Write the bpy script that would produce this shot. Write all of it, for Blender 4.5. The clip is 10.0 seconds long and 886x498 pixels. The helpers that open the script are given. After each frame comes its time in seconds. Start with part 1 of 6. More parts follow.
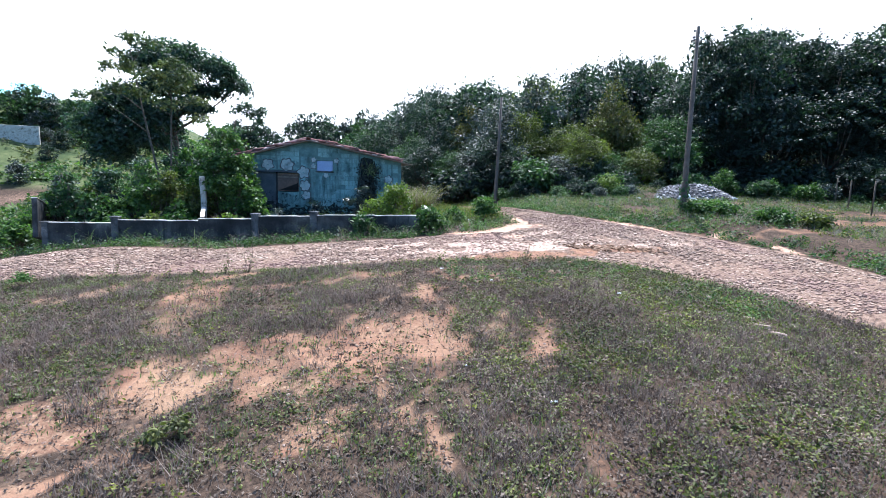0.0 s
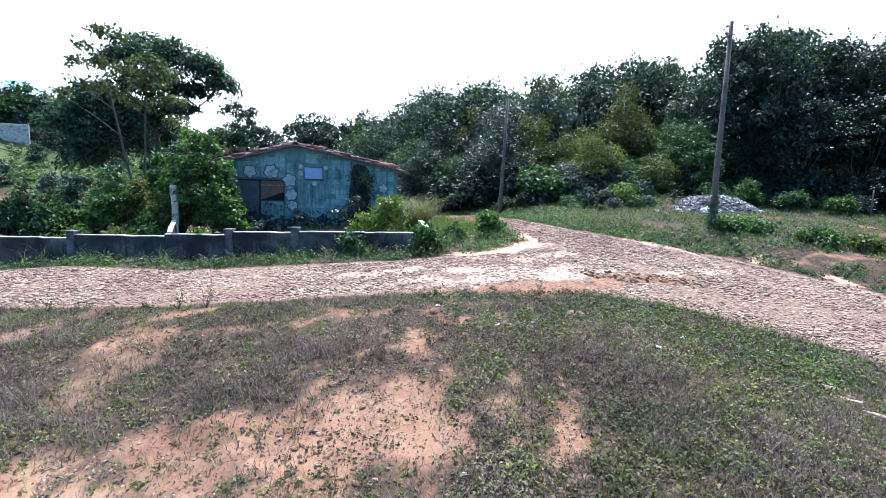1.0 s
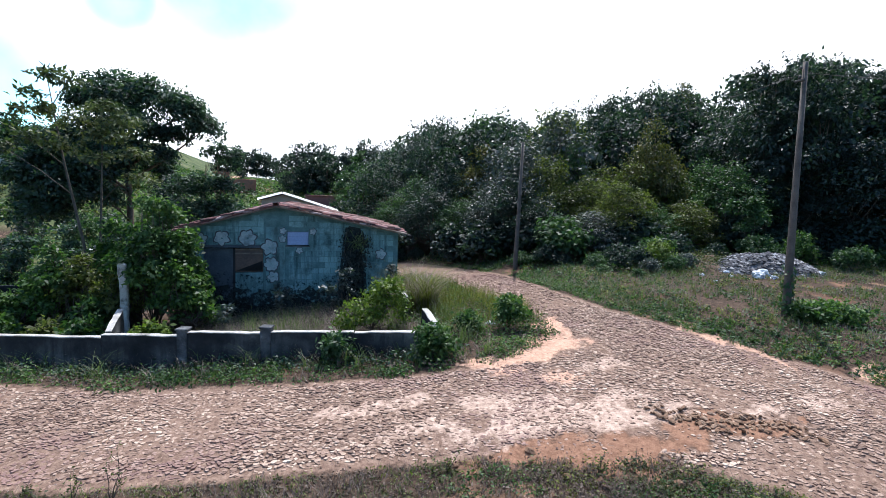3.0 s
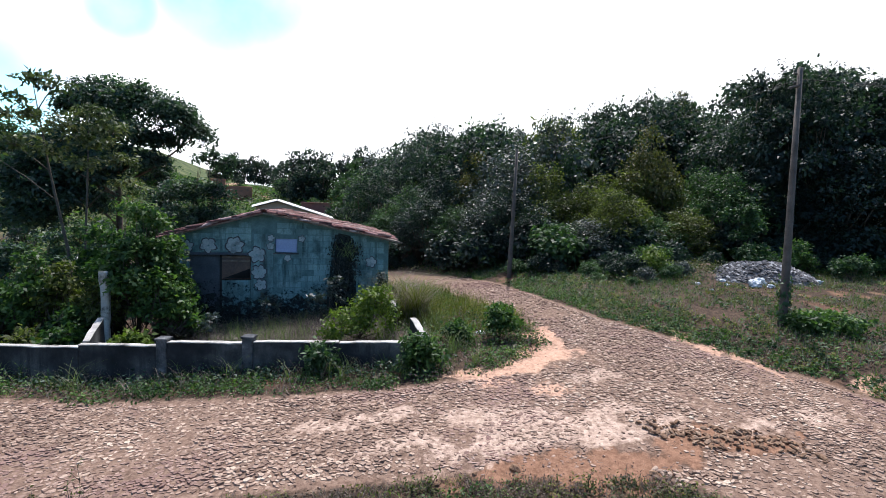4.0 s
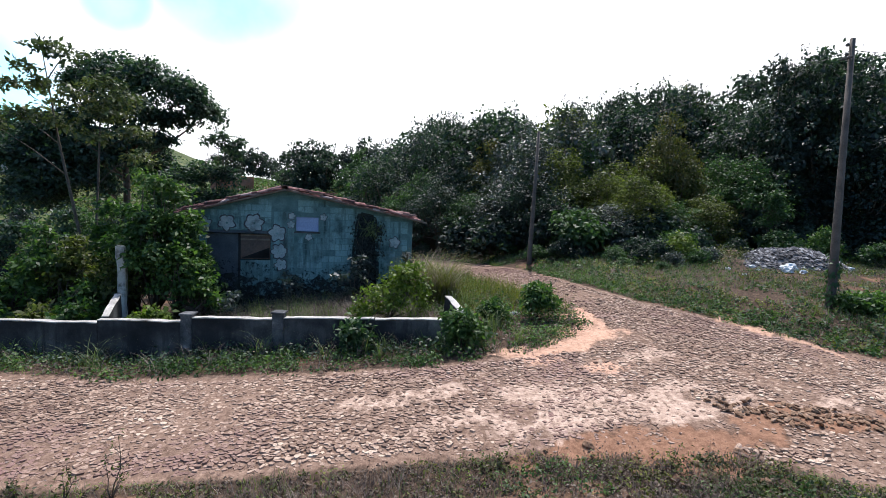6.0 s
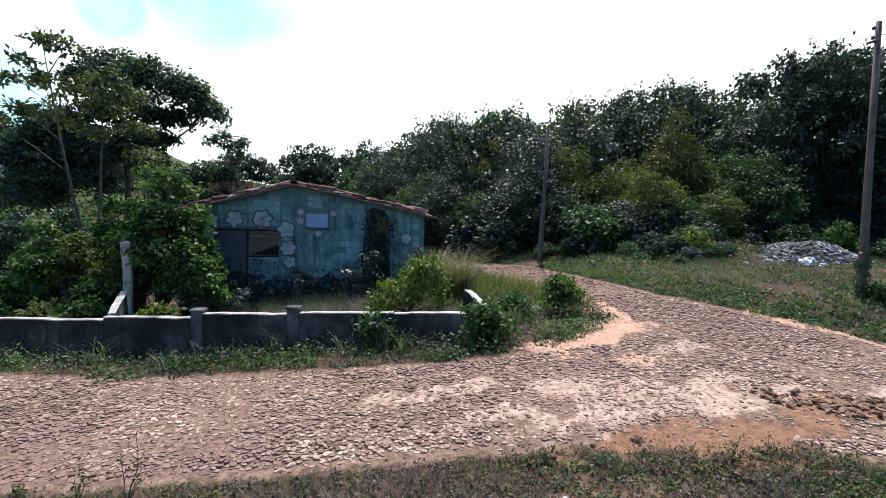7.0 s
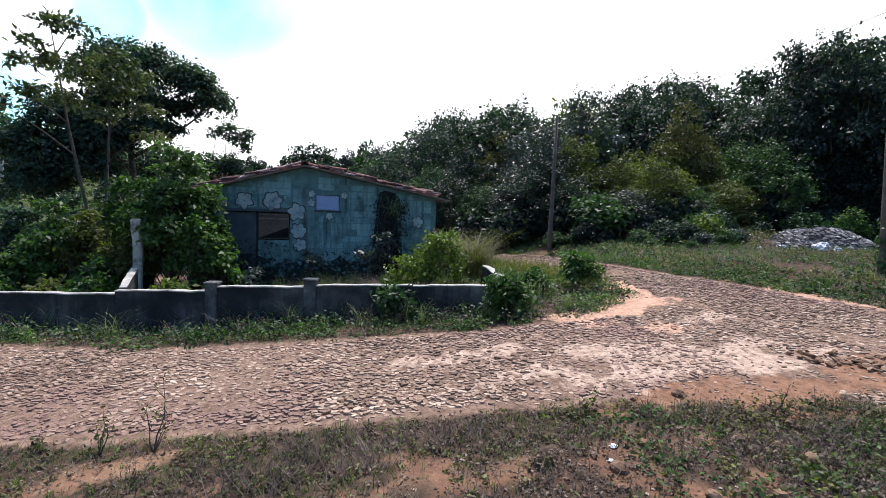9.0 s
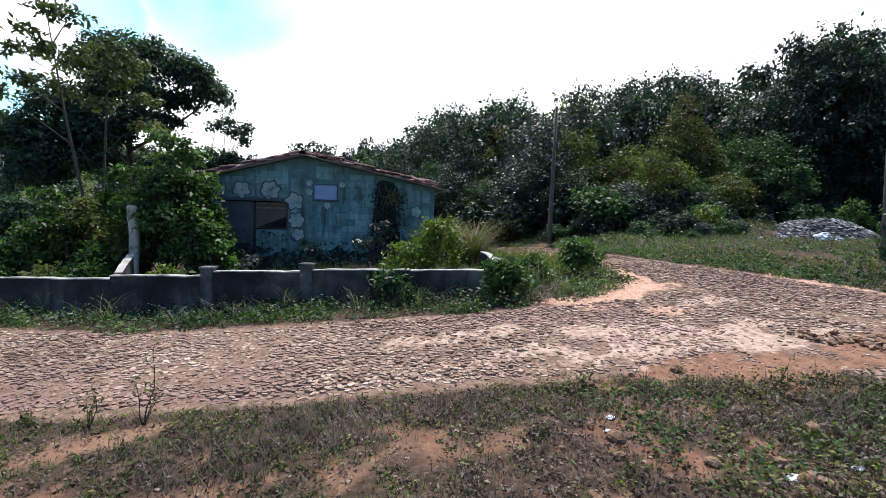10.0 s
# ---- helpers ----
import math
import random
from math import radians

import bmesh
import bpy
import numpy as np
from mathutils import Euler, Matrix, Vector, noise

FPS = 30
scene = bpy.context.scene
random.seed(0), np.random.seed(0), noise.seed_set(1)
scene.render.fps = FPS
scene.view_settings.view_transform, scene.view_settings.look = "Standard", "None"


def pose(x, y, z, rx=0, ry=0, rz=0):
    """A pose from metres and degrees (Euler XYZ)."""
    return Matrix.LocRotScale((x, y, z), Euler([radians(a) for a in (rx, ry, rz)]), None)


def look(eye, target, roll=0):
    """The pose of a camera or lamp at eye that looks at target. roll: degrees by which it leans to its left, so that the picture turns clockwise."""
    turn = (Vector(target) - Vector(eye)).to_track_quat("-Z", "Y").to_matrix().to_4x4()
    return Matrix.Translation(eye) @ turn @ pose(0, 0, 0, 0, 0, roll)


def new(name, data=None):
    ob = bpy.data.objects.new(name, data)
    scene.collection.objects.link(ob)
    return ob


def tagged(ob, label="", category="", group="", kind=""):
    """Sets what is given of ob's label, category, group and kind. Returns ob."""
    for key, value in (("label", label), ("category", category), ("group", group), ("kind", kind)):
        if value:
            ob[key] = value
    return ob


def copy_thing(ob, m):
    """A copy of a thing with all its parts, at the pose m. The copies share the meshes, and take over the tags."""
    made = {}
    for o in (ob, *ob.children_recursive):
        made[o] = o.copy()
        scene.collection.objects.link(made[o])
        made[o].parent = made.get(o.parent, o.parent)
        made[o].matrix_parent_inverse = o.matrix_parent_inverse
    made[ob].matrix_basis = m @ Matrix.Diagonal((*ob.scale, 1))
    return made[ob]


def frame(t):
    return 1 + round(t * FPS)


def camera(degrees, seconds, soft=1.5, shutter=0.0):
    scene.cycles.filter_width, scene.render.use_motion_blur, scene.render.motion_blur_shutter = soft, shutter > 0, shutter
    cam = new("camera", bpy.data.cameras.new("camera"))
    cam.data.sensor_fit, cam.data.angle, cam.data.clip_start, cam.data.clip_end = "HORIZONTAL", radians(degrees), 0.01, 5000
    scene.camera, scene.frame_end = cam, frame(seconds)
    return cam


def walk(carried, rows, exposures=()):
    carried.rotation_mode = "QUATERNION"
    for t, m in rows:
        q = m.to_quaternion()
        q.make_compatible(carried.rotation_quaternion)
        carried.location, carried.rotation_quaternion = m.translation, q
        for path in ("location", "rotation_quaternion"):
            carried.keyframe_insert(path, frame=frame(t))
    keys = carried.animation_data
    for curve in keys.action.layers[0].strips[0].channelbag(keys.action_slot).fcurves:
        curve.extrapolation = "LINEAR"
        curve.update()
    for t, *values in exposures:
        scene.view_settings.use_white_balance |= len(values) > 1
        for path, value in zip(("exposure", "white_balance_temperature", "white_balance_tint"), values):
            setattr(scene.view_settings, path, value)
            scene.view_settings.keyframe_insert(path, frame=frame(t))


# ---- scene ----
cam = camera(84.1, 10.0, 0.72)
PATH = [
    (0, (0.193, -0.195, 1.87), (0.768, 1.702, 1.604), 1.7),
    (0.5, (0.596, 0.732, 2.033), (1.169, 2.629, 1.764), 1.8),
    (1, (0.893, 1.798, 2.267), (1.459, 3.698, 2.002), 2.2),
    (1.5, (0.774, 3.042, 2.641), (1.343, 4.941, 2.372), 2.5),
    (2, (0.868, 4.062, 3.118), (1.434, 5.964, 2.864), 1.9),
    (2.5, (1.306, 4.822, 3.545), (1.865, 6.728, 3.315), 1.7),
    (3, (1.617, 5.157, 3.862), (2.17, 7.07, 3.674), 1.9),
    (4.3, (1.973, 5.435, 3.845), (2.53, 7.349, 3.689), 2.1),
    (4.5, (1.963, 5.496, 3.839), (2.516, 7.412, 3.679), 2.3),
    (5, (1.807, 5.608, 3.663), (2.364, 7.522, 3.507), 2.4),
    (5.5, (1.532, 5.824, 3.416), (2.096, 7.736, 3.257), 2.5),
    (6, (1.145, 6.19, 3.205), (1.719, 8.099, 3.037), 2.5),
    (6.2, (0.969, 6.336, 3.123), (1.551, 8.243, 2.961), 2.1),
    (7.5, (0.761, 6.862, 2.669), (1.345, 8.77, 2.527), 1.9),
    (8, (0.71, 6.951, 2.484), (1.295, 8.859, 2.351), 1.8),
    (8.5, (0.584, 7.004, 2.264), (1.171, 8.912, 2.137), 1.9),
    (9, (0.424, 7.009, 2.076), (1.014, 8.916, 1.955), 1.8),
    (9.5, (0.452, 7.032, 1.934), (1.04, 8.939, 1.807), 1.6),
    (10, (0.524, 7.049, 1.753), (1.11, 8.957, 1.631), 1.7),
]
walk(cam, [(t, look(eye, target, roll)) for t, eye, target, roll in PATH], exposures=[(0, 0.92, 5780, 12), (1.0, 0.98, 5700, 12), (1.5, 0.84, 5700, 12), (3, 0.32, 6050, 13), (4.5, 0.15, 6400, 15), (7, 0.14, 6400, 15), (10, 0.10, 6400, 15)])

# ---- world, sun ----
SUN = Vector((0.19, 0.376, 0.906))
world = bpy.data.worlds.new("sky")
scene.world = world
world.use_nodes = True
wn, wl = world.node_tree.nodes, world.node_tree.links
sky = wn.new("ShaderNodeTexSky")
sky.sky_type, sky.sun_disc = "NISHITA", False
sky.sun_elevation, sky.sun_rotation = radians(65), radians(26.8)
sky.air_density, sky.dust_density = 1.0, 0.8
back = wn["Background"]
back.inputs["Strength"].default_value = 0.12
# bright thin haze on the sun's side, with a blue gap, thinning out overhead and behind
wco = wn.new("ShaderNodeTexCoord")


def world_dot(vec, lo, hi):
    d = wn.new("ShaderNodeVectorMath")
    d.operation = "DOT_PRODUCT"
    d.inputs[1].default_value = vec
    wl.new(wco.outputs["Generated"], d.inputs[0])
    m = wn.new("ShaderNodeMapRange")
    m.interpolation_type = "SMOOTHSTEP"
    m.inputs["From Min"].default_value, m.inputs["From Max"].default_value = lo, hi
    wl.new(d.outputs["Value"], m.inputs["Value"])
    return m.outputs["Result"]


def world_math(kind, a, b):
    m = wn.new("ShaderNodeMath")
    m.operation, m.use_clamp = kind, True
    for sock, v in zip(m.inputs, (a, b)):
        if isinstance(v, float):
            sock.default_value = v
        else:
            wl.new(v, sock)
    return m.outputs[0]


wno = wn.new("ShaderNodeTexNoise")
wno.inputs["Scale"].default_value, wno.inputs["Detail"].default_value = 7.0, 5
wl.new(wco.outputs["Generated"], wno.inputs["Vector"])
rent = world_math("MAXIMUM", world_dot(Vector((-0.118, 0.917, 0.381)).normalized(), 0.984, 0.997), world_dot(Vector((-0.276, 0.912, 0.305)).normalized(), 0.9975, 0.9994))
rent = world_math("MAXIMUM", rent, world_dot(Vector((-0.453, 0.880, 0.144)).normalized(), 0.990, 0.999))
gap = world_math("MULTIPLY", rent, world_math("SUBTRACT", 1.25, wno.outputs["Fac"]))
haze = world_math("SUBTRACT", world_dot(Vector((0.29, 0.93, 0.22)).normalized(), 0.05, 0.62), gap)
wmix = wn.new("ShaderNodeMixRGB")
wmix.inputs["Color2"].default_value = (13.0, 13.2, 13.6, 1)
wl.new(haze, wmix.inputs["Fac"])
wtint = wn.new("ShaderNodeMixRGB")
wtint.blend_type = "MULTIPLY"
wtint.inputs["Fac"].default_value, wtint.inputs["Color2"].default_value = 1.0, (0.95, 1.25, 1.45, 1)
wl.new(sky.outputs["Color"], wtint.inputs["Color1"])
wblue = wn.new("ShaderNodeMixRGB")
wblue.blend_type = "MULTIPLY"
wblue.inputs["Color2"].default_value = (1.3, 2.3, 1.9, 1)
wl.new(gap, wblue.inputs["Fac"])
wl.new(wtint.outputs["Color"], wblue.inputs["Color1"])
wl.new(wblue.outputs["Color"], wmix.inputs["Color1"])
wl.new(wmix.outputs["Color"], back.inputs["Color"])

sun = new("sun", bpy.data.lights.new("sun", "SUN"))
sun.data.energy, sun.data.angle, sun.data.color = 5.0, radians(0.55), (1.0, 0.965, 0.92)
sun.matrix_world = look(SUN * 60, (0, 0, 0))


# ---- materials ----
def ramp_node(nt, cols):
    r = nt.nodes.new("ShaderNodeValToRGB")
    el = r.color_ramp.elements
    while len(el) < len(cols):
        el.new(0.5)
    for i, c in enumerate(cols):
        el[i].position = i / max(1, len(cols) - 1)
        el[i].color = (*c, 1)
    return r


def noise_node(nt, scale, detail=4, rough=0.6):
    geo = nt.nodes.new("ShaderNodeNewGeometry")
    n = nt.nodes.new("ShaderNodeTexNoise")
    n.inputs["Scale"].default_value, n.inputs["Detail"].default_value, n.inputs["Roughness"].default_value = scale, detail, rough
    nt.links.new(geo.outputs["Position"], n.inputs["Vector"])
    return n


def stretch(nt, out, lo, hi):
    m = nt.nodes.new("ShaderNodeMapRange")
    m.inputs["From Min"].default_value, m.inputs["From Max"].default_value = lo, hi
    nt.links.new(out, m.inputs["Value"])
    return m.outputs["Result"]


def blend(nt, fac, a, b, kind="MIX"):
    m = nt.nodes.new("ShaderNodeMixRGB")
    m.blend_type = kind
    for sock, v in ((m.inputs["Fac"], fac), (m.inputs["Color1"], a), (m.inputs["Color2"], b)):
        if isinstance(v, (int, float)):
            sock.default_value = v
        elif isinstance(v, tuple):
            sock.default_value = (*v, 1)
        else:
            nt.links.new(v, sock)
    return m.outputs["Color"]


def surface(name, cols, scale=2.0, grain=30.0, grain_amount=0.35, rough=0.85, bump=0.3, vary="", stain=None, stain_scale=1.2, metal=0.0, streak=None, own=0.65):
    """Noise-varied matt surface; vary: 'island' or 'object' gives each piece its own tone; stain: a second colour in blotches."""
    m = bpy.data.materials.new(name)
    m.use_nodes = True
    nt = m.node_tree
    p = nt.nodes["Principled BSDF"]
    big = noise_node(nt, scale)
    fine = noise_node(nt, grain, 5, 0.7)
    r = ramp_node(nt, cols)
    if vary:
        src = nt.nodes.new("ShaderNodeNewGeometry").outputs["Random Per Island"] if vary == "island" else nt.nodes.new("ShaderNodeObjectInfo").outputs["Random"]
        add = nt.nodes.new("ShaderNodeMath")
        add.operation = "MULTIPLY_ADD"
        nt.links.new(stretch(nt, big.outputs["Fac"], 0.3, 0.7), add.inputs[0])
        add.inputs[1].default_value = 1 - own
        sc = nt.nodes.new("ShaderNodeMath")
        sc.operation = "MULTIPLY"
        nt.links.new(src, sc.inputs[0])
        sc.inputs[1].default_value = own
        nt.links.new(sc.outputs[0], add.inputs[2])
        nt.links.new(add.outputs[0], r.inputs["Fac"])
    else:
        nt.links.new(stretch(nt, big.outputs["Fac"], 0.3, 0.7), r.inputs["Fac"])
    col = r.outputs["Color"]
    if stain:
        s = noise_node(nt, stain_scale, 6, 0.65)
        col = blend(nt, stretch(nt, s.outputs["Fac"], 0.5, 0.66), col, stain)
    if streak:
        geo = nt.nodes.new("ShaderNodeNewGeometry")
        mp = nt.nodes.new("ShaderNodeMapping")
        mp.inputs["Scale"].default_value = (3.2, 3.2, 0.35)
        sn = nt.nodes.new("ShaderNodeTexNoise")
        sn.inputs["Scale"].default_value, sn.inputs["Detail"].default_value, sn.inputs["Roughness"].default_value = 1.3, 6, 0.7
        nt.links.new(geo.outputs["Position"], mp.inputs["Vector"])
        nt.links.new(mp.outputs["Vector"], sn.inputs["Vector"])
        col = blend(nt, stretch(nt, sn.outputs["Fac"], 0.48, 0.72), col, streak)
    g = nt.nodes.new("ShaderNodeMapRange")
    g.inputs["From Min"].default_value, g.inputs["From Max"].default_value = 0.3, 0.7
    g.inputs["To Min"].default_value, g.inputs["To Max"].default_value = 1 - grain_amount, 1 + grain_amount * 0.5
    nt.links.new(fine.outputs["Fac"], g.inputs["Value"])
    col = blend(nt, 1.0, col, g.outputs["Result"], "MULTIPLY")
    nt.links.new(col, p.inputs["Base Color"])
    p.inputs["Roughness"].default_value, p.inputs["Metallic"].default_value = rough, metal
    p.inputs["Specular IOR Level"].default_value = 0.25
    if bump:
        b = nt.nodes.new("ShaderNodeBump")
        b.inputs["Strength"].default_value, b.inputs["Distance"].default_value = bump, 0.02
        nt.links.new(fine.outputs["Fac"], b.inputs["Height"])
        nt.links.new(b.outputs["Normal"], p.inputs["Normal"])
    return m


def foliage(name, cols, rough=0.55, through_light=0.38, scale=0.6, glow=(1.0, 1.25, 0.5), gloss=0.3):
    """Leaves: own tone each, a drift of tone over the plant, some light shining through."""
    m = bpy.data.materials.new(name)
    m.use_nodes = True
    nt = m.node_tree
    p, out = nt.nodes["Principled BSDF"], nt.nodes["Material Output"]
    r = ramp_node(nt, cols)
    island = nt.nodes.new("ShaderNodeNewGeometry").outputs["Random Per Island"]
    big = noise_node(nt, scale, 2)
    nt.links.new(blend(nt, 0.45, island, stretch(nt, big.outputs["Fac"], 0.3, 0.7)), r.inputs["Fac"])
    nt.links.new(r.outputs["Color"], p.inputs["Base Color"])
    p.inputs["Roughness"].default_value = rough
    p.inputs["Specular IOR Level"].default_value = gloss
    t = nt.nodes.new("ShaderNodeBsdfTranslucent")
    nt.links.new(blend(nt, 1.0, r.outputs["Color"], glow, "MULTIPLY"), t.inputs["Color"])
    mix = nt.nodes.new("ShaderNodeMixShader")
    mix.inputs["Fac"].default_value = through_light
    nt.links.new(p.outputs["BSDF"], mix.inputs[1])
    nt.links.new(t.outputs["BSDF"], mix.inputs[2])
    nt.links.new(mix.outputs["Shader"], out.inputs["Surface"])
    return m


def ground_material():
    """Red earth and litter; the sheet's own masks say where the road's sand, the pale sand and the green floor lie."""
    m = bpy.data.materials.new("earth")
    m.use_nodes = True
    nt = m.node_tree
    p = nt.nodes["Principled BSDF"]
    n1, n2, n3 = noise_node(nt, 0.9, 5), noise_node(nt, 9.0, 6, 0.7), noise_node(nt, 45.0, 4, 0.7)
    soil = ramp_node(nt, [(0.13, 0.066, 0.044), (0.235, 0.125, 0.080), (0.34, 0.20, 0.125)])
    nt.links.new(stretch(nt, n1.outputs["Fac"], 0.3, 0.7), soil.inputs["Fac"])
    litter = ramp_node(nt, [(0.026, 0.019, 0.014), (0.064, 0.044, 0.032), (0.15, 0.10, 0.07)])
    nt.links.new(stretch(nt, n2.outputs["Fac"], 0.3, 0.7), litter.inputs["Fac"])
    road = ramp_node(nt, [(0.10, 0.064, 0.046), (0.205, 0.135, 0.10), (0.34, 0.238, 0.178)])
    nt.links.new(stretch(nt, n2.outputs["Fac"], 0.3, 0.7), road.inputs["Fac"])
    pale = ramp_node(nt, [(0.34, 0.235, 0.18), (0.58, 0.44, 0.35)])
    dirt = ramp_node(nt, [(0.15, 0.08, 0.05), (0.33, 0.185, 0.12)])
    nt.links.new(stretch(nt, n2.outputs["Fac"], 0.3, 0.7), dirt.inputs["Fac"])
    nt.links.new(stretch(nt, n2.outputs["Fac"], 0.3, 0.7), pale.inputs["Fac"])
    sand = ramp_node(nt, [(0.42, 0.24, 0.16), (0.62, 0.405, 0.295)])
    nt.links.new(stretch(nt, n2.outputs["Fac"], 0.3, 0.7), sand.inputs["Fac"])

    def mask(name, wobble=0.5):
        a = nt.nodes.new("ShaderNodeAttribute")
        a.attribute_name = name
        add = nt.nodes.new("ShaderNodeMath")
        add.operation = "MULTIPLY_ADD"
        nt.links.new(n2.outputs["Fac"], add.inputs[0])
        add.inputs[1].default_value = wobble
        nt.links.new(a.outputs["Fac"], add.inputs[2])
        return stretch(nt, add.outputs[0], 0.5 + wobble / 2 - 0.2, 0.5 + wobble / 2 + 0.2)

    n5 = noise_node(nt, 0.55, 4, 0.6)
    tan = blend(nt, stretch(nt, n5.outputs["Fac"], 0.46, 0.68), soil.outputs["Color"], (0.31, 0.20, 0.122))
    col = blend(nt, mask("litter", 0.9), tan, litter.outputs["Color"])
    col = blend(nt, mask("road"), col, road.outputs["Color"])
    bare = ramp_node(nt, [(0.135, 0.078, 0.05), (0.24, 0.145, 0.093), (0.36, 0.235, 0.150)])
    nt.links.new(stretch(nt, n2.outputs["Fac"], 0.3, 0.7), bare.inputs["Fac"])
    col = blend(nt, mask("open", 1.0), col, bare.outputs["Color"])
    col = blend(nt, mask("dirt", 0.9), col, dirt.outputs["Color"])
    col = blend(nt, mask("pale", 1.0), col, pale.outputs["Color"])
    col = blend(nt, mask("sand", 0.8), col, sand.outputs["Color"])
    n4 = noise_node(nt, 0.35, 6, 0.7)
    wild = ramp_node(nt, [(0.03, 0.045, 0.022), (0.055, 0.08, 0.032), (0.11, 0.13, 0.055), (0.2, 0.16, 0.1)])
    nt.links.new(stretch(nt, n4.outputs["Fac"], 0.3, 0.75), wild.inputs["Fac"])
    col = blend(nt, mask("far", 0.4), col, wild.outputs["Color"])
    g = nt.nodes.new("ShaderNodeMapRange")
    g.inputs["From Min"].default_value, g.inputs["From Max"].default_value = 0.3, 0.7
    g.inputs["To Min"].default_value, g.inputs["To Max"].default_value = 0.72, 1.15
    nt.links.new(n3.outputs["Fac"], g.inputs["Value"])
    nt.links.new(blend(nt, 1.0, col, g.outputs["Result"], "MULTIPLY"), p.inputs["Base Color"])
    p.inputs["Roughness"].default_value = 0.95
    p.inputs["Specular IOR Level"].default_value = 0.1
    b = nt.nodes.new("ShaderNodeBump")
    b.inputs["Strength"].default_value, b.inputs["Distance"].default_value = 0.6, 0.03
    nt.links.new(n2.outputs["Fac"], b.inputs["Height"])
    nt.links.new(b.outputs["Normal"], p.inputs["Normal"])
    return m


EARTH = ground_material()
COBBLE = surface("cobblestone", [(0.081, 0.049, 0.038), (0.167, 0.109, 0.081), (0.243, 0.163, 0.122), (0.324, 0.225, 0.170), (0.431, 0.317, 0.241), (0.647, 0.528, 0.411)], 0.45, 40, 0.4, 0.85, 0.4, "island", stain=(0.237, 0.142, 0.125), stain_scale=0.28, own=0.72)
COBBLE_ONE = surface("cobblestone_single", [(0.081, 0.049, 0.038), (0.167, 0.109, 0.081), (0.243, 0.163, 0.122), (0.324, 0.225, 0.170), (0.431, 0.317, 0.241), (0.647, 0.528, 0.411)], 0.45, 40, 0.4, 0.85, 0.4, "object", stain=(0.237, 0.142, 0.125), stain_scale=0.28, own=0.72)
ROCK = surface("brown_rock", [(0.11, 0.062, 0.04), (0.24, 0.145, 0.09), (0.36, 0.25, 0.175)], 5, 30, 0.4, 0.85, 0.5, "object")
GRIT = surface("stone_grit", [(0.07, 0.042, 0.034), (0.17, 0.105, 0.08), (0.29, 0.2, 0.155), (0.46, 0.36, 0.3)], 0.6, 30, 0.3, 0.85, 0.2, "island", own=0.85)
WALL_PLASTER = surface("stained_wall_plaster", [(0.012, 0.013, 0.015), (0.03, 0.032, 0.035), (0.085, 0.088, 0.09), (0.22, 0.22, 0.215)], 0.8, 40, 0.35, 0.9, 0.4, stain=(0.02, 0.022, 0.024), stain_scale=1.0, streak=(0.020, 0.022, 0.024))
CONCRETE = surface("old_concrete", [(0.04, 0.042, 0.045), (0.078, 0.083, 0.09), (0.13, 0.135, 0.14), (0.27, 0.275, 0.275)], 2.5, 40, 0.35, 0.9, 0.4, stain=(0.035, 0.037, 0.038), stain_scale=1.6)
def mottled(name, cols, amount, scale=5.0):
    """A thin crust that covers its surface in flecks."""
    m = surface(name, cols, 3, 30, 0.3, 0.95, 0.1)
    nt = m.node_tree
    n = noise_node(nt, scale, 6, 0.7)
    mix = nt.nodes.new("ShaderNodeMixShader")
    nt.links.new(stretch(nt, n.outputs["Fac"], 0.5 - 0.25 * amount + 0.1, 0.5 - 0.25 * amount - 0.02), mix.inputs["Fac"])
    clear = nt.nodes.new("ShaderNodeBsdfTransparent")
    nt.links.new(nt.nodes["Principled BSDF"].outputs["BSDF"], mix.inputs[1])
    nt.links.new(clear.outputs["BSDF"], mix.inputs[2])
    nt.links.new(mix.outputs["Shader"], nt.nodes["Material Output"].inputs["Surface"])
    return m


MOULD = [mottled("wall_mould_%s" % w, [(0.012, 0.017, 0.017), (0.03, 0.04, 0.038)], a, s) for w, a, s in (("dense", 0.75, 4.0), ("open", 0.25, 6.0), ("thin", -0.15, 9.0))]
COPING = surface("whitewashed_coping", [(0.33, 0.315, 0.285), (0.60, 0.58, 0.54)], 3, 35, 0.25, 0.85, 0.3, stain=(0.13, 0.12, 0.11), stain_scale=2.2)
POST_WHITE = surface("pale_concrete", [(0.38, 0.36, 0.32), (0.55, 0.53, 0.49)], 3, 35, 0.3, 0.9, 0.5, stain=(0.16, 0.15, 0.13), stain_scale=4)
PAINT = surface("turquoise_paint", [(0.10, 0.21, 0.225), (0.165, 0.305, 0.315), (0.25, 0.41, 0.41)], 1.3, 28, 0.3, 0.8, 0.3, stain=(0.09, 0.15, 0.15), stain_scale=0.9, streak=(0.05, 0.075, 0.075))
PAINT_BLOCK = surface("turquoise_painted_block", [(0.12, 0.245, 0.255), (0.18, 0.325, 0.335), (0.26, 0.42, 0.42)], 1.1, 28, 0.3, 0.8, 0.3, "object", stain=(0.060, 0.115, 0.12), stain_scale=1.5, streak=(0.030, 0.055, 0.058), own=.5)
MORTAR = surface("dirty_mortar", [(0.08, 0.15, 0.155), (0.14, 0.25, 0.255)], 4, 40, 0.3, 0.95, 0.3)
FLOWER = surface("white_mural_paint", [(0.26, 0.36, 0.37), (0.42, 0.47, 0.48)], 5, 30, 0.25, 0.8, 0.1, stain=(0.17, 0.22, 0.23), stain_scale=3)
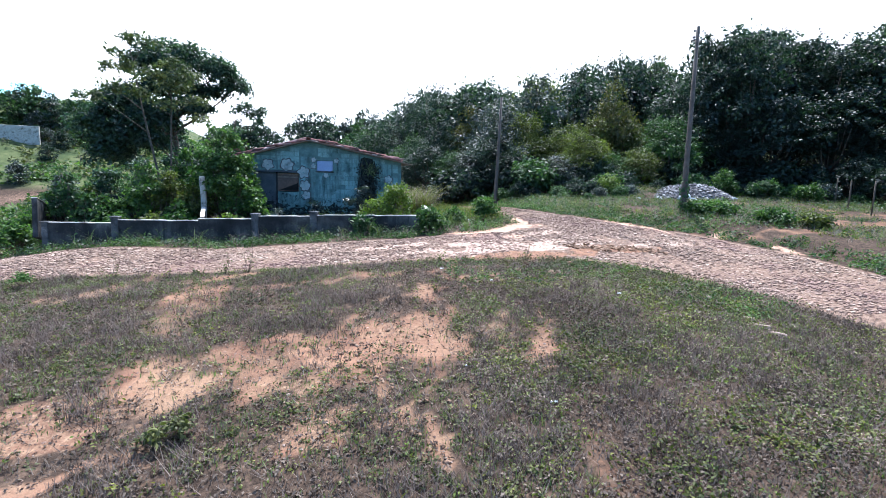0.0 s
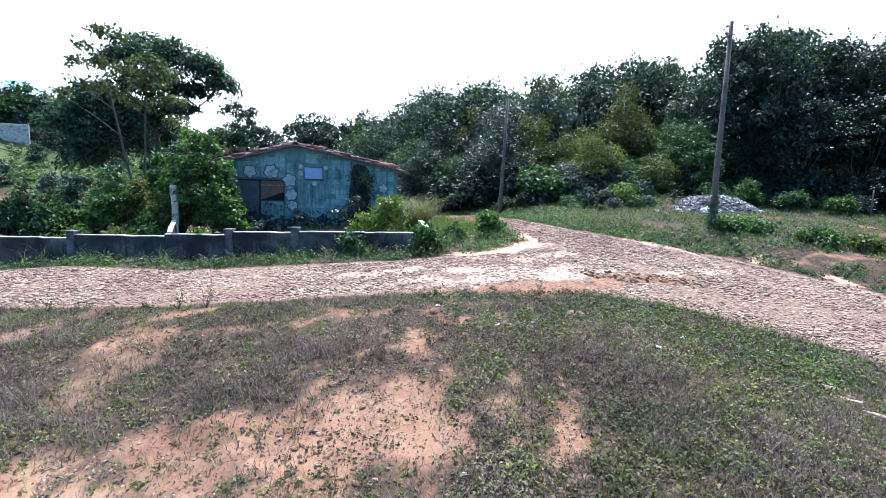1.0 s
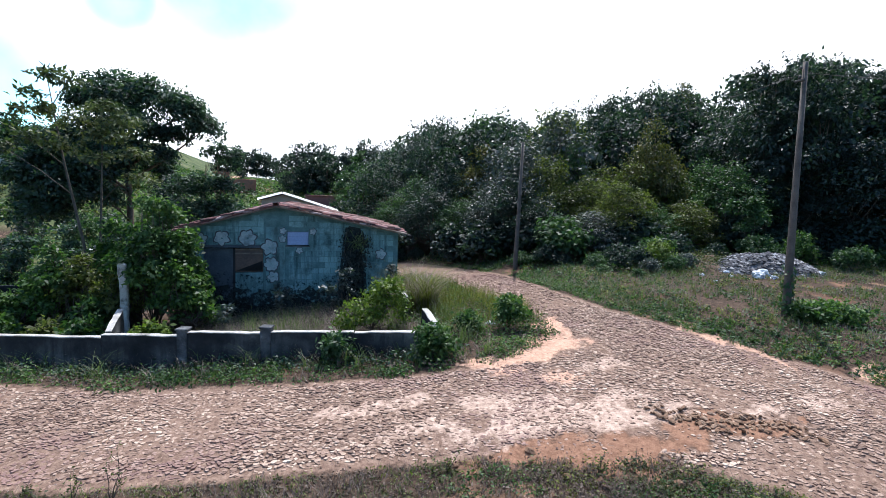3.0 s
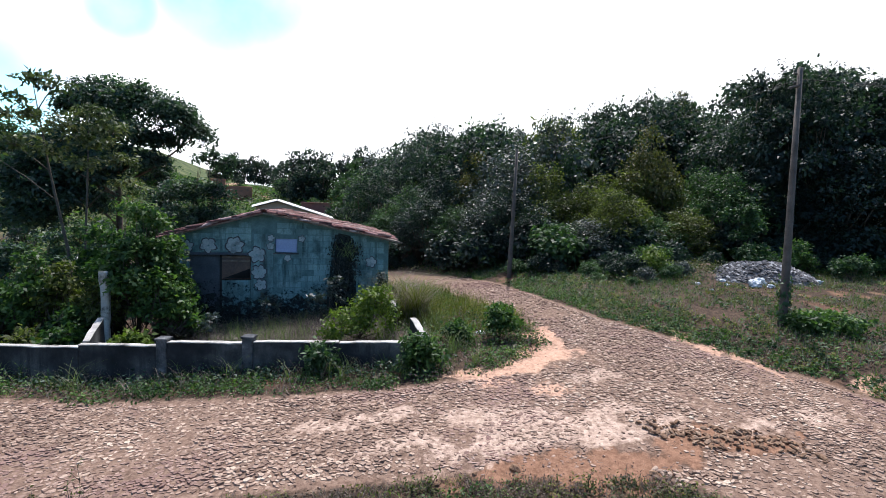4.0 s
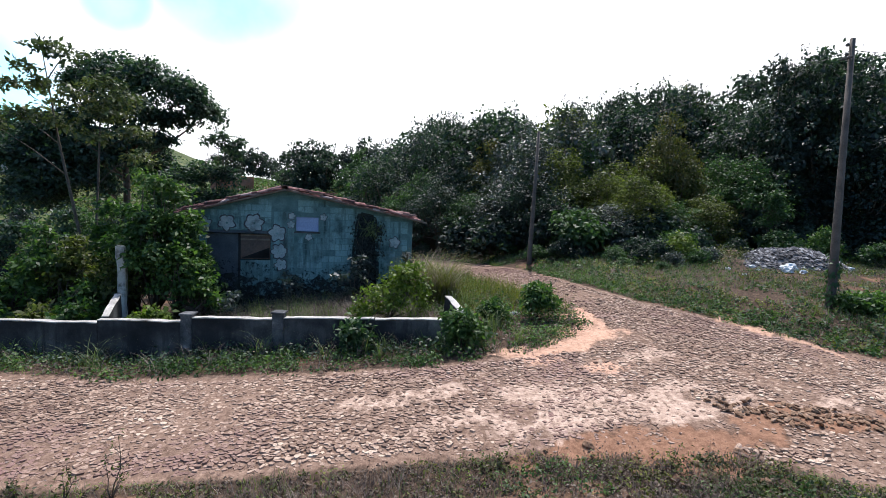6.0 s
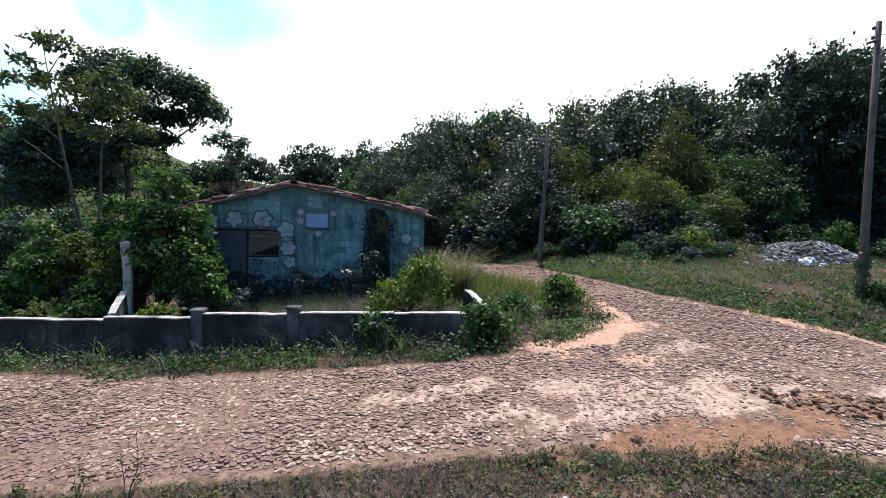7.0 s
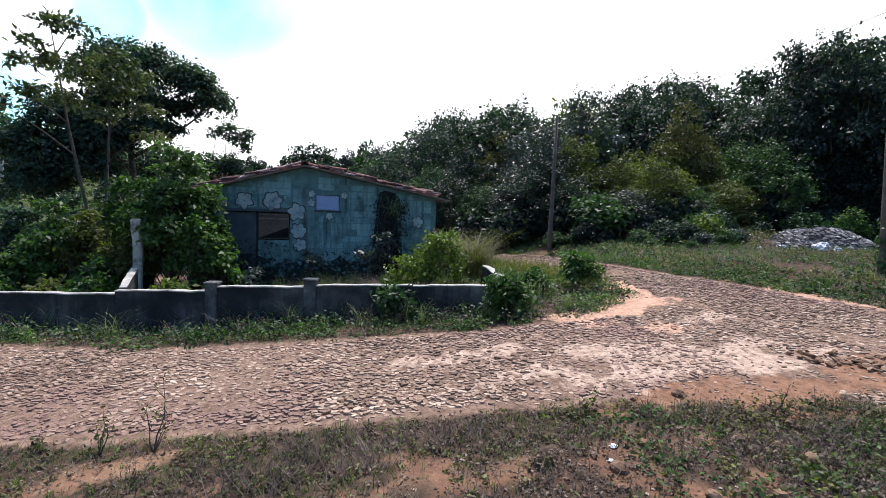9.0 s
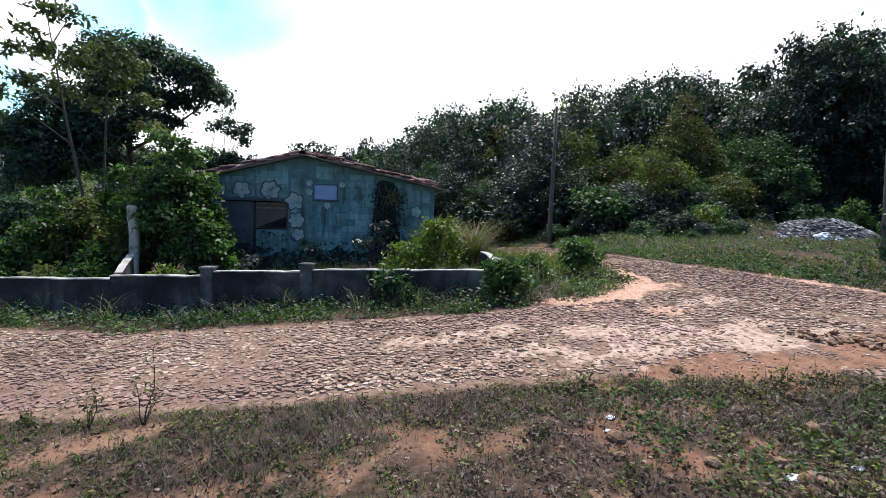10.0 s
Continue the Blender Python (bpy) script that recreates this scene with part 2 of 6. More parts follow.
OUTLINE = surface("dark_mural_paint", [(0.05, 0.06, 0.07), (0.09, 0.09, 0.1)], 4, 30, 0.2, 0.8, 0.1)
SHUTTER = surface("blue_shutter_paint", [(0.27, 0.36, 0.58), (0.36, 0.45, 0.66)], 2, 30, 0.2, 0.7, 0.15)
DOOR_GREY = surface("grey_door_board", [(0.05, 0.065, 0.08), (0.1, 0.12, 0.14)], 2, 25, 0.3, 0.75, 0.2)
DOOR_BROWN = surface("brown_door_board", [(0.09, 0.07, 0.065), (0.17, 0.115, 0.09)], 2, 25, 0.3, 0.8, 0.2)
DARK = surface("near_black", [(0.02, 0.02, 0.02), (0.04, 0.04, 0.04)], 2, 25, 0.2, 0.9, 0.0)
TILE = surface("clay_roof_tile", [(0.05, 0.028, 0.030), (0.16, 0.065, 0.060), (0.27, 0.12, 0.105), (0.36, 0.22, 0.20), (0.62, 0.52, 0.49)], 2, 30, 0.35, 0.85, 0.3, "object", stain=(0.045, 0.04, 0.042), stain_scale=3.0, own=.85)
TILE_MANY = surface("clay_roof_tile_many", [(0.08, 0.045, 0.042), (0.19, 0.09, 0.078), (0.29, 0.165, 0.14), (0.42, 0.32, 0.29)], 2, 30, 0.35, 0.85, 0.3, "island", stain=(0.055, 0.05, 0.05), stain_scale=3.0)
TIMBER = surface("grey_weathered_timber", [(0.13, 0.10, 0.08), (0.24, 0.2, 0.165)], 6, 40, 0.35, 0.9, 0.4)
POLE_WOOD = surface("pole_wood", [(0.075, 0.064, 0.056), (0.145, 0.125, 0.11)], 3, 45, 0.35, 0.85, 0.4)
IRON = surface("dark_iron", [(0.05, 0.05, 0.05), (0.09, 0.085, 0.08)], 6, 40, 0.2, 0.6, 0.1)
BARK = surface("bark", [(0.07, 0.055, 0.04), (0.15, 0.125, 0.1)], 6, 40, 0.4, 0.9, 0.5)
BARK_PALE = surface("pale_bark", [(0.06, 0.053, 0.045), (0.12, 0.108, 0.09)], 6, 40, 0.4, 0.9, 0.4)
RUBBLE = surface("grey_rubble", [(0.03, 0.03, 0.034), (0.075, 0.075, 0.08), (0.13, 0.128, 0.132), (0.20, 0.195, 0.20), (0.62, 0.61, 0.60)], 3, 40, 0.3, 0.9, 0.3, "island", own=.85)
PLASTIC = surface("white_plastic", [(0.42, 0.47, 0.52), (0.66, 0.69, 0.71)], 6, 30, 0.1, 0.4, 0.3)
BRICKWORK = surface("raw_brickwork", [(0.30, 0.13, 0.08), (0.42, 0.2, 0.13)], 0.8, 20, 0.3, 0.9, 0.2, stain=(0.2, 0.12, 0.09))
PLASTER_WARM = surface("warm_plaster", [(0.42, 0.36, 0.30), (0.55, 0.48, 0.41)], 0.8, 20, 0.2, 0.9, 0.1)
SHED_WALL = surface("dull_red_plaster", [(0.16, 0.095, 0.085), (0.24, 0.15, 0.13)], 0.8, 20, 0.2, 0.9, 0.1)
WHITE_WALL = surface("whitewash", [(0.62, 0.61, 0.58), (0.75, 0.74, 0.71)], 0.8, 20, 0.2, 0.9, 0.1)
BAND_LEAF = foliage("band_leaf", [(0.010, 0.014, 0.012), (0.025, 0.03, 0.025), (0.05, 0.058, 0.042)], 0.8, 0.1, glow=(1.0, 0.93, 0.82))
LEAF_DARK = foliage("dark_leaf", [(0.006, 0.018, 0.016), (0.021, 0.048, 0.038), (0.048, 0.092, 0.064), (0.126, 0.198, 0.131)], 0.5, gloss=0.32)
# darker version of dark_leaf: the shade inside the forest is put into the colour
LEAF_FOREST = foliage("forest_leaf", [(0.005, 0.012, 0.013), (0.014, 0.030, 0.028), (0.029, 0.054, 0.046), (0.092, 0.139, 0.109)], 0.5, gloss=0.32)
LEAF_MID = foliage("mid_leaf", [(0.020, 0.048, 0.025), (0.041, 0.088, 0.039), (0.098, 0.174, 0.066)])
LEAF_OLIVE = foliage("olive_leaf", [(0.020, 0.032, 0.014), (0.076, 0.094, 0.033), (0.206, 0.224, 0.073)], 0.5, 0.5)
LEAF_GREY = foliage("silvery_leaf", [(0.017, 0.032, 0.031), (0.039, 0.058, 0.055), (0.101, 0.127, 0.130)], 0.45, 0.25, gloss=0.45)
LEAF_BRIGHT = foliage("bright_leaf", [(0.045, 0.078, 0.016), (0.105, 0.160, 0.028), (0.23, 0.285, 0.055)], 0.5, 0.4)
LEAF_RUST = foliage("rusty_leaf", [(0.03, 0.042, 0.02), (0.072, 0.078, 0.030), (0.165, 0.125, 0.045)])
FIELD_LEAF = foliage("field_leaf", [(0.016, 0.021, 0.010), (0.058, 0.068, 0.027), (0.125, 0.135, 0.050), (0.31, 0.31, 0.13)], 0.6, 0.3, 0.5)
FIELD_OLIVE = foliage("olive_field_leaf", [(0.016, 0.023, 0.010), (0.060, 0.075, 0.026), (0.17, 0.19, 0.058)], 0.6, 0.32, 0.5)
FIELD_YELLOW = foliage("yellow_field_leaf", [(0.045, 0.052, 0.013), (0.12, 0.130, 0.03), (0.28, 0.28, 0.07)], 0.6, 0.35, 0.5)
LEAF_SLIM = foliage("slim_tree_leaf", [(0.016, 0.030, 0.019), (0.044, 0.068, 0.034), (0.105, 0.13, 0.058), (0.26, 0.26, 0.13)], 0.45, 0.3)
# near-black leaf tones: shade between leaves coloured in
LEAF_SHADED = foliage("shaded_leaf", [(0.006, 0.017, 0.017), (0.012, 0.027, 0.025), (0.024, 0.045, 0.036), (0.063, 0.090, 0.070)], 0.5, 0.25, gloss=0.3)
FIELD_GREY = foliage("withered_leaf", [(0.027, 0.020, 0.016), (0.082, 0.062, 0.050), (0.158, 0.122, 0.096), (0.35, 0.285, 0.22)], 0.7, 0.25, 0.5, glow=(1.0, 0.93, 0.82))
LEAF_YARD = foliage("yard_leaf", [(0.013, 0.034, 0.014), (0.048, 0.102, 0.034), (0.157, 0.250, 0.072)], 0.5, 0.42, gloss=0.28)
GRASS_GREEN = foliage("green_grass", [(0.058, 0.088, 0.036), (0.125, 0.17, 0.066), (0.26, 0.315, 0.125)], 0.6, 0.35, 0.5)
GRASS_DRY = foliage("dry_grass", [(0.128, 0.109, 0.090), (0.240, 0.205, 0.173), (0.432, 0.376, 0.296)], 0.8, 0.2, 0.5, glow=(1.0, 0.93, 0.82))
GRASS_PURPLE = foliage("withered_weed", [(0.042, 0.033, 0.031), (0.105, 0.084, 0.074), (0.25, 0.205, 0.17)], 0.8, 0.2, 0.7, glow=(1.0, 0.93, 0.82))


# ---- mesh helpers ----
def mesh_object(name, verts, faces, material, parent=None, smooth=False):
    me = bpy.data.meshes.new(name)
    me.from_pydata([tuple(v) for v in verts], [], [tuple(f) for f in faces])
    me.materials.append(material)
    if smooth:
        me.shade_smooth()
    ob = new(name, me)
    ob.parent = parent
    return ob


def quads_object(name, verts, n, corners, material, parent=None):
    """Many loose faces of `corners` corners each, from an (n * corners, 3) array."""
    me = bpy.data.meshes.new(name)
    me.vertices.add(n * corners)
    me.vertices.foreach_set("co", np.ascontiguousarray(verts, dtype=np.float32).ravel())
    me.loops.add(n * corners)
    me.loops.foreach_set("vertex_index", np.arange(n * corners, dtype=np.int32))
    me.polygons.add(n)
    me.polygons.foreach_set("loop_start", np.arange(0, n * corners, corners, dtype=np.int32))
    me.update(calc_edges=True)
    me.materials.append(material)
    ob = new(name, me)
    ob.parent = parent
    return ob


def part(name, bm, material, parent, label=""):
    me = bpy.data.meshes.new(name)
    bm.to_mesh(me)
    bm.free()
    me.materials.append(material)
    ob = new(name, me)
    ob.parent = parent
    return tagged(ob, label)


def box(sx, sy, sz, at=(0, 0, 0), bevel=0.0, turn=None, bm=None):
    """A box with its base centre at `at`; edges bevelled."""
    bm = bm or bmesh.new()
    m = Matrix.Translation(at) @ (turn or Matrix()) @ Matrix.Translation((0, 0, sz / 2)) @ Matrix.Diagonal((sx, sy, sz, 1))
    r = bmesh.ops.create_cube(bm, size=1, matrix=m)
    if bevel:
        edges = {e for v in r["verts"] for e in v.link_edges}
        bmesh.ops.bevel(bm, geom=list(edges), offset=bevel, segments=1, affect="EDGES")
    return bm


def roughen(bm, amount, cuts=0, seed=0):
    if cuts:
        bmesh.ops.subdivide_edges(bm, edges=bm.edges[:], cuts=cuts, use_grid_fill=True)
    for v in bm.verts:
        v.co += amount * noise.noise_vector(v.co * 4.0 + Vector((seed * 7.1, 0, 0)))
    return bm


def tube(path, radii, sides=7, bm=None):
    """A tapered round limb along a path."""
    bm = bm or bmesh.new()
    rings = []
    for i, p in enumerate(path):
        p = Vector(p)
        d = (Vector(path[min(i + 1, len(path) - 1)]) - Vector(path[max(i - 1, 0)])).normalized()
        a = d.orthogonal().normalized()
        b = d.cross(a)
        rings.append([bm.verts.new(p + radii[i] * (math.cos(k * math.tau / sides) * a + math.sin(k * math.tau / sides) * b)) for k in range(sides)])
    for r0, r1 in zip(rings, rings[1:]):
        # the start corner that lies nearest, so that the skin does not twist
        s = min(range(sides), key=lambda k: (r1[k].co - r0[0].co).length)
        for k in range(sides):
            f = bm.faces.new((r0[k], r0[(k + 1) % sides], r1[(k + 1 + s) % sides], r1[(k + s) % sides]))
            f.smooth = True
    bm.faces.new(rings[0][::-1])
    bm.faces.new(rings[-1])
    return bm


def empty(name, at=(0, 0, 0), rz=0.0):
    ob = new(name)
    ob.matrix_world = pose(*at, 0, 0, rz)
    ob.empty_display_size = 0.2
    return ob


# ---- the lie of the land ----
LATTICE = np.random.RandomState(5).rand(256, 256)


def vnoise(x, y, scale=1.0, octaves=3, shift=0):
    """Smooth value noise in 0..1."""
    x, y = np.asarray(x, float) * scale + 37.7 + shift * 11.3, np.asarray(y, float) * scale + 91.1 + shift * 5.7
    total, amp, norm = 0.0, 1.0, 0.0
    for _ in range(octaves):
        i, j = np.floor(x).astype(int), np.floor(y).astype(int)
        u, v = x - i, y - j
        u, v = u * u * (3 - 2 * u), v * v * (3 - 2 * v)
        g = lambda a, b: LATTICE[a % 256, b % 256]
        total = total + amp * ((g(i, j) * (1 - u) + g(i + 1, j) * u) * (1 - v) + (g(i, j + 1) * (1 - u) + g(i + 1, j + 1) * u) * v)
        norm, amp, x, y = norm + amp, amp * 0.5, x * 2.03, y * 2.03
    return total / norm


def step(v):
    v = np.clip(v, 0, 1)
    return v * v * (3 - 2 * v)


def polyline(x, y, pts):
    """Distance to a polyline, and the side: positive to the right of its way."""
    x, y = np.asarray(x, float), np.asarray(y, float)
    best, side = np.full(x.shape, 1e9), np.zeros(x.shape)
    for (ax, ay), (bx, by) in zip(pts, pts[1:]):
        dx, dy = bx - ax, by - ay
        k = np.clip(((x - ax) * dx + (y - ay) * dy) / (dx * dx + dy * dy), 0, 1)
        d = np.hypot(x - ax - k * dx, y - ay - k * dy)
        s = np.sign((x - ax) * dy - (y - ay) * dx)
        near = d < best
        best, side = np.where(near, d, best), np.where(near, s, side)
    return best * side


NEAR_EDGE = [(-60, 33), (-22, 21), (-12, 17), (-7.2, 15.1), (-4.4, 14.3), (-1.5, 13.1), (1.9, 12.4), (3.7, 12.1), (5.3, 11.7), (7.2, 11.1), (8.6, 9.7), (9.6, 8.2), (10.6, 5.9), (12.5, 1), (14, -8)]
FAR_EDGE = [(-60, 38), (-22, 26), (-12, 21), (-5.0, 18.2), (-2.0, 17.0), (1.6, 15.8), (3.2, 15.45), (5.1, 15.3), (6.5, 15.5), (7.7, 16.2), (8.4, 17.2), (8.5, 19.4), (8.2, 22), (7.4, 26), (5.5, 29.5), (2, 31.5), (-6, 33)]
RIGHT_EDGE = [(-8, 37), (3, 35.6), (8, 34), (9.9, 30.4), (10.6, 25), (10.7, 21), (11.0, 18.4), (12.1, 15.2), (13.1, 12.8), (14.0, 10.5), (14.9, 8.0), (16.5, 3), (18, -8)]
FOREST = [(-4, 48), (5, 40.5), (9.8, 33.6), (12.2, 28.2), (14.4, 24.7), (17, 24.4), (19.4, 25.2), (22, 24.8), (26, 23.4), (30, 20.3), (33, 13), (36, -6)]


def road_depth(x, y):
    """How deep inside the road a place lies; negative off it."""
    return np.minimum(np.minimum(-polyline(x, y, NEAR_EDGE), polyline(x, y, FAR_EDGE)), polyline(x, y, RIGHT_EDGE))


def height(x, y):
    x, y = np.asarray(x, float), np.asarray(y, float)
    xe, ye = np.clip(x, -14, 22), np.clip(y, -4, 30)
    z = -1.9655 + .052 * xe + .1863 * ye - .0027 * xe * xe + .0033 * xe * ye - .005 * ye * ye
    z = z + .45 * step((-x - 1) / 6) * step((y - 13) / 5)
    right = polyline(x, y, RIGHT_EDGE)
    z = z + np.where((right < 0) & (y < 31), .36 * step(-right / 2.2), 0)
    depth = np.maximum(-polyline(x, y, FOREST), 0)
    z = z + (9.2 + 6 * step((x - 22) / 8)) * step(depth / 46) * step((84 - y) / 30) * step(((x - 2) - (y - 5.5) * .178 - .3) / 6)
    # valley on the other side, rising to far slopes
    west = step((-x - 18) / 12)
    slope = np.interp(y, [46, 60, 70, 80, 100, 118], [0, 2.5, 4.6, 6.0, 6.8, 7.3])
    z = z + (west * 7.0 * step((y - 48) / 75) + (1 - west) * slope) * step((44 - x) / 24)
    z = z + (7 + 4 * west) * step((-x - 10 + (np.where(x < -30, y, np.minimum(y, 116)) - 40) * 0.25) / 40) * step((y - 38) / 50)
    return z + .05 * (vnoise(x, y, 0.7) - .5) + .03 * (vnoise(x, y, 3.0, 2, 3) - .5)


def at_ground(x, y, up=0.0):
    return (x, y, float(height(x, y)) + up)

# ---- ground: one sheet to the horizon ----
def graded(lo, hi, fine_lo, fine_hi, fine):
    out = list(np.arange(fine_lo, fine_hi + 1e-6, fine))
    s, v = fine, fine_hi
    while v < hi:
        s *= 1.25
        v += s
        out.append(v)
    s, v = fine, fine_lo
    while v > lo:
        s *= 1.25
        v -= s
        out.insert(0, v)
    return np.array(out)


# bare earth: x, y and the two radii of each patch
OPEN = [(-2.3, 6.75, 1.2, .5), (-2.9, 6.2, 1.0, .45), (-1.45, 6.85, .75, .4), (-1.5, 5.5, .45, .3), (-2.6, 5.3, .6, .3), (-1.49, 12.55, .55, .28), (.45, 5.5, .45, .4), (1.35, 5.45, .3, .4), (1.75, 4.8, .35, .45), (2.5, 7.1, .55, .5), (1.85, 7.8, .5, .45), (4.55, 7.8, .2, .4), (4.3, 7.3, .2, .4), (4.0, 6.7, .2, .4), (3.7, 6.2, .2, .4), (-.2, 6.5, .5, .3), (2.8, 9.7, .35, .7)]
BARE = OPEN + [(-1.0, 8.0, .5, .3), (-1.8, 7.5, .5, .3), (0, 8.2, .5, .25), (.8, 7.1, .7, .45), (1.45, 8.5, .6, .4), (1.95, 9.2, .7, .5), (2.7, 9.3, .7, 1.0), (2.65, 10.6, .45, .6), (3.7, 7.9, .6, .5), (4.3, 10.3, .9, .4), (-1.8, 12.6, 1.0, .3), (3.4, 9.2, .6, .4), (2.6, 8.2, 1.5, 1.7), (.3, 6.6, 1.6, 1.2), (-.8, 11.3, 2.6, .7), (1.8, 11.1, 1.4, .5), (3.8, 10.9, 1.0, .5), (-4.5, 12.4, 1.6, .6), (15.5, 11.8, 1.6, .5), (21, 13.2, 4, .7), (25, 15, 4, 1.0), (20.5, 18.4, 2.4, .6), (18.0, 19.2, 1.0, .4)]
DIRT = [(6.9, 11.5, 1.3, .45), (5.6, 11.9, 1.2, .3), (8.4, 11.9, .9, .4), (9.5, 11.5, .7, .3)]
BARE += DIRT
PALE = [(6.0, 13.0, 1.6, .55), (5.2, 13.6, .9, .4), (7.6, 13.2, 1.0, .4), (5.0, 12.6, 1.3, .35), (7.4, 12.4, 1.1, .4), (3.6, 13.2, .9, .3), (9.8, 11.9, .6, .25), (11.2, 11.9, .5, .3), (3.0, 14.2, 1.2, .35), (8.2, 14.6, .8, .3)]
SANDY = [(7.0, 14.3, .6, .3), (5.9, 14.9, .7, .25), (7.9, 16.2, 0.9, 0.5), (6.6, 15.4, 1.5, 0.28), (8.4, 17.4, 0.4, 0.9), (13.5, 12.6, 0.5, 0.4), (12.0, 15.6, 0.25, 1.6)]
BEND = [(8.0, 16.25, .75, .55), (7.2, 15.65, .9, .4), (8.5, 17.3, .38, .9), (6.2, 15.4, 1.1, .3), (13.5, 12.7, .45, .4), (12.3, 14.8, .15, 1.3), (14.2, 10.6, .25, .5)]


def patches(x, y, shapes):
    """1 inside soft ellipses with uneven rims."""
    wob = 1.5 * (vnoise(x, y, 2.2, 4, 9) - .5) + 1.3 * (vnoise(x, y, 5.5, 3, 13) - .5)
    v = np.zeros(np.shape(x))
    for cx, cy, rx, ry in shapes:
        d = np.hypot((x - cx) / rx, (y - cy) / ry) + wob
        v = np.maximum(v, step((1.25 - d) / 0.5))
    return v


def cover(x, y):
    """How much of the open ground is grown over, 0..1."""
    n = vnoise(x, y, 0.55, 3, 1)
    v = .35 + .65 * step((n - 0.24) / 0.2)
    v = np.maximum(v, .95 * step((x - 3.2 - .25 * (y - 6)) / 1.6) * (y < 11.5))
    island = step((vnoise(x, y, 2.4, 3, 33) - .40) / .2)
    v = v * (1 - (.3 + .45 * island) * patches(x, y, BARE)) * (1 - (.2 + .6 * island) * patches(x, y, OPEN))
    return v


# pale lane down in the valley
LANE = [(-60, 44), (-34, 50), (-26.4, 55), (-26, 59)]
HILL_LANE = [(-14.5, 122), (-12, 114), (-9.3, 103), (-6.2, 92), (-3.6, 83), (-2.6, 76), (-2, 68)]
gx, gy = graded(-420, 420, -13, 25, 0.22), graded(-160, 620, -3, 33, 0.22)
GX, GY = np.meshgrid(gx, gy)
GZ = height(GX, GY)
nx, ny = len(gx), len(gy)
idx = np.arange(nx * ny).reshape(ny, nx)
quad = np.stack([idx[:-1, :-1], idx[:-1, 1:], idx[1:, 1:], idx[1:, :-1]], -1).reshape(-1, 4)
DEPTH = road_depth(GX, GY)
dist_far = np.hypot(GX - 4, GY - 12)
MASKS = {
    "road": step(DEPTH / 0.5 + 0.5) * (1 - patches(GX, GY, DIRT)),
    "pale": patches(GX, GY, PALE) * .66,
    "dirt": patches(GX, GY, DIRT) * .85,
    "open": patches(GX, GY, OPEN) * .52,
    "litter": np.clip(.18 + cover(GX, GY), 0, 1.2),
    "sand": np.maximum(np.maximum(patches(GX, GY, SANDY) * 0.66, patches(GX, GY, BEND) * .72), np.maximum(np.clip(1.4 - np.abs(polyline(GX, GY, LANE)) / 1.5, 0, 1), np.clip(1.3 - np.abs(polyline(GX, GY, HILL_LANE)) / .9, 0, 1))),
    "far": step((dist_far - 30) / 10) * (np.abs(polyline(GX, GY, LANE)) > 2.4) * (np.abs(polyline(GX, GY, HILL_LANE)) > 1.2),
}


def sheet(name, V, faces, masks):
    me = bpy.data.meshes.new(name)
    me.vertices.add(len(V))
    me.vertices.foreach_set("co", np.ascontiguousarray(V, dtype=np.float32).ravel())
    me.loops.add(faces.size)
    me.loops.foreach_set("vertex_index", faces.astype(np.int32).ravel())
    me.polygons.add(len(faces))
    me.polygons.foreach_set("loop_start", np.arange(0, faces.size, 4, dtype=np.int32))
    me.update(calc_edges=True)
    me.shade_smooth()
    for key, val in masks.items():
        a = me.attributes.new(key, "FLOAT", "POINT")
        a.data.foreach_set("value", np.ascontiguousarray(val, dtype=np.float32).ravel())
    me.materials.append(EARTH)
    return new(name, me)


ground = sheet("ground", np.stack([GX, GY, GZ], -1).reshape(-1, 3), quad, MASKS)
tagged(ground, "red earth with bare sandy patches and dry leaf litter", "ground", kind="structure")

inside = (DEPTH > 0.12).ravel() & (dist_far.ravel() < 32)
keep = quad[inside[quad].all(1)]
used = np.unique(keep)
remap = np.zeros(nx * ny, int)
remap[used] = np.arange(len(used))
RV = np.stack([GX, GY, GZ + 0.008 * np.clip((DEPTH - .42) / .15, -1, 1)], -1).reshape(-1, 3)[used]
road = sheet("road", RV, remap[keep], {k: v.ravel()[used] for k, v in MASKS.items()})
tagged(road, "cobbled village road with pinkish stones half sunk in sand", "road", kind="structure")

# ---- house ----
HX, HY, HROT = 0.79, 22.73, -2.3
W_LEFT, W_RIGHT, DEEP = -2.72, 4.16, 8.5
FLOOR_Z = -0.35
house = empty("house", (HX, HY, 0), HROT)
tagged(house, "abandoned low house of turquoise-painted blocks under a clay tile roof", "house")
RIDGE, EAVE_L, EAVE_R = 3.52, 2.74, 2.72


def roof_z(x):
    return RIDGE + x * (RIDGE - EAVE_L) / -W_LEFT if x < 0 else RIDGE - x * (RIDGE - EAVE_R) / W_RIGHT


DOOR = (-2.30, -0.42, 0.05, 2.14)
WINDOW = (0.34, 1.06, 2.23, 2.71)


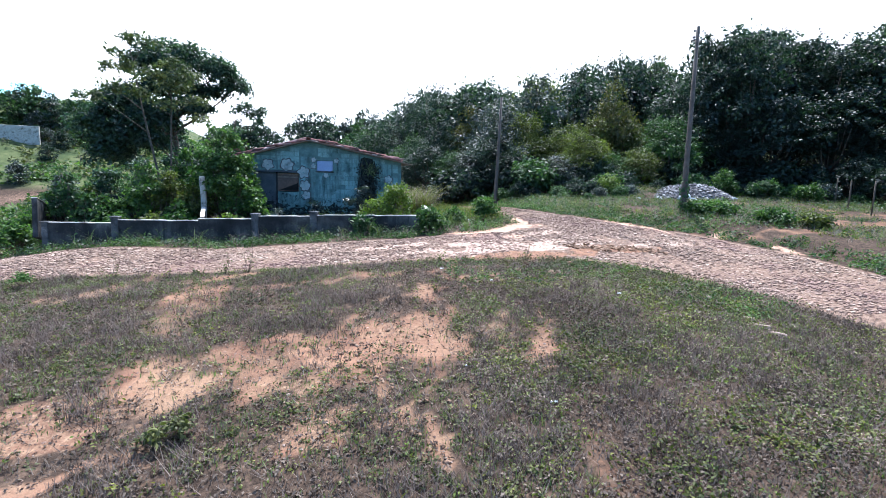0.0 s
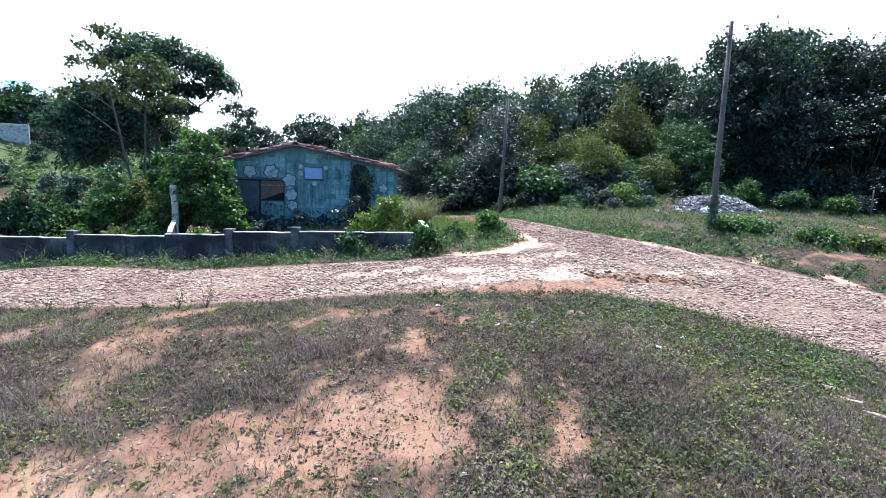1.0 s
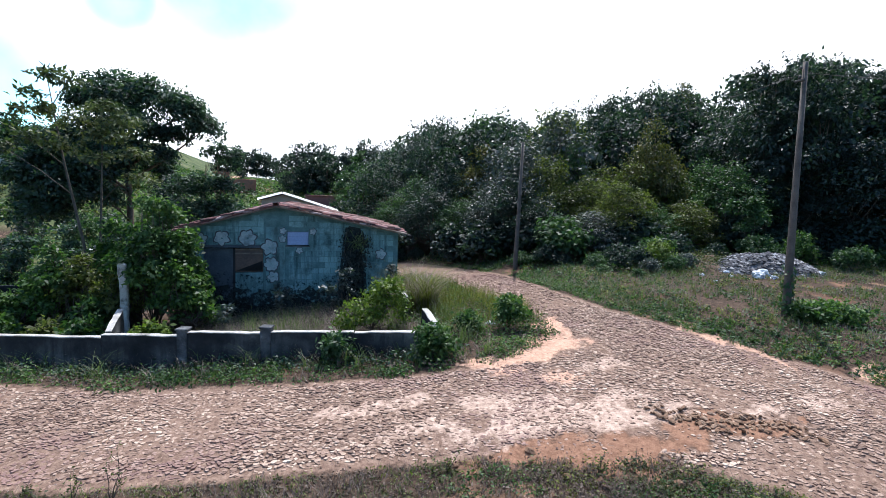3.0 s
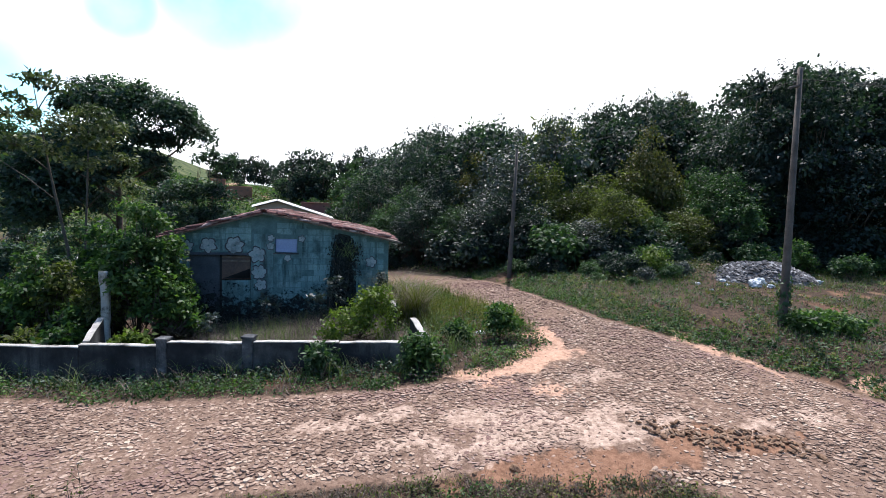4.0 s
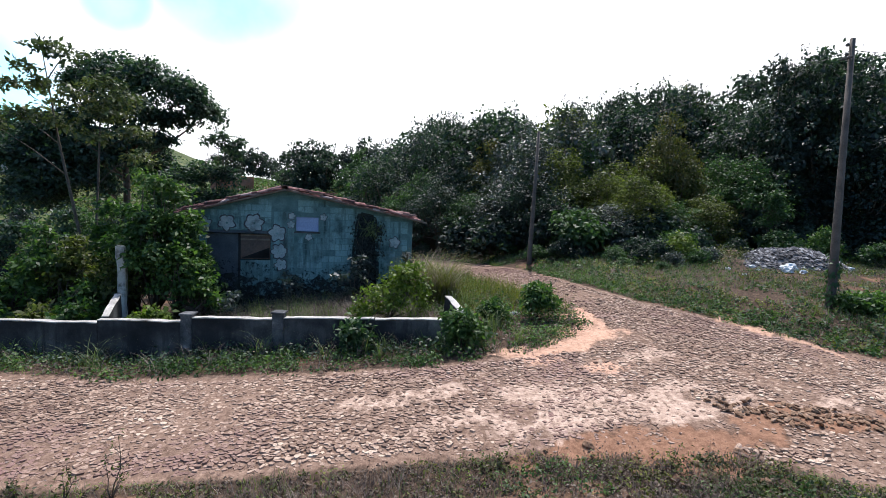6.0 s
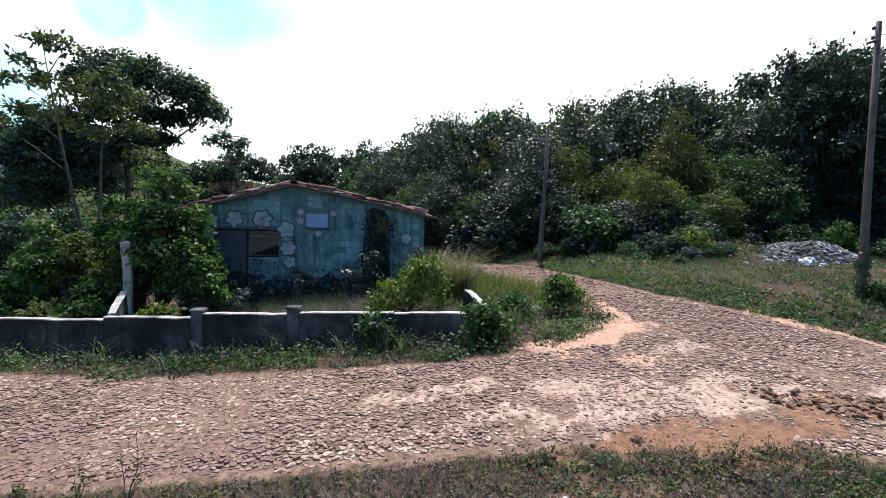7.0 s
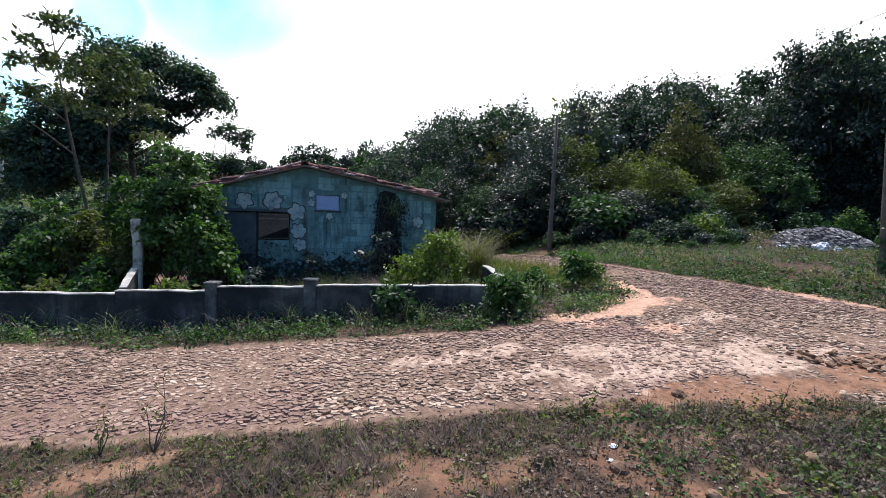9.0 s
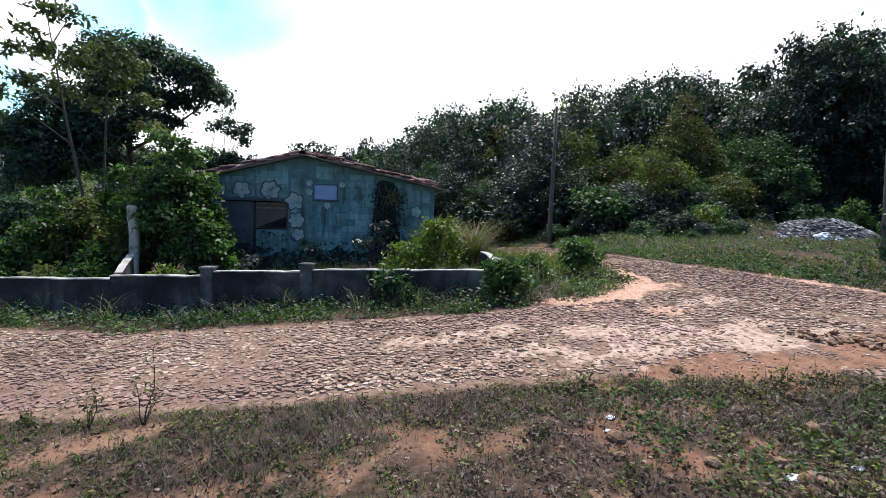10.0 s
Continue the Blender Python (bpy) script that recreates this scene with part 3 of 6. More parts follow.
def gable_wall(y0, y1, openings):
    """Upright wall with a pitched top, built in columns, with holes through it."""
    bm = bmesh.new()
    xs = sorted({W_LEFT, 0.0, W_RIGHT, *[v for o in openings for v in o[:2]]})
    for x0, x1 in zip(xs, xs[1:]):
        mid = (x0 + x1) / 2
        holes = sorted([o[2:] for o in openings if o[0] < mid < o[1]])
        cuts = [FLOOR_Z] + [v for h in holes for v in h] + [None]
        for lo, hi in zip(cuts[::2], cuts[1::2]):
            za, zb = (roof_z(x0), roof_z(x1)) if hi is None else (hi, hi)
            v = [bm.verts.new(c) for c in ((x0, y0, lo), (x1, y0, lo), (x1, y0, zb), (x0, y0, za), (x0, y1, lo), (x1, y1, lo), (x1, y1, zb), (x0, y1, za))]
            for f in ((0, 1, 2, 3), (5, 4, 7, 6), (0, 4, 5, 1), (3, 2, 6, 7), (1, 5, 6, 2), (0, 3, 7, 4)):
                bm.faces.new([v[k] for k in f])
    bmesh.ops.remove_doubles(bm, verts=bm.verts[:], dist=.0005)
    return bm


front = part("wall", gable_wall(0.0, 0.16, [DOOR, WINDOW]), MORTAR, house, "front gable wall, worn turquoise paint over blocks")
part("wall", gable_wall(DEEP - 0.16, DEEP, []), PAINT, house)
for x in (W_LEFT + 0.08, W_RIGHT - 0.08):
    part("wall", box(0.16, DEEP - 0.324, roof_z(x) - FLOOR_Z - 0.02, (x, DEEP / 2, FLOOR_Z)), PAINT, house)
part("floor_slab", box(W_RIGHT - W_LEFT - 0.34, DEEP - 0.34, 0.2, ((W_LEFT + W_RIGHT) / 2, DEEP / 2, FLOOR_Z - 0.1)), CONCRETE, house)
# door: two boarded leaves with a rail, set back in the opening
dw = (DOOR[1] - DOOR[0]) / 2
part("door", box(dw - 0.03, 0.04, 2.05, (DOOR[0] + dw / 2, 0.10, 0.06), 0.006), DOOR_GREY, house, "dark grey closed door leaf")
part("door", box(dw - 0.03, 0.04, 1.22, (DOOR[1] - dw / 2, 0.10, 0.06), 0.006), PAINT, house, "turquoise lower door leaf")
part("shutter", box(dw - 0.03, 0.04, 0.80, (DOOR[1] - dw / 2, 0.11, 1.31), 0.006), DOOR_BROWN, house, "brown upper shutter with a dark slanting patch")
# thin dark slanting patch on the lower part of the shutter
tri = bmesh.new()
tri.faces.new([tri.verts.new(c) for c in ((DOOR[1] - 0.88, 0.086, 1.34), (DOOR[1] - 0.04, 0.086, 1.34), (DOOR[1] - 0.04, 0.086, 1.68), (DOOR[1] - 0.36, 0.086, 1.55))])
bmesh.ops.solidify(tri, geom=tri.faces[:], thickness=0.004)
part("dark_patch", tri, DARK, house)
for a in (0.08, 0.30):
    part("rail", box(dw - 0.06, 0.02, 0.05, (DOOR[1] - dw / 2, 0.08, 1.86 + a * 0.6), 0.004), TIMBER, house)
part("lintel", box(DOOR[1] - DOOR[0] + 0.3, 0.10, 0.09, ((DOOR[0] + DOOR[1]) / 2, 0.02, 2.13), 0.008), DOOR_GREY, house)
part("door_post", box(0.07, 0.06, 2.08, (DOOR[0] + dw, 0.09, 0.05), 0.006), DARK, house)
# small blue shutter window
win = part("window", box(WINDOW[1] - WINDOW[0] - 0.02, 0.03, 0.46, ((WINDOW[0] + WINDOW[1]) / 2, 0.07, WINDOW[2] + 0.01), 0.004), SHUTTER, house, "closed blue painted window shutter")
for k in range(3):
    part("board", box(WINDOW[1] - WINDOW[0] - 0.06, 0.012, 0.13, ((WINDOW[0] + WINDOW[1]) / 2, 0.05, WINDOW[2] + 0.03 + k * 0.145), 0.004), SHUTTER, win)
for x in (WINDOW[0] - 0.02, WINDOW[1] + 0.02):
    part("frame", box(0.045, 0.10, 0.54, (x, 0.03, WINDOW[2] - 0.03), 0.005), MORTAR, win)
part("sill", box(0.82, 0.12, 0.045, ((WINDOW[0] + WINDOW[1]) / 2, 0.02, WINDOW[2] - 0.045), 0.006), CONCRETE, win)
# plain painted pier between door and window
part("pier", box(0.62, 0.02, 2.95, (-0.02, -0.012, FLOOR_Z + 0.25), 0.004), PAINT, house)

# mural of large pale flowers, a few millimetres of old paint and plaster
def disc_petals(cx, cz, r, petals, turn):
    bm = bmesh.new()
    for k in range(petals):
        a = turn + k * math.tau / petals
        px, pz = cx + 0.55 * r * math.cos(a), cz + 0.55 * r * math.sin(a)
        ring = []
        for j in range(12):
            b = j * math.tau / 12
            q = 1 + .10 * math.sin(3 * b + 5 * cx + k) + .06 * math.sin(5 * b + 3 * cz)
            u, v = 0.46 * q * r * math.cos(b), 0.40 * q * r * math.sin(b)
            ring.append(bm.verts.new((px + u * math.cos(a) - v * math.sin(a), -0.030, pz + u * math.sin(a) + v * math.cos(a))))
        f = bm.faces.new(ring)
        bmesh.ops.translate(bm, verts=ring, vec=(0, -0.0008 * k, 0))
    bmesh.ops.solidify(bm, geom=bm.faces[:], thickness=-0.003)
    return bm


for cx, cz, r, p, a in ((-2.35, 2.42, 0.20, 5, 0.3), (-1.72, 2.45, 0.26, 5, 0.9), (-0.92, 2.46, 0.29, 6, 0.2), (-0.22, 2.16, 0.28, 5, 0.5), (-0.16, 1.58, 0.25, 6, 0.1), (-0.10, 1.15, 0.2, 5, 0.7), (0.20, 2.45, 0.13, 5, 0.4), (0.22, 2.72, 0.12, 5, 0.1), (1.2, 2.72, 0.12, 5, 0.1), (3.55, 1.95, 0.2, 5, 0.1), (0.75, 2.06, 0.12, 5, 0.9)):
    rim = part("painted_flower", disc_petals(cx, cz, r * 1.1, p, a), OUTLINE, house)
    bloom = part("petals", disc_petals(cx, cz, r * .93, p, a), FLOWER, rim)
    bloom.location.y = -0.008

# roof timbers and slab
for sx, xe, ze in ((-1, W_LEFT, EAVE_L), (1, W_RIGHT, EAVE_R)):
    slope = (RIDGE - ze) / abs(xe)
    run = abs(xe) + 0.32
    bm = bmesh.new()
    y0, y1 = -0.30, DEEP + 0.3
    c = [(0, y0, RIDGE), (sx * run, y0, RIDGE - slope * run), (sx * run, y1, RIDGE - slope * run), (0, y1, RIDGE)]
    lo = [bm.verts.new((x, y, z + 0.005)) for x, y, z in c]
    hi = [bm.verts.new((x, y, z + 0.05)) for x, y, z in c]
    for f in ([lo[3], lo[2], lo[1], lo[0]], hi, *[[lo[k], lo[(k + 1) % 4], hi[(k + 1) % 4], hi[k]] for k in range(4)]):
        bm.faces.new(f)
    bmesh.ops.recalc_face_normals(bm, faces=bm.faces[:])
    part("roof_boarding", bm, TIMBER, house)
roof = empty("roof")
roof.parent = house
tagged(roof, "weathered red clay barrel tiles, uneven and lichen-stained")


def barrel_tile(up=True, seed=0):
    """One half-round clay tile, 0.44 long, lying along x."""
    bm = bmesh.new()
    r = random.Random(seed)
    rows = []
    for x, w in ((0, 0.085), (0.44, 0.072)):
        outer, inner = [], []
        for k in range(6):
            a = math.pi * k / 5
            s = 1 if up else -1
            outer.append(bm.verts.new((x, -w * math.cos(a), s * 0.8 * w * math.sin(a) + r.uniform(-.003, .003))))
            inner.append(bm.verts.new((x, -(w - .013) * math.cos(a), s * 0.8 * (w - .013) * math.sin(a))))
        rows.append((outer, inner))
    (o0, i0), (o1, i1) = rows
    for k in range(5):
        bm.faces.new((o0[k], o0[k + 1], o1[k + 1], o1[k]))
        bm.faces.new((i0[k + 1], i0[k], i1[k], i1[k + 1]))
        bm.faces.new((o0[k + 1], o0[k], i0[k], i0[k + 1]))
        bm.faces.new((o1[k], o1[k + 1], i1[k + 1], i1[k]))
    bmesh.ops.recalc_face_normals(bm, faces=bm.faces[:])
    me = bpy.data.meshes.new("tile")
    bm.to_mesh(me)
    bm.free()
    return me


TILE_MESH = [barrel_tile(True, k) for k in range(3)]
for me in TILE_MESH:
    me.materials.append(TILE)
tile_data = []
for me in TILE_MESH:
    co = np.zeros(len(me.vertices) * 3)
    me.vertices.foreach_get("co", co)
    tile_data.append((co.reshape(-1, 3), [tuple(p.vertices) for p in me.polygons]))
rt = random.Random(4)
tv, tf = [], []
for sx, xe, ze in ((-1, W_LEFT, EAVE_L), (1, W_RIGHT, EAVE_R)):
    slope = math.atan((RIDGE - ze) / abs(xe))
    for col in range(44):
        y = -0.24 + col * 0.205
        for row in range(13):
            if sx > 0 and col < 4 and row > 11:
                continue
            d = 0.06 + row * 0.345
            if d > abs(xe) + .1:
                continue
            x, z = sx * d * math.cos(slope), RIDGE - d * math.sin(slope) + 0.05 + 0.012 * math.sin(row * 1.3 + col * .4)
            if sx < 0:
                m = Matrix.Translation((x, y + rt.uniform(-.04, .04), z + rt.uniform(-.02, .06))) @ Matrix.Rotation(math.pi + rt.uniform(-.2, .2), 4, "Z") @ Matrix.Rotation(slope - 0.05 + rt.uniform(-.08, .05), 4, "Y")
            else:
                m = Matrix.Translation((x, y + rt.uniform(-.04, .04), z + rt.uniform(-.02, .06))) @ Matrix.Rotation(rt.uniform(-.2, .2), 4, "Z") @ Matrix.Rotation(slope - 0.05 + rt.uniform(-.08, .05), 4, "Y")
            k = rt.randrange(3)
            if rt.random() < .04:
                continue
            if col < 9:
                ob = new("tile", TILE_MESH[k])
                ob.parent, ob.matrix_basis = roof, m
            else:
                V, F = tile_data[k]
                base = len(tv)
                M = np.array(m)
                tv.extend((V @ M[:3, :3].T + M[:3, 3]).tolist())
                tf.extend(tuple(base + q for q in f) for f in F)
# verge tiles bedded loosely along both slopes of the front gable
for sx, xe, ze in ((-1, W_LEFT, EAVE_L), (1, W_RIGHT, EAVE_R)):
    slope = math.atan((RIDGE - ze) / abs(xe))
    d = .1
    while d < abs(xe) - (.0 if sx < 0 else .5):
        ob = new("tile", TILE_MESH[rt.randrange(3)])
        ob.parent = roof
        ob.matrix_basis = Matrix.Translation((sx * d * math.cos(slope), -.27 + rt.uniform(-.04, .05), RIDGE - d * math.sin(slope) + .10 + rt.uniform(-.02, .035))) @ Matrix.Rotation((math.pi if sx < 0 else 0) + rt.uniform(-.25, .25), 4, "Z") @ Matrix.Rotation(slope + rt.uniform(-.12, .08), 4, "Y") @ Matrix.Rotation(rt.uniform(-.35, .2), 4, "X")
        d += rt.uniform(.26, .37)
rest = mesh_object("tiles", tv, tf, TILE_MANY, roof)
tagged(rest, kind="stuff")
for k in range(20):
    ob = new("ridge_tile", TILE_MESH[k % 3])
    ob.parent = roof
    ob.matrix_basis = Matrix.Translation((0, -0.28 + k * 0.43, RIDGE + 0.09)) @ Matrix.Rotation(math.pi / 2, 4, "Z") @ Matrix.Diagonal((1, 1.5, 1.2, 1))
# bare rafter ends where tiles have gone from the eave
for k, y in enumerate((-0.27, 0.25, 0.8)):
    part("rafter", box(0.75, 0.05, 0.05, (W_RIGHT + 0.06, y, EAVE_R - 0.02), 0.004, Matrix.Rotation(radians(11), 4, "Y")), TIMBER, house)

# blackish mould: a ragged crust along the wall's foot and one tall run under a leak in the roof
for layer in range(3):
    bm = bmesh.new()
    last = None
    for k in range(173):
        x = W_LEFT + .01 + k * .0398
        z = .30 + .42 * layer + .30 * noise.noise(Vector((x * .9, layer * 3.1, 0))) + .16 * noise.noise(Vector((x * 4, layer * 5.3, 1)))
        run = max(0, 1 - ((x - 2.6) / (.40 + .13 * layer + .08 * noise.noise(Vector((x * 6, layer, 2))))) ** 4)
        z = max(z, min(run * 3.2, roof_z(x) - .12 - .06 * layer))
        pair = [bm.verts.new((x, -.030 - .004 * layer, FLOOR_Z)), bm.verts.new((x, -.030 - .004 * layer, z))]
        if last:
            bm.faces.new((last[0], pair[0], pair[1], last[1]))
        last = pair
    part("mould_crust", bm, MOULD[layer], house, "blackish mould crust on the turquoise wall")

# ---- low boundary wall ----
boundary = empty("boundary_wall", (0, 0, 0))
tagged(boundary, "low concrete boundary wall with pale coping and squat pillars", "wall")
PILLARS = [(-8.25, 20.45, 0.10), (-5.85, 19.62, 0.36), (-3.05, 18.72, 0.44), (-1.12, 18.08, 0.62), (0.82, 17.45, 0.75), (2.85, 16.9, 0.80), (4.75, 16.45, 0.84)]


def wall_run(a, b, top_a, top_b, thick=0.14, cap=True, drop=0.9):
    ax, ay = a
    bx, by = b
    L = math.hypot(bx - ax, by - ay)
    rot = math.atan2(by - ay, bx - ax)
    pitch = math.atan2(top_b - top_a, L)
    m = Matrix.Translation(((ax + bx) / 2, (ay + by) / 2, (top_a + top_b) / 2)) @ Matrix.Rotation(rot, 4, "Z") @ Matrix.Rotation(-pitch, 4, "Y")
    bm = box(L, thick, drop, (0, 0, -drop - 0.05), 0.01)
    bmesh.ops.subdivide_edges(bm, edges=[e for e in bm.edges if abs((e.verts[0].co - e.verts[1].co).x) > L * .8], cuts=6)
    roughen(bm, 0.012)
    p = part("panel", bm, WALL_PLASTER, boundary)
    p.matrix_basis = m
    if cap:
        bm = box(L - 0.01, thick + 0.03, 0.03, (0, 0, -0.05), 0.008)
        bmesh.ops.subdivide_edges(bm, edges=[e for e in bm.edges if abs((e.verts[0].co - e.verts[1].co).x) > L * .8], cuts=8)
        roughen(bm, 0.022, seed=3)
        c = part("coping", bm, COPING, boundary, "pale coping strip")
        c.matrix_basis = m


for (ax, ay, az), (bx, by, bz) in zip(PILLARS, PILLARS[1:]):
    step_up = 0.03
    wall_run((ax, ay), (bx, by), (az + bz) / 2 - 0.08 - step_up, (az + bz) / 2 - 0.08 + step_up)
for k, (px, py, pz) in enumerate(PILLARS):
    if k == 5 or k == 2:
        continue
    g = float(height(px, py)) - 0.25
    bm = box(0.24, 0.24, pz - g - 0.02, (0, 0, 0), 0.015)
    box(0.29, 0.29, 0.05, (0, 0, pz - g - 0.03), 0.012, bm=bm)
    p = part("pillar", roughen(bm, 0.012, 1, k), CONCRETE, boundary, "squat concrete pillar")
    p.matrix_basis = pose(px, py, g, 0, 0, -17)
# broken run going back beside the road, and the yard's cross wall
wall_run((4.86, 16.75), (4.80, 17.75), 0.86, 1.06)
wall_run((4.62, 19.3), (4.58, 19.85), 1.06, 1.12)
wall_run((-2.95, 18.75), (-3.10, 20.15), 0.46, 0.74, thick=0.12)
# taller end wall at the far corner
wall_run((-8.62, 20.6), (-9.42, 24.0), 0.98, 0.30, drop=1.4, thick=.15)
wall_run((-8.95, 22.5), (-3.3, 22.6), 1.0, 1.1, drop=1.5, cap=False)

# leaning gate post
post = empty("gate_post", at_ground(-3.18, 20.8, -0.2))
tagged(post, "tall chipped whitish concrete gate post", "post")
bm = box(0.2, 0.19, 2.6, (0, 0, 0), 0.03)
bmesh.ops.subdivide_edges(bm, edges=[e for e in bm.edges if abs((e.verts[0].co - e.verts[1].co).z) > 1], cuts=9)
for v in bm.verts:
    v.co += 0.035 * noise.noise_vector(v.co * Vector((1, 1, 2.4)))
    v.co.x -= 0.05 * (v.co.z / 2.4)
part("shaft", bm, POST_WHITE, post)

# ---- poles and cables ----
def utility_pole(at, top, lean=(0, 0), bracket=True):
    root = empty("utility_pole", at)
    bm = tube([(0, 0, -0.4), (0, 0, 0.6), (lean[0] * .5, lean[1] * .5, top * .5), (lean[0], lean[1], top)], [0.115, 0.11, 0.085, 0.066], 12)
    part("shaft", bm, POLE_WOOD, root)
    if bracket:
        bm = box(0.05, 0.30, 0.06, (lean[0] * .93 - 0.16, lean[1] * .93, top - 0.55), 0.008)
        box(0.16, 0.04, 0.04, (lean[0] * .93 - 0.10, lean[1] * .93, top - 0.54), 0.006, bm=bm)
        part("bracket", bm, IRON, root, "rusty side bracket")
        for dz in (0.18, 0.42):
            bm = tube([(lean[0] - 0.12, lean[1], top - dz), (lean[0] - 0.17, lean[1], top - dz), (lean[0] - 0.2, lean[1], top - dz)], [0.035, 0.05, 0.03], 8)
            part("insulator", bm, IRON, root)
    return root


pole_a = utility_pole((14.68, 15.53, float(height(14.68, 15.53))), 7.05, (0.26, 0.34))
tagged(pole_a, "tall weathered roadside utility pole with creeper at its foot", "utility pole", "poles along the road")
pole_b = utility_pole((11.3, 26.3, float(height(11.3, 26.3)) - 0.1), 6.05, (0.15, 0.1), False)
tagged(pole_b, "slim grey utility pole before the dark trees", "utility pole", "poles along the road")
top_a = Vector((14.93, 15.87, float(height(14.68, 15.53)) + 6.75))
for end, sag, n in ((Vector((40, 7, 8.0)), 0.5, 1), (Vector((12.9, 28.8, float(height(12.74, 28.69)) + 6.0)), 0.35, 1)):
    pts = []
    for k in range(13):
        u = k / 12
        p = top_a.lerp(end, u)
        pts.append((p.x, p.y, p.z - sag * 4 * u * (1 - u)))
    cable = part("cable", tube(pts, [0.008] * 13, 5), IRON, None)
    tagged(cable, "thin dark overhead cable hung from the pole", "cable")

# ---- plants ----
def unit(a):
    return a / np.maximum(np.linalg.norm(a, axis=-1, keepdims=True), 1e-9)


def leaf_quads(P, N, T, length, width, droop=0.15):
    """Diamond leaves at P with normals N, growing along T."""
    T = unit(T - N * (T * N).sum(-1, keepdims=True))
    B = np.cross(N, T)
    L, W = np.asarray(length).reshape(-1, 1), np.asarray(width).reshape(-1, 1)
    out = np.empty((len(P), 4, 3))
    out[:, 0] = P
    out[:, 1] = P + T * L * .45 + B * W * .5 + N * W * .12
    out[:, 2] = P + T * L - N * L * droop
    out[:, 3] = P + T * L * .45 - B * W * .5 + N * W * .12
    return out.reshape(-1, 3)


def crown_leaves(seed, lobes, n, length=0.16, width=0.09, clump=0.28, per=14, shell=0.4, up=0.5):
    """Leaves in sprays over the outer part of several lobes (x, y, z, rx, ry, rz), with gaps between the sprays."""
    r = np.random.RandomState(seed)
    lob = np.array(lobes, float)
    area = (lob[:, 3] * lob[:, 4] + lob[:, 4] * lob[:, 5] + lob[:, 3] * lob[:, 5])
    m = max(1, n // per)
    which = r.choice(len(lob), m, p=area / area.sum())
    d = unit(r.normal(size=(m, 3)))
    d[:, 2] = np.where(d[:, 2] < -.55, -d[:, 2] * .4, d[:, 2])
    rad = 1 - shell * r.rand(m) ** 1.5 + np.clip(0.07 * r.normal(size=m), -.1, .12)
    C = lob[which, :3] + d * lob[which, 3:] * rad[:, None]
    out = unit(d / lob[which, 3:])
    P = np.repeat(C, per, 0) + r.normal(size=(m * per, 3)) * clump * np.array([1, 1, .7]) * .6
    O = np.repeat(out, per, 0)
    N = unit(O * .5 + np.array([0, 0, up]) + r.normal(size=P.shape) * .55)
    T = unit(O * .6 + r.normal(size=P.shape) * .8 + np.array([0, 0, -.25]))
    s = r.uniform(.65, 1.35, len(P))
    return leaf_quads(P, N, T, length * s, width * s)


def tree_lobes(seed, height_m, spread, base, count, flat=0.7):
    r = np.random.RandomState(seed)
    out = []
    for k in range(count):
        a = k * 2.4 + r.uniform(-.4, .4)
        u = (k + .5) / count
        rr = spread * math.sqrt(u) * .72
        z = base + (height_m - base) * (0.78 - 0.45 * u + r.uniform(-.12, .12))
        s = spread * r.uniform(.34, .52)
        out.append((rr * math.cos(a), rr * math.sin(a), z, s, s, s * flat))
    out.append((0, 0, height_m - spread * .3, spread * .42, spread * .42, spread * .3))
    return out


def leader(seed, lobes, fork, r0, lean=(0, 0), wob=0.1):
    """One stem up to the highest lobe, with a limb leaving it at its own height for each lobe."""
    r = random.Random(seed)
    bm = bmesh.new()
    top = max(lobes, key=lambda lb: lb[2])
    path = [Vector((0, 0, -.3)), Vector((lean[0] * .45 + r.uniform(-wob, wob), lean[1] * .45, fork * .5)), Vector((lean[0], lean[1], fork)), Vector(top[:3])]
    tube([tuple(p) for p in path], [r0 * 1.2, r0, r0 * .75, r0 * .2], 7, bm)

    def stem_at(z):
        for a, b in zip(path, path[1:]):
            if z <= b.z:
                return a.lerp(b, max(0, (z - a.z) / (b.z - a.z)))
        return path[-1]

    for lb in lobes:
        c = Vector(lb[:3])
        s = stem_at(c.z)
        s = stem_at(max(fork * .62, c.z - .75 * math.hypot(c.x - s.x, c.y - s.y)))
        mid = s.lerp(c, .5) + Vector((r.uniform(-wob, wob), r.uniform(-wob, wob), r.uniform(-.1, .12) * (c - s).length))
        tube([tuple(s), tuple(mid), tuple(c)], [r0 * .42, r0 * .3, r0 * .12], 5, bm)
        for _ in range(2):
            e = c + Vector((r.uniform(-1, 1) * lb[3], r.uniform(-1, 1) * lb[4], r.uniform(-.2, .9) * lb[5]))
            tube([tuple(mid.lerp(c, .6)), tuple(c.lerp(e, .6)), tuple(e)], [r0 * .18, r0 * .12, r0 * .05], 4, bm)
    return bm


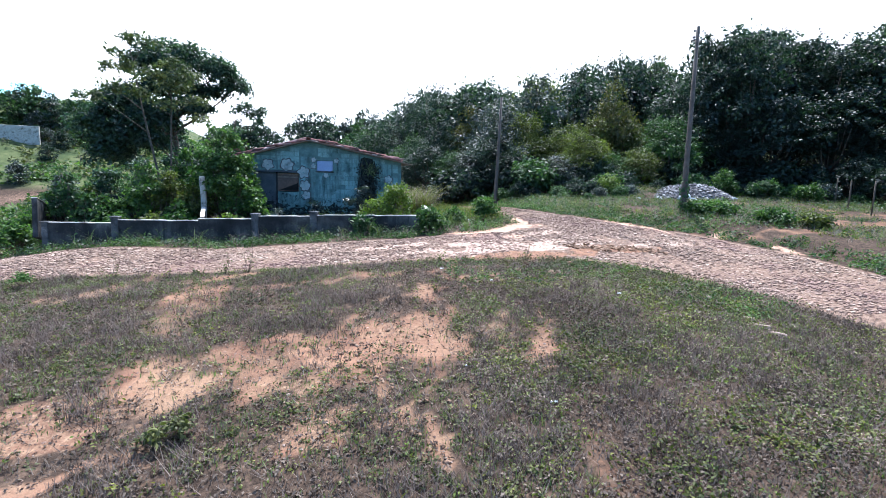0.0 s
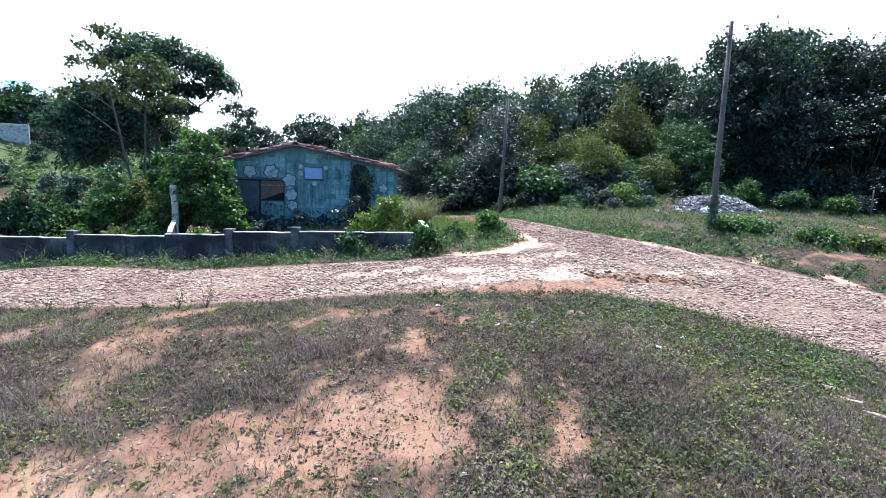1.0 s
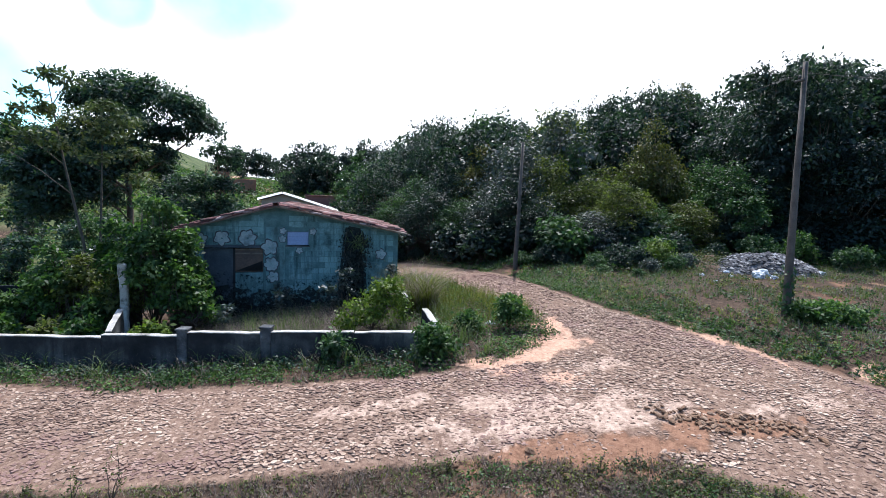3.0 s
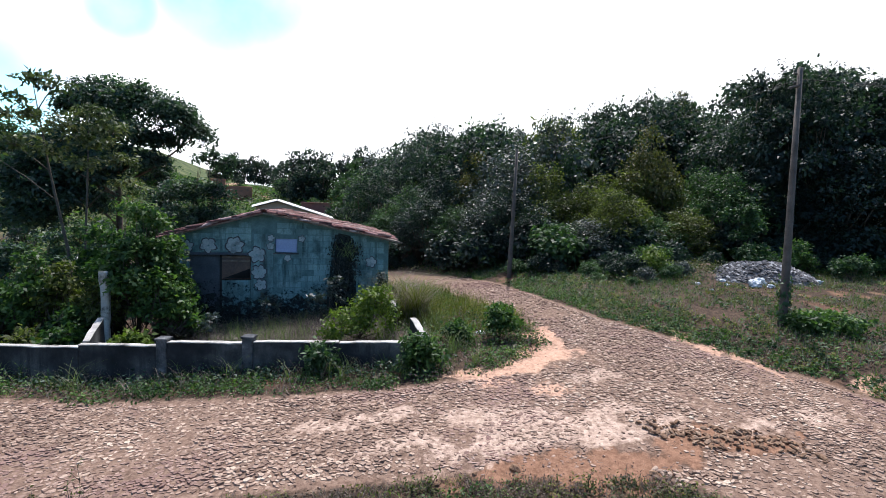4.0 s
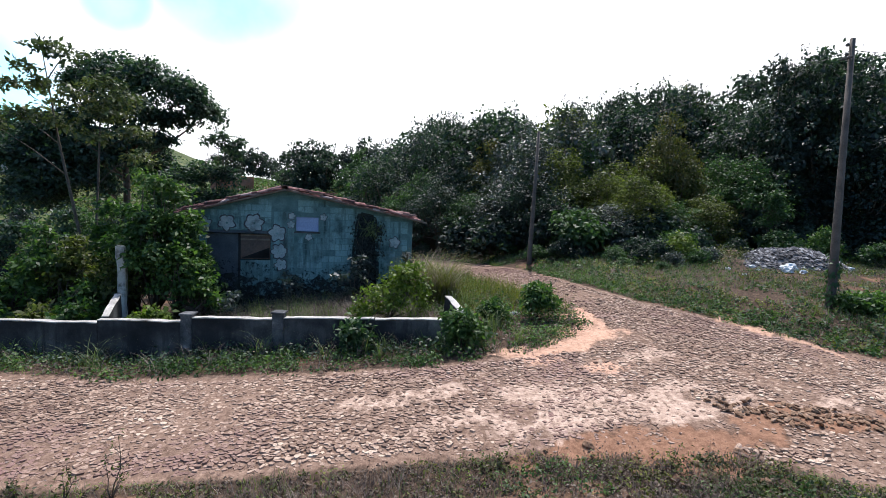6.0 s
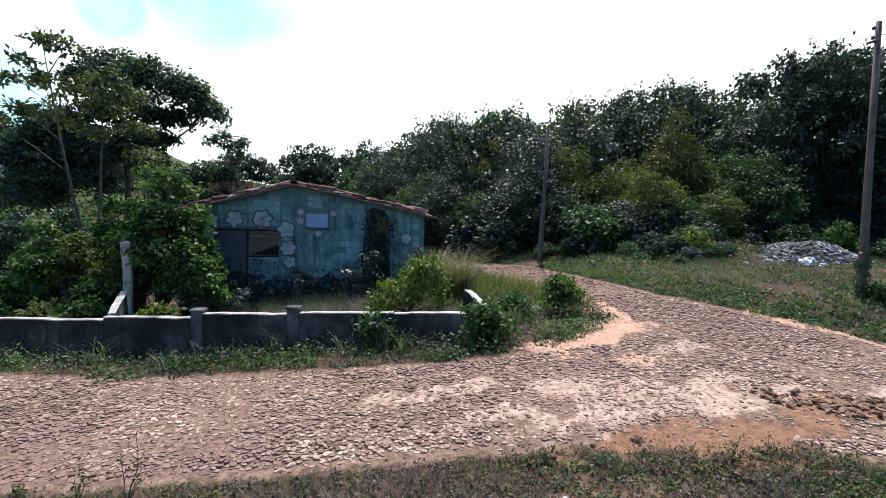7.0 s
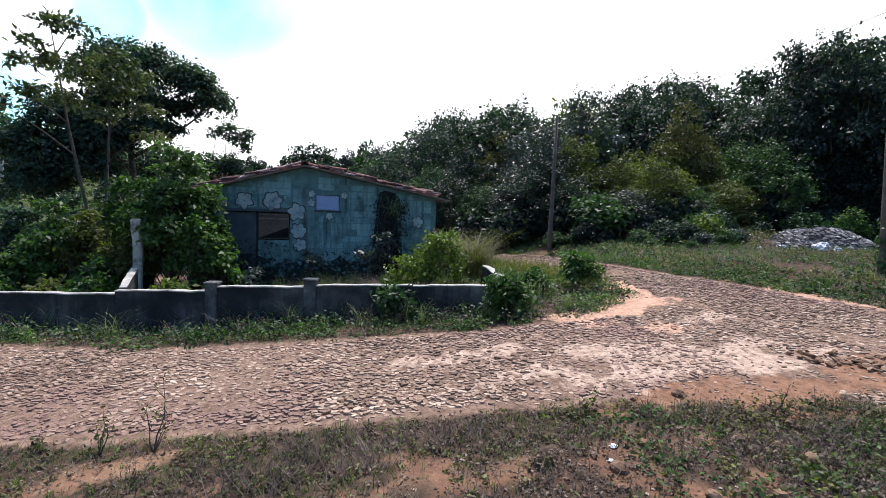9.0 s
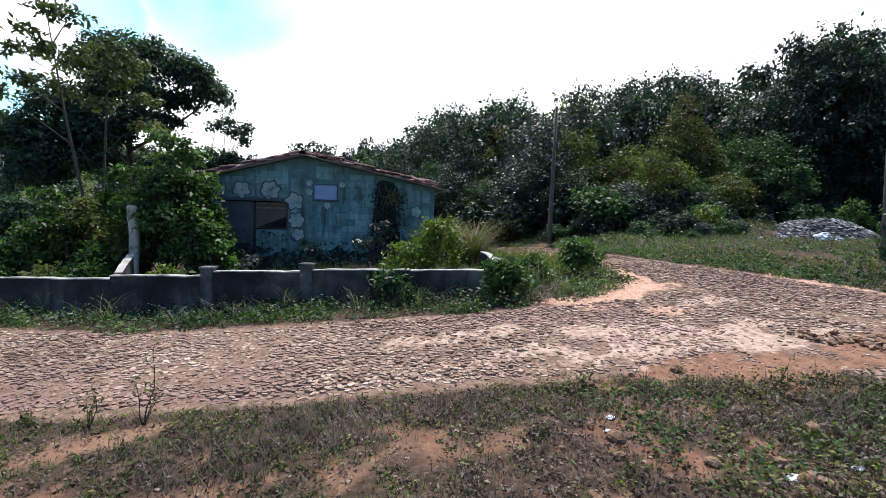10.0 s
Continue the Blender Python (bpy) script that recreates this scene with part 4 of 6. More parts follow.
def limbs(seed, lobes, fork, r0, lean=(0, 0), wob=0.12, fine=True):
    """Trunk up to the fork, and a limb into each lobe."""
    r = random.Random(seed)
    bm = bmesh.new()
    sides = 8 if fine else 5
    f = Vector((lean[0], lean[1], fork))
    tube([(0, 0, -0.3), (lean[0] * .3 + r.uniform(-wob, wob), lean[1] * .3, fork * .4), tuple(f)], [r0 * 1.25, r0, r0 * .8], sides, bm)
    for lb in lobes:
        c = Vector(lb[:3])
        mid = f.lerp(c, .5) + Vector((r.uniform(-wob, wob) * 3, r.uniform(-wob, wob) * 3, -0.06 * (c - f).length))
        tube([tuple(f - Vector((0, 0, .05))), tuple(mid), tuple(c)], [r0 * .6, r0 * .38, r0 * .12], 6 if fine else 4, bm)
        for _ in range(2 if fine else 0):
            e = c + Vector((r.uniform(-1, 1) * lb[3], r.uniform(-1, 1) * lb[4], r.uniform(-.2, .9) * lb[5]))
            tube([tuple(mid.lerp(c, .5)), tuple(mid.lerp(e, .7)), tuple(e)], [r0 * .22, r0 * .14, r0 * .04], 5, bm)
    return bm


def plant(name, leaves, leaf_mat, wood, wood_mat, at, label, category, group="", crown_name="crown", trunk_name="trunk"):
    root = empty(name, at)
    if wood:
        part(trunk_name, wood, wood_mat, root)
    quads_object(crown_name, leaves, len(leaves) // 4, 4, leaf_mat, root)
    return tagged(root, label, category, group)


def rooted(base, lobes):
    """Lobes given in the world, seen from the plant's foot."""
    return [(x - base[0], y - base[1], z - base[2], a, b, c) for x, y, z, a, b, c in lobes]


def knobbly(lobes, seed, k=5, f=.5):
    """Each lobe broken up into smaller sprays over its upper side."""
    r = random.Random(seed)
    out = []
    for x, y, z, a, b, c in lobes:
        for i in range(k):
            t, u = r.uniform(0, math.tau), r.uniform(-.35, 1)
            w = math.sqrt(max(0, 1 - u * u)) * .72
            s = f * r.uniform(.75, 1.2)
            out.append((x + a * w * math.cos(t), y + b * w * math.sin(t), z + c * u * .72, a * s, b * s, c * s * .9))
    return out


# big spreading tree behind the yard
foot = at_ground(-6.3, 32.7)
big_lobes = rooted(foot, [(x * 1.064 + .42, y + 1.7, 3.5 + (z - 3.5) * 1.064, a * 1.06, b * 1.06, c * 1.06) for x, y, z, a, b, c in ((-6.9, 31, 8.15, 1.5, 1.4, 1.0), (-5.3, 31, 8.1, 1.4, 1.3, .95), (-4.2, 31, 7.5, 1.15, 1.2, .85), (-3.4, 31.2, 6.9, .85, 1, .6), (-8.0, 31, 7.7, .85, 1, .7), (-6.4, 30.6, 6.7, 1.6, 1.4, .9), (-4.7, 30.8, 6.5, .8, .8, .4), (-5.2, 30.5, 5.6, .7, .7, .4), (-8.8, 30, 5.6, 1.2, 1.3, 1.0), (-9.6, 29.5, 4.3, 1.3, 1.3, 1.1), (-8.5, 29.3, 3.9, 1.3, 1.2, 1.1), (-9.2, 29.2, 2.8, 1.2, 1.1, .9), (-7.7, 29.8, 4.9, 1.2, 1.1, 1.0), (-7.3, 29.6, 3.6, .9, .9, .7), (-6.3, 30.3, 5.5, 1.4, 1.1, .7), (-7.2, 30, 4.7, 1.1, 1, .7))])
plant("tree", crown_leaves(1, big_lobes + knobbly(big_lobes, 1, 6, .42), 46000, .17, .105, .26), LEAF_DARK, leader(1, big_lobes[:7] + big_lobes[12:], 5.2, .2, (-.2, 0), .2), BARK, foot, "broad dark-leaved tree with a rounded spreading crown", "tree")

foot = at_ground(-3.8, 36)
lobes = rooted(foot, [(-2.0, 35.4, 6.15, .42, .42, .32), (-2.15, 35.4, 5.6, .4, .4, .28), (-2.9, 35.4, 6.5, .36, .36, .22), (-3.4, 35.5, 6.2, .3, .3, .2), (-2.6, 35.4, 6.0, .28, .28, .2), (-3.7, 36, 4.5, 1.0, 1, .6), (-2.6, 35.6, 4.2, .9, .9, .6), (-4.6, 35.5, 4.1, 1.0, .9, .7), (-3.9, 35, 2.8, 1.2, 1, .8), (-2.6, 35.2, 3.0, 1.0, .9, .7)])
plant("tree", crown_leaves(4, lobes + knobbly(lobes, 4, 4, .45), 8000, .18, .11, .22), LEAF_DARK, limbs(4, lobes, 2.2, .08), BARK, foot, "dark loose-crowned tree standing behind the house", "tree")

# slender trees with large leaves in whorls
foot = at_ground(-5.5, 25.2)
slim_lobes = rooted(foot, [(-6.75, 25.4, 7.75, .5, .5, .2), (-5.85, 24.8, 7.55, .4, .4, .18), (-7.3, 25.5, 7.1, .4, .4, .18), (-7.4, 25.6, 6.5, .45, .4, .2), (-6.7, 25.2, 6.6, .4, .4, .18), (-7.7, 25.8, 5.7, .6, .5, .22), (-8.4, 26, 5.3, .5, .5, .22), (-6.9, 25.2, 5.6, .45, .5, .2)])
plant("tree", crown_leaves(2, slim_lobes, 1000, .20, .095, .17, 9, .7, .3), LEAF_SLIM, leader(2, slim_lobes, 5.6, .05, (-.8, .15)), BARK_PALE, foot, "slender pale-stemmed tree with sparse whorls of large leaves", "tree")
foot = at_ground(-5.2, 25.0)
slim2 = rooted(foot, [(-5.05, 25.2, 6.75, .7, .7, .35), (-4.4, 25, 6.2, .6, .7, .3), (-5.8, 25, 6.2, .7, .7, .35), (-4.9, 24.8, 5.7, .8, .8, .3), (-6.1, 25, 5.3, .6, .5, .28), (-4.1, 25, 5.2, .6, .6, .28), (-5.3, 25.2, 5.0, .6, .6, .28), (-3.9, 24.8, 4.4, .6, .6, .25)])
plant("tree", crown_leaves(3, slim2, 2600, .16, .08, .18, 10, .8), LEAF_SLIM, leader(3, slim2, 5.4, .045, (.1, .1)), BARK_PALE, foot, "slender tree with sparse olive-yellow leaves", "tree")

# thicket of shrubs in the yard's left part
THICKET = [(-2.0, 21.7, 3.9, .85, 0), (-1.5, 21.5, 2.4, .6, 0), (-8.6, 27.5, 3.6, 1.0, 3), (-7.1, 27.6, 3.9, 1.0, 3), (-6.0, 28.5, 4.2, 1.1, 3), (-9.9, 27.0, 3.0, .9, 3), (-11.3, 27.5, 2.6, 1.0, 0), (-13.2, 29, 2.2, 1.0, 0), (-3.0, 23.8, 4.3, 1.0, 0), (-4.2, 23.4, 3.6, .9, 0), (-6.0, 23.6, 2.6, .8, 0), (-2.65, 21.5, 4.4, 1.1, 0), (-1.95, 21.1, 2.7, .7, 0), (-3.3, 22.0, 3.5, .8, 0), (-1.5, 20.9, 1.6, .6, 0), (-3.6, 21.2, 2.0, .6, 1), (-5.3, 21.8, 2.9, .7, 0), (-4.5, 21.6, 2.6, .65, 1), (-5.9, 21.9, 2.2, .5, 0), (-4.1, 20.8, 1.5, .55, 0), (-7.9, 21.5, 2.7, .5, 4), (-7.2, 21.2, 1.9, .55, 4), (-6.7, 21.9, 1.8, .45, 0), (-8.4, 22.2, 3.2, .5, 4), (-7.5, 22.2, 2.2, .55, 1), (-3.9, 20.0, 1.0, .5, 0), (-4.9, 20.3, .95, .5, 1), (-2.3, 19.6, .75, .5, 2), (-6.2, 20.9, 1.0, .5, 0), (-7.0, 20.5, .8, .4, 4), (-6.8, 24.8, 1.9, .8, 0), (-8.1, 25.6, 1.7, .9, 4), (-9.8, 25.2, 1.9, .9, 4), (-5.0, 27.0, 3.0, .9, 3), (-10.8, 24, 1.2, .7, 0), (-11.5, 22.6, .9, .6, 4)]
MATS3 = [LEAF_YARD, LEAF_OLIVE, LEAF_BRIGHT, LEAF_DARK, LEAF_MID]
SHRUB_LABEL = ["dense dark green shrub growing over the yard", "olive green shrub crowding the yard wall", "light green leafy shrub in the overgrown yard", "tall dark shrub under the big tree", "loose light green sapling among the weeds"]
for k, (x, y, h, s, kind) in enumerate(THICKET):
    lobes = tree_lobes(40 + k, h, s, .25, 9, .9)
    lobes = [(a, b, c, d * .62, e * .62, f * .62) for a, b, c, d, e, f in lobes + knobbly(lobes, k, 2, .8)]
    plant("shrub", crown_leaves(60 + k, lobes, int((1500 if kind == 4 else 2100) * s * (.5 + .35 * h)), .15, .08, .2, 12, .75), MATS3[kind], limbs(k, lobes, .35, .035), BARK, at_ground(x, y), SHRUB_LABEL[kind], "shrub", "shrubs in the yard")

# yellow-green creeping shrub at the house corner, and roadside bushes
lobes = [(0, 0, .55, .5, .45, .45), (.1, .1, 1.05, .5, .45, .36), (-.45, 0, .75, .36, .34, .3), (-.75, -.1, .42, .26, .26, .26), (.5, .1, 1.2, .36, .34, .26), (.8, .2, .95, .26, .26, .34), (.62, .2, 1.5, .24, .24, .16), (.25, 0, 1.42, .28, .26, .16), (.95, .25, .5, .2, .2, .3)]
plant("shrub", crown_leaves(100, lobes + knobbly(lobes, 100, 4, .5), 3000, .10, .058, .15, 12, .8, .3), LEAF_BRIGHT, limbs(100, lobes, .3, .03), BARK, at_ground(3.45, 18.2), "sprawling yellow-green shrub inside the low wall", "shrub")
for k, (x, y, h, s, mat_, label) in enumerate(((7.15, 17.5, .95, .45, LEAF_YARD, "round dark green bush on the road verge"), (5.95, 17.6, .5, .3, LEAF_YARD, "small leafy bush on the road verge"), (4.62, 16.05, .75, .45, LEAF_YARD, "leafy weed bush against the wall corner"), (2.4, 16.75, .62, .26, LEAF_MID, "small upright weed before the wall"), (14.9, 15.1, .32, .5, LEAF_YARD, "low weeds at the foot of the pole"), (16.2, 13.0, .34, .6, LEAF_YARD, "green bush by the sandy path"), (15.7, 15.0, .3, .8, LEAF_YARD, "low weeds beside the pole"), (17.3, 12.4, .3, .55, LEAF_OLIVE, "low bush by the sandy path"), (21.6, 22.6, 1.2, .8, LEAF_MID, "leafy green bush behind the rubble"), (23.2, 21.9, 1.5, .7, LEAF_YARD, "tall green weed bush behind the rubble"), (24.6, 20.6, 1.1, .8, LEAF_MID, "leafy green bush beside the rubble"), (22.0, 23.4, 3.0, .75, LEAF_MID, "slim green sapling before the dark trees"), (26.4, 19.4, .9, .8, LEAF_YARD, "low bush near the fence"))):
    lobes = tree_lobes(200 + k, h, s, .1, 6, .9)
    plant("bush", crown_leaves(220 + k, lobes, int(900 + 1700 * s), .12, .065, .17, 12, .85), mat_, limbs(k + 9, lobes, .12, .018), BARK, at_ground(x, y), label, "bush", "bushes along the road")
# tall pale-flowered weeds before the house
for k, (x, y, h) in enumerate(((2.9, 21.3, 1.5), (3.1, 21.6, 1.2), (1.0, 21.4, 1.15), (-.6, 20.6, .9), (4.7, 21.4, 1.4), (2.5, 21.0, 1.0))):
    lobes = [(random.uniform(-.3, .3), random.uniform(-.2, .2), h * u, .12, .12, .06) for u in (.55, .7, .85, 1.0, .95)]
    plant("tall_weed", crown_leaves(300 + k, lobes, 160, .13, .07, .09, 8, .9), LEAF_GREY, limbs(k + 60, lobes, .3, .012), BARK, at_ground(x, y), "spindly tall weed with pale leaves before the house", "weed", "tall weeds before the house")
# near-black leaves and stems added to darken a soft-edged band down the house front
r = np.random.RandomState(9)
creeper = empty("creeper", (3.46, 22.48, 0))
tagged(creeper, "sparse near-black leaves added down a dark band of the house front", "creeper")
strand_x = lambda k, z: .2 * (k - 1.5) + .10 * math.sin(z * 1.9 + k * 1.7) + .05 * math.sin(z * 5.1 + k)
anchors = []
for k in range(4):
    low = (.9, .1, .5, 1.5)[k]
    pts = [(strand_x(k, z), -.02 - .03 * math.sin(z * 3 + k), z) for z in np.linspace(2.75 - .06 * k, low, 9)]
    part("stem", tube(pts, [.009] * 9, 5), BARK, creeper)
    anchors += [(k, z) for z in r.uniform(low, 2.7, int(70 * (2.7 - low) / 2.7))]
A = np.array([(strand_x(k, z), -.03, z) for k, z in anchors])
P = np.repeat(A, 2, 0) + r.normal(0, 1, (len(A) * 2, 3)) * np.array([.12, .03, .06])
P[:, 1] = np.minimum(P[:, 1], 0)
n = len(P)
N = unit(np.stack([r.normal(0, .4, n), -np.ones(n), .5 + r.normal(0, .4, n)], -1))
T = unit(np.stack([r.normal(0, .5, n), r.normal(0, .2, n), -np.ones(n)], -1))
quads_object("leaves", leaf_quads(P, N, T, r.uniform(.06, .12, n), r.uniform(.04, .07, n)), n, 4, BAND_LEAF, creeper)
n = 60
P = np.stack([.12 + r.normal(0, .13, n), -.04 - .05 * r.rand(n), 2.35 + r.normal(0, .12, n)], -1)
T = unit(np.stack([r.normal(0, .5, n), -.25 * r.rand(n), r.normal(.3, .8, n)], -1))
quads_object("grass_tuft", leaf_quads(P, unit(np.stack([r.normal(0, .3, n), -np.ones(n), r.normal(0, .3, n)], -1)), T, r.uniform(.2, .4, n), np.full(n, .018)), n, 4, GRASS_GREEN, creeper)
# ivy on the pole
n = 170
u, a = r.rand(n) ** 1.3, r.rand(n) * math.tau
P = np.stack([14.68 + .15 * np.cos(a) + .03 * u, 15.53 + .15 * np.sin(a) + .05 * u, float(height(14.68, 15.53)) + .25 + 1.15 * u], -1)
N = unit(np.stack([np.cos(a), np.sin(a), .4 + r.normal(0, .4, n)], -1))
ivy = quads_object("ivy", leaf_quads(P, N, unit(r.normal(size=(n, 3)) - [0, 0, 1]), r.uniform(.08, .16, n), r.uniform(.06, .11, n)), n, 4, LEAF_MID)
tagged(ivy, "green ivy climbing the foot of the utility pole", "ivy")

# ---- forest on the hillside ----
FOREST_EDGE, FOREST_MID, FOREST_BACK, FOREST_TALL = [], [], [], []
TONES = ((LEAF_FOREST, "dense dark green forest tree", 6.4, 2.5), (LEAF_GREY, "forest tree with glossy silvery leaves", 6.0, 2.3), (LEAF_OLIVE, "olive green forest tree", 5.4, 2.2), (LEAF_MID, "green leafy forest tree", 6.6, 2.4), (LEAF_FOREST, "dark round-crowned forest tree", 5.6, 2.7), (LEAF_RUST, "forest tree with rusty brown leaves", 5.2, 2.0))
for rank, (n_leaf, ln, clump, where) in enumerate(((6400, .145, .28, "at the road"), (3800, .19, .3, "on the slope"), (1500, .32, .36, "up the slope"))):
    for k, (mat_, label, h, s) in enumerate(TONES):
        lobes = tree_lobes(500 + k, h, s, .3, 15, .8)
        t = plant("forest_tree", crown_leaves(520 + k + 20 * rank, lobes, n_leaf, ln, ln * .6, clump, 14, .45), mat_, limbs(530 + k, lobes, h * .25, .11, fine=False), BARK, (0, 0, -50), label + " " + where, "tree", "forest on the slope")
        (FOREST_EDGE, FOREST_MID, FOREST_BACK)[rank].append(t)
# tall trees whose leaf colour carries the darkness inside their crowns
for k, (mat_, h, s) in enumerate(((LEAF_SHADED, 9.0, 3.2), (LEAF_FOREST, 8.4, 3.4), (LEAF_SHADED, 8.0, 3.0))):
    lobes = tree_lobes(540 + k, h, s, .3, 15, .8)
    t = plant("forest_tree", crown_leaves(550 + k, lobes + knobbly(lobes, k, 3, .5), 7600, .21, .125, .26, 14, .45), mat_, limbs(545 + k, lobes, h * .22, .15, fine=False), BARK, (0, 0, -50), "tall forest tree beyond the rubble, leaf colour darkened for shade", "tree", "forest on the slope")
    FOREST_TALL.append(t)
# the height that the canopy reaches, by the bearing from the road bend
BEARING = [8, 10.2, 11.1, 12.2, 13.0, 14.6, 17.1, 20, 24, 29, 31, 33.9, 36.2, 38, 40, 43.7, 44.8, 45.6, 47.4, 50.4, 53.5, 56.5, 60.6, 62.6, 63.5, 66.5, 75]
CANOPY = [.085, .103, .108, .129, .155, .167, .178, .19, .197, .202, .198, .212, .221, .229, .23, .215, .221, .25, .263, .256, .272, .258, .24, .225, .261, .283, .285]


def bearing(x, y):
    return math.degrees(math.atan2(x - 1.15, y - 6.2))


def canopy_top(x, y):
    return 3.2 + math.hypot(x - 1.15, y - 6.2) * float(np.interp(bearing(x, y), BEARING, CANOPY))


def crown_top(t):
    crown = [c for c in t.children if c.name.startswith("crown")][0].data
    co = np.zeros(len(crown.vertices) * 3)
    crown.vertices.foreach_get("co", co)
    return float(np.quantile(co[2::3], .985))


TOPS = {t.name: crown_top(t) for t in FOREST_EDGE + FOREST_MID + FOREST_BACK + FOREST_TALL}
rf = random.Random(12)


def stand(t, x, y, top, spread=1.0, first=False):
    """One forest tree at a place, grown to a given height above the sea of the plan."""
    g = float(height(x, y)) - .2
    sc = (top - g) / TOPS[t.name]
    wide = spread * (.6 * sc + .4) * rf.uniform(.92, 1.1)
    m = pose(x, y, g, rf.uniform(-4, 4), rf.uniform(-4, 4), rf.uniform(0, 360)) @ Matrix.Diagonal((wide, wide, sc, 1))
    if first:
        originals.append((t, m))
    else:
        copy_thing(t, m)


originals = []
spots = []
tries = 0
while tries < 9000:
    tries += 1
    x, y = rf.uniform(-2, 44), rf.uniform(2, 66)
    d = -float(polyline(x, y, FOREST))
    b = bearing(x, y)
    if not .6 < d < 26 or not 8.5 < b < 76:
        continue
    gap = (1.75 if d < 5 else 2.5 if d < 15 else 5)
    if any((x - p) ** 2 + (y - q) ** 2 < gap * gap for p, q, *_ in spots):
        continue
    spots.append((x, y, d, b))
placed = set()
for x, y, d, b in spots:
    limit = canopy_top(x, y)
    g = float(height(x, y)) - .2
    if d < 4.8:
        rise = rf.uniform(3.4, 5.0) if 32 < b < 45.5 else rf.uniform(4.2, 6.8) if b < 32 else rf.uniform(3.2, 7.5)
        if d < 1.8:
            rise *= .68
        top = min(g + rise, limit - .3)
    else:
        top = limit - (rf.choice((0, .1, .3, .7, 1.4)) if d < 15 else rf.uniform(.6, 1.6))
    if 32 < b < 45 and d < 8.5:
        top = min(top, g + rf.uniform(3.6, 5.4))
    if 45.5 < b < 48.5:
        top = min(top, g + 7.4)
    if b > 48.5:
        top -= .6
    if top - g < 1.6:
        continue
    if b < 20:
        w = (5, 2, 1, 1, 3, 0)
    elif b < 27:
        w = (1, 6, 0, 1, 1, 0)
    elif b < 33:
        w = (2, 4, 1, 2, 1, 0)
    elif b < 45.5:
        w = (0, 1, 8, 1, 0, 0) if d < 6.5 else (5, 1, 0, 1, 4, 0)
    else:
        w = (3, 1, 0, 1, 3, 0)
    k = rf.choices(range(6), w)[0]
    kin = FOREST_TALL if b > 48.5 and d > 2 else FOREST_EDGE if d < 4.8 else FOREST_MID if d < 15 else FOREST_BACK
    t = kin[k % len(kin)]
    stand(t, x, y, top, first=t.name not in placed)
    placed.add(t.name)
# trees with rusty leaves over the olive ones, a bright one and the ragged outliers of the skyline
for x, y, top, kin, k in ((20.9, 28.9, 8.5, FOREST_EDGE, 5), (13.0, 36.0, 7.2, FOREST_EDGE, 5), (17.2, 31.5, 7.3, FOREST_EDGE, 3), (26.3, 27.4, 12.1, FOREST_TALL, 0), (28.2, 25.4, 11.9, FOREST_TALL, 1), (26.0, 36.5, 99, FOREST_MID, 0), (28.0, 38.5, 99, FOREST_MID, 4), (30.0, 39.5, 99, FOREST_MID, 3), (24.0, 37.5, 99, FOREST_MID, 4), (31.5, 38.0, 99, FOREST_MID, 0), (22.5, 38.0, 99, FOREST_MID, 0), (29.0, 36.5, 99, FOREST_MID, 0), (11.2, 41.5, 9.3, FOREST_EDGE, 0), (12.6, 43.0, 10.3, FOREST_EDGE, 4), (10.4, 44.5, 8.6, FOREST_EDGE, 1)):
    t = kin[k]
    stand(t, x, y, min(top, canopy_top(x, y) + .05), .8, t.name not in placed)
    placed.add(t.name)
for k, t in enumerate(FOREST_EDGE + FOREST_MID + FOREST_BACK + FOREST_TALL):
    if t.name not in placed:
        stand(t, 30 + 1.7 * k, 48 + k, float(height(30 + 1.7 * k, 48 + k)) + 5, first=True)
for t, m in originals:
    t.matrix_world = m
# undergrowth along the forest's foot; mostly dark leaf colour, standing in for the shade there
UNDER = []
for k, (mat_, label) in enumerate(((LEAF_MID, "green undergrowth shrub at the forest foot"), (LEAF_GREY, "greyish undergrowth shrub at the forest foot"), (LEAF_FOREST, "dark undergrowth shrub at the forest foot"), (LEAF_BRIGHT, "bright yellow-green shrub at the forest foot"))):
    lobes = tree_lobes(560 + k, 1.7, 1.1, .1, 9, .85)
    UNDER.append(plant("shrub", crown_leaves(570 + k, lobes, 2200, .18, .10, .22, 12, .55), mat_, limbs(580 + k, lobes, .25, .03, fine=False), BARK, (0, 0, -50), label, "shrub", "undergrowth of the forest"))
under_spots = []
for k in range(1500):
    x, y = rf.uniform(6, 34), rf.uniform(2, 44)
    d = -float(polyline(x, y, FOREST))
    if not -1.6 < d < 1.6 or float(road_depth(x, y)) > -.9 or any((x - a) ** 2 + (y - b) ** 2 < (.9 if x > 19 else 1.3) for a, b in under_spots):
        continue
    under_spots.append((x, y))
    s = rf.uniform(.4, 1.35) * (1 if d > -.4 else .6) * (1.15 if x > 21 and d > -.6 else 1)
    copy_thing(rf.choices(UNDER, (2, .4, 6, 0.3) if x > 20 else (2, .15, 7, 0.3))[0], pose(x, y, float(height(x, y)) - .08, 0, 0, rf.uniform(0, 360)) @ Matrix.Diagonal((s, s, s, 1)))
for t, (x, y, s) in zip(UNDER, ((11.7, 29.9, .8), (15.1, 25.6, .9), (18.4, 24.2, .8), (16.3, 22.8, .72))):
    t.matrix_world = pose(x, y, float(height(x, y)) - .08) @ Matrix.Diagonal((s, s, s, 1))

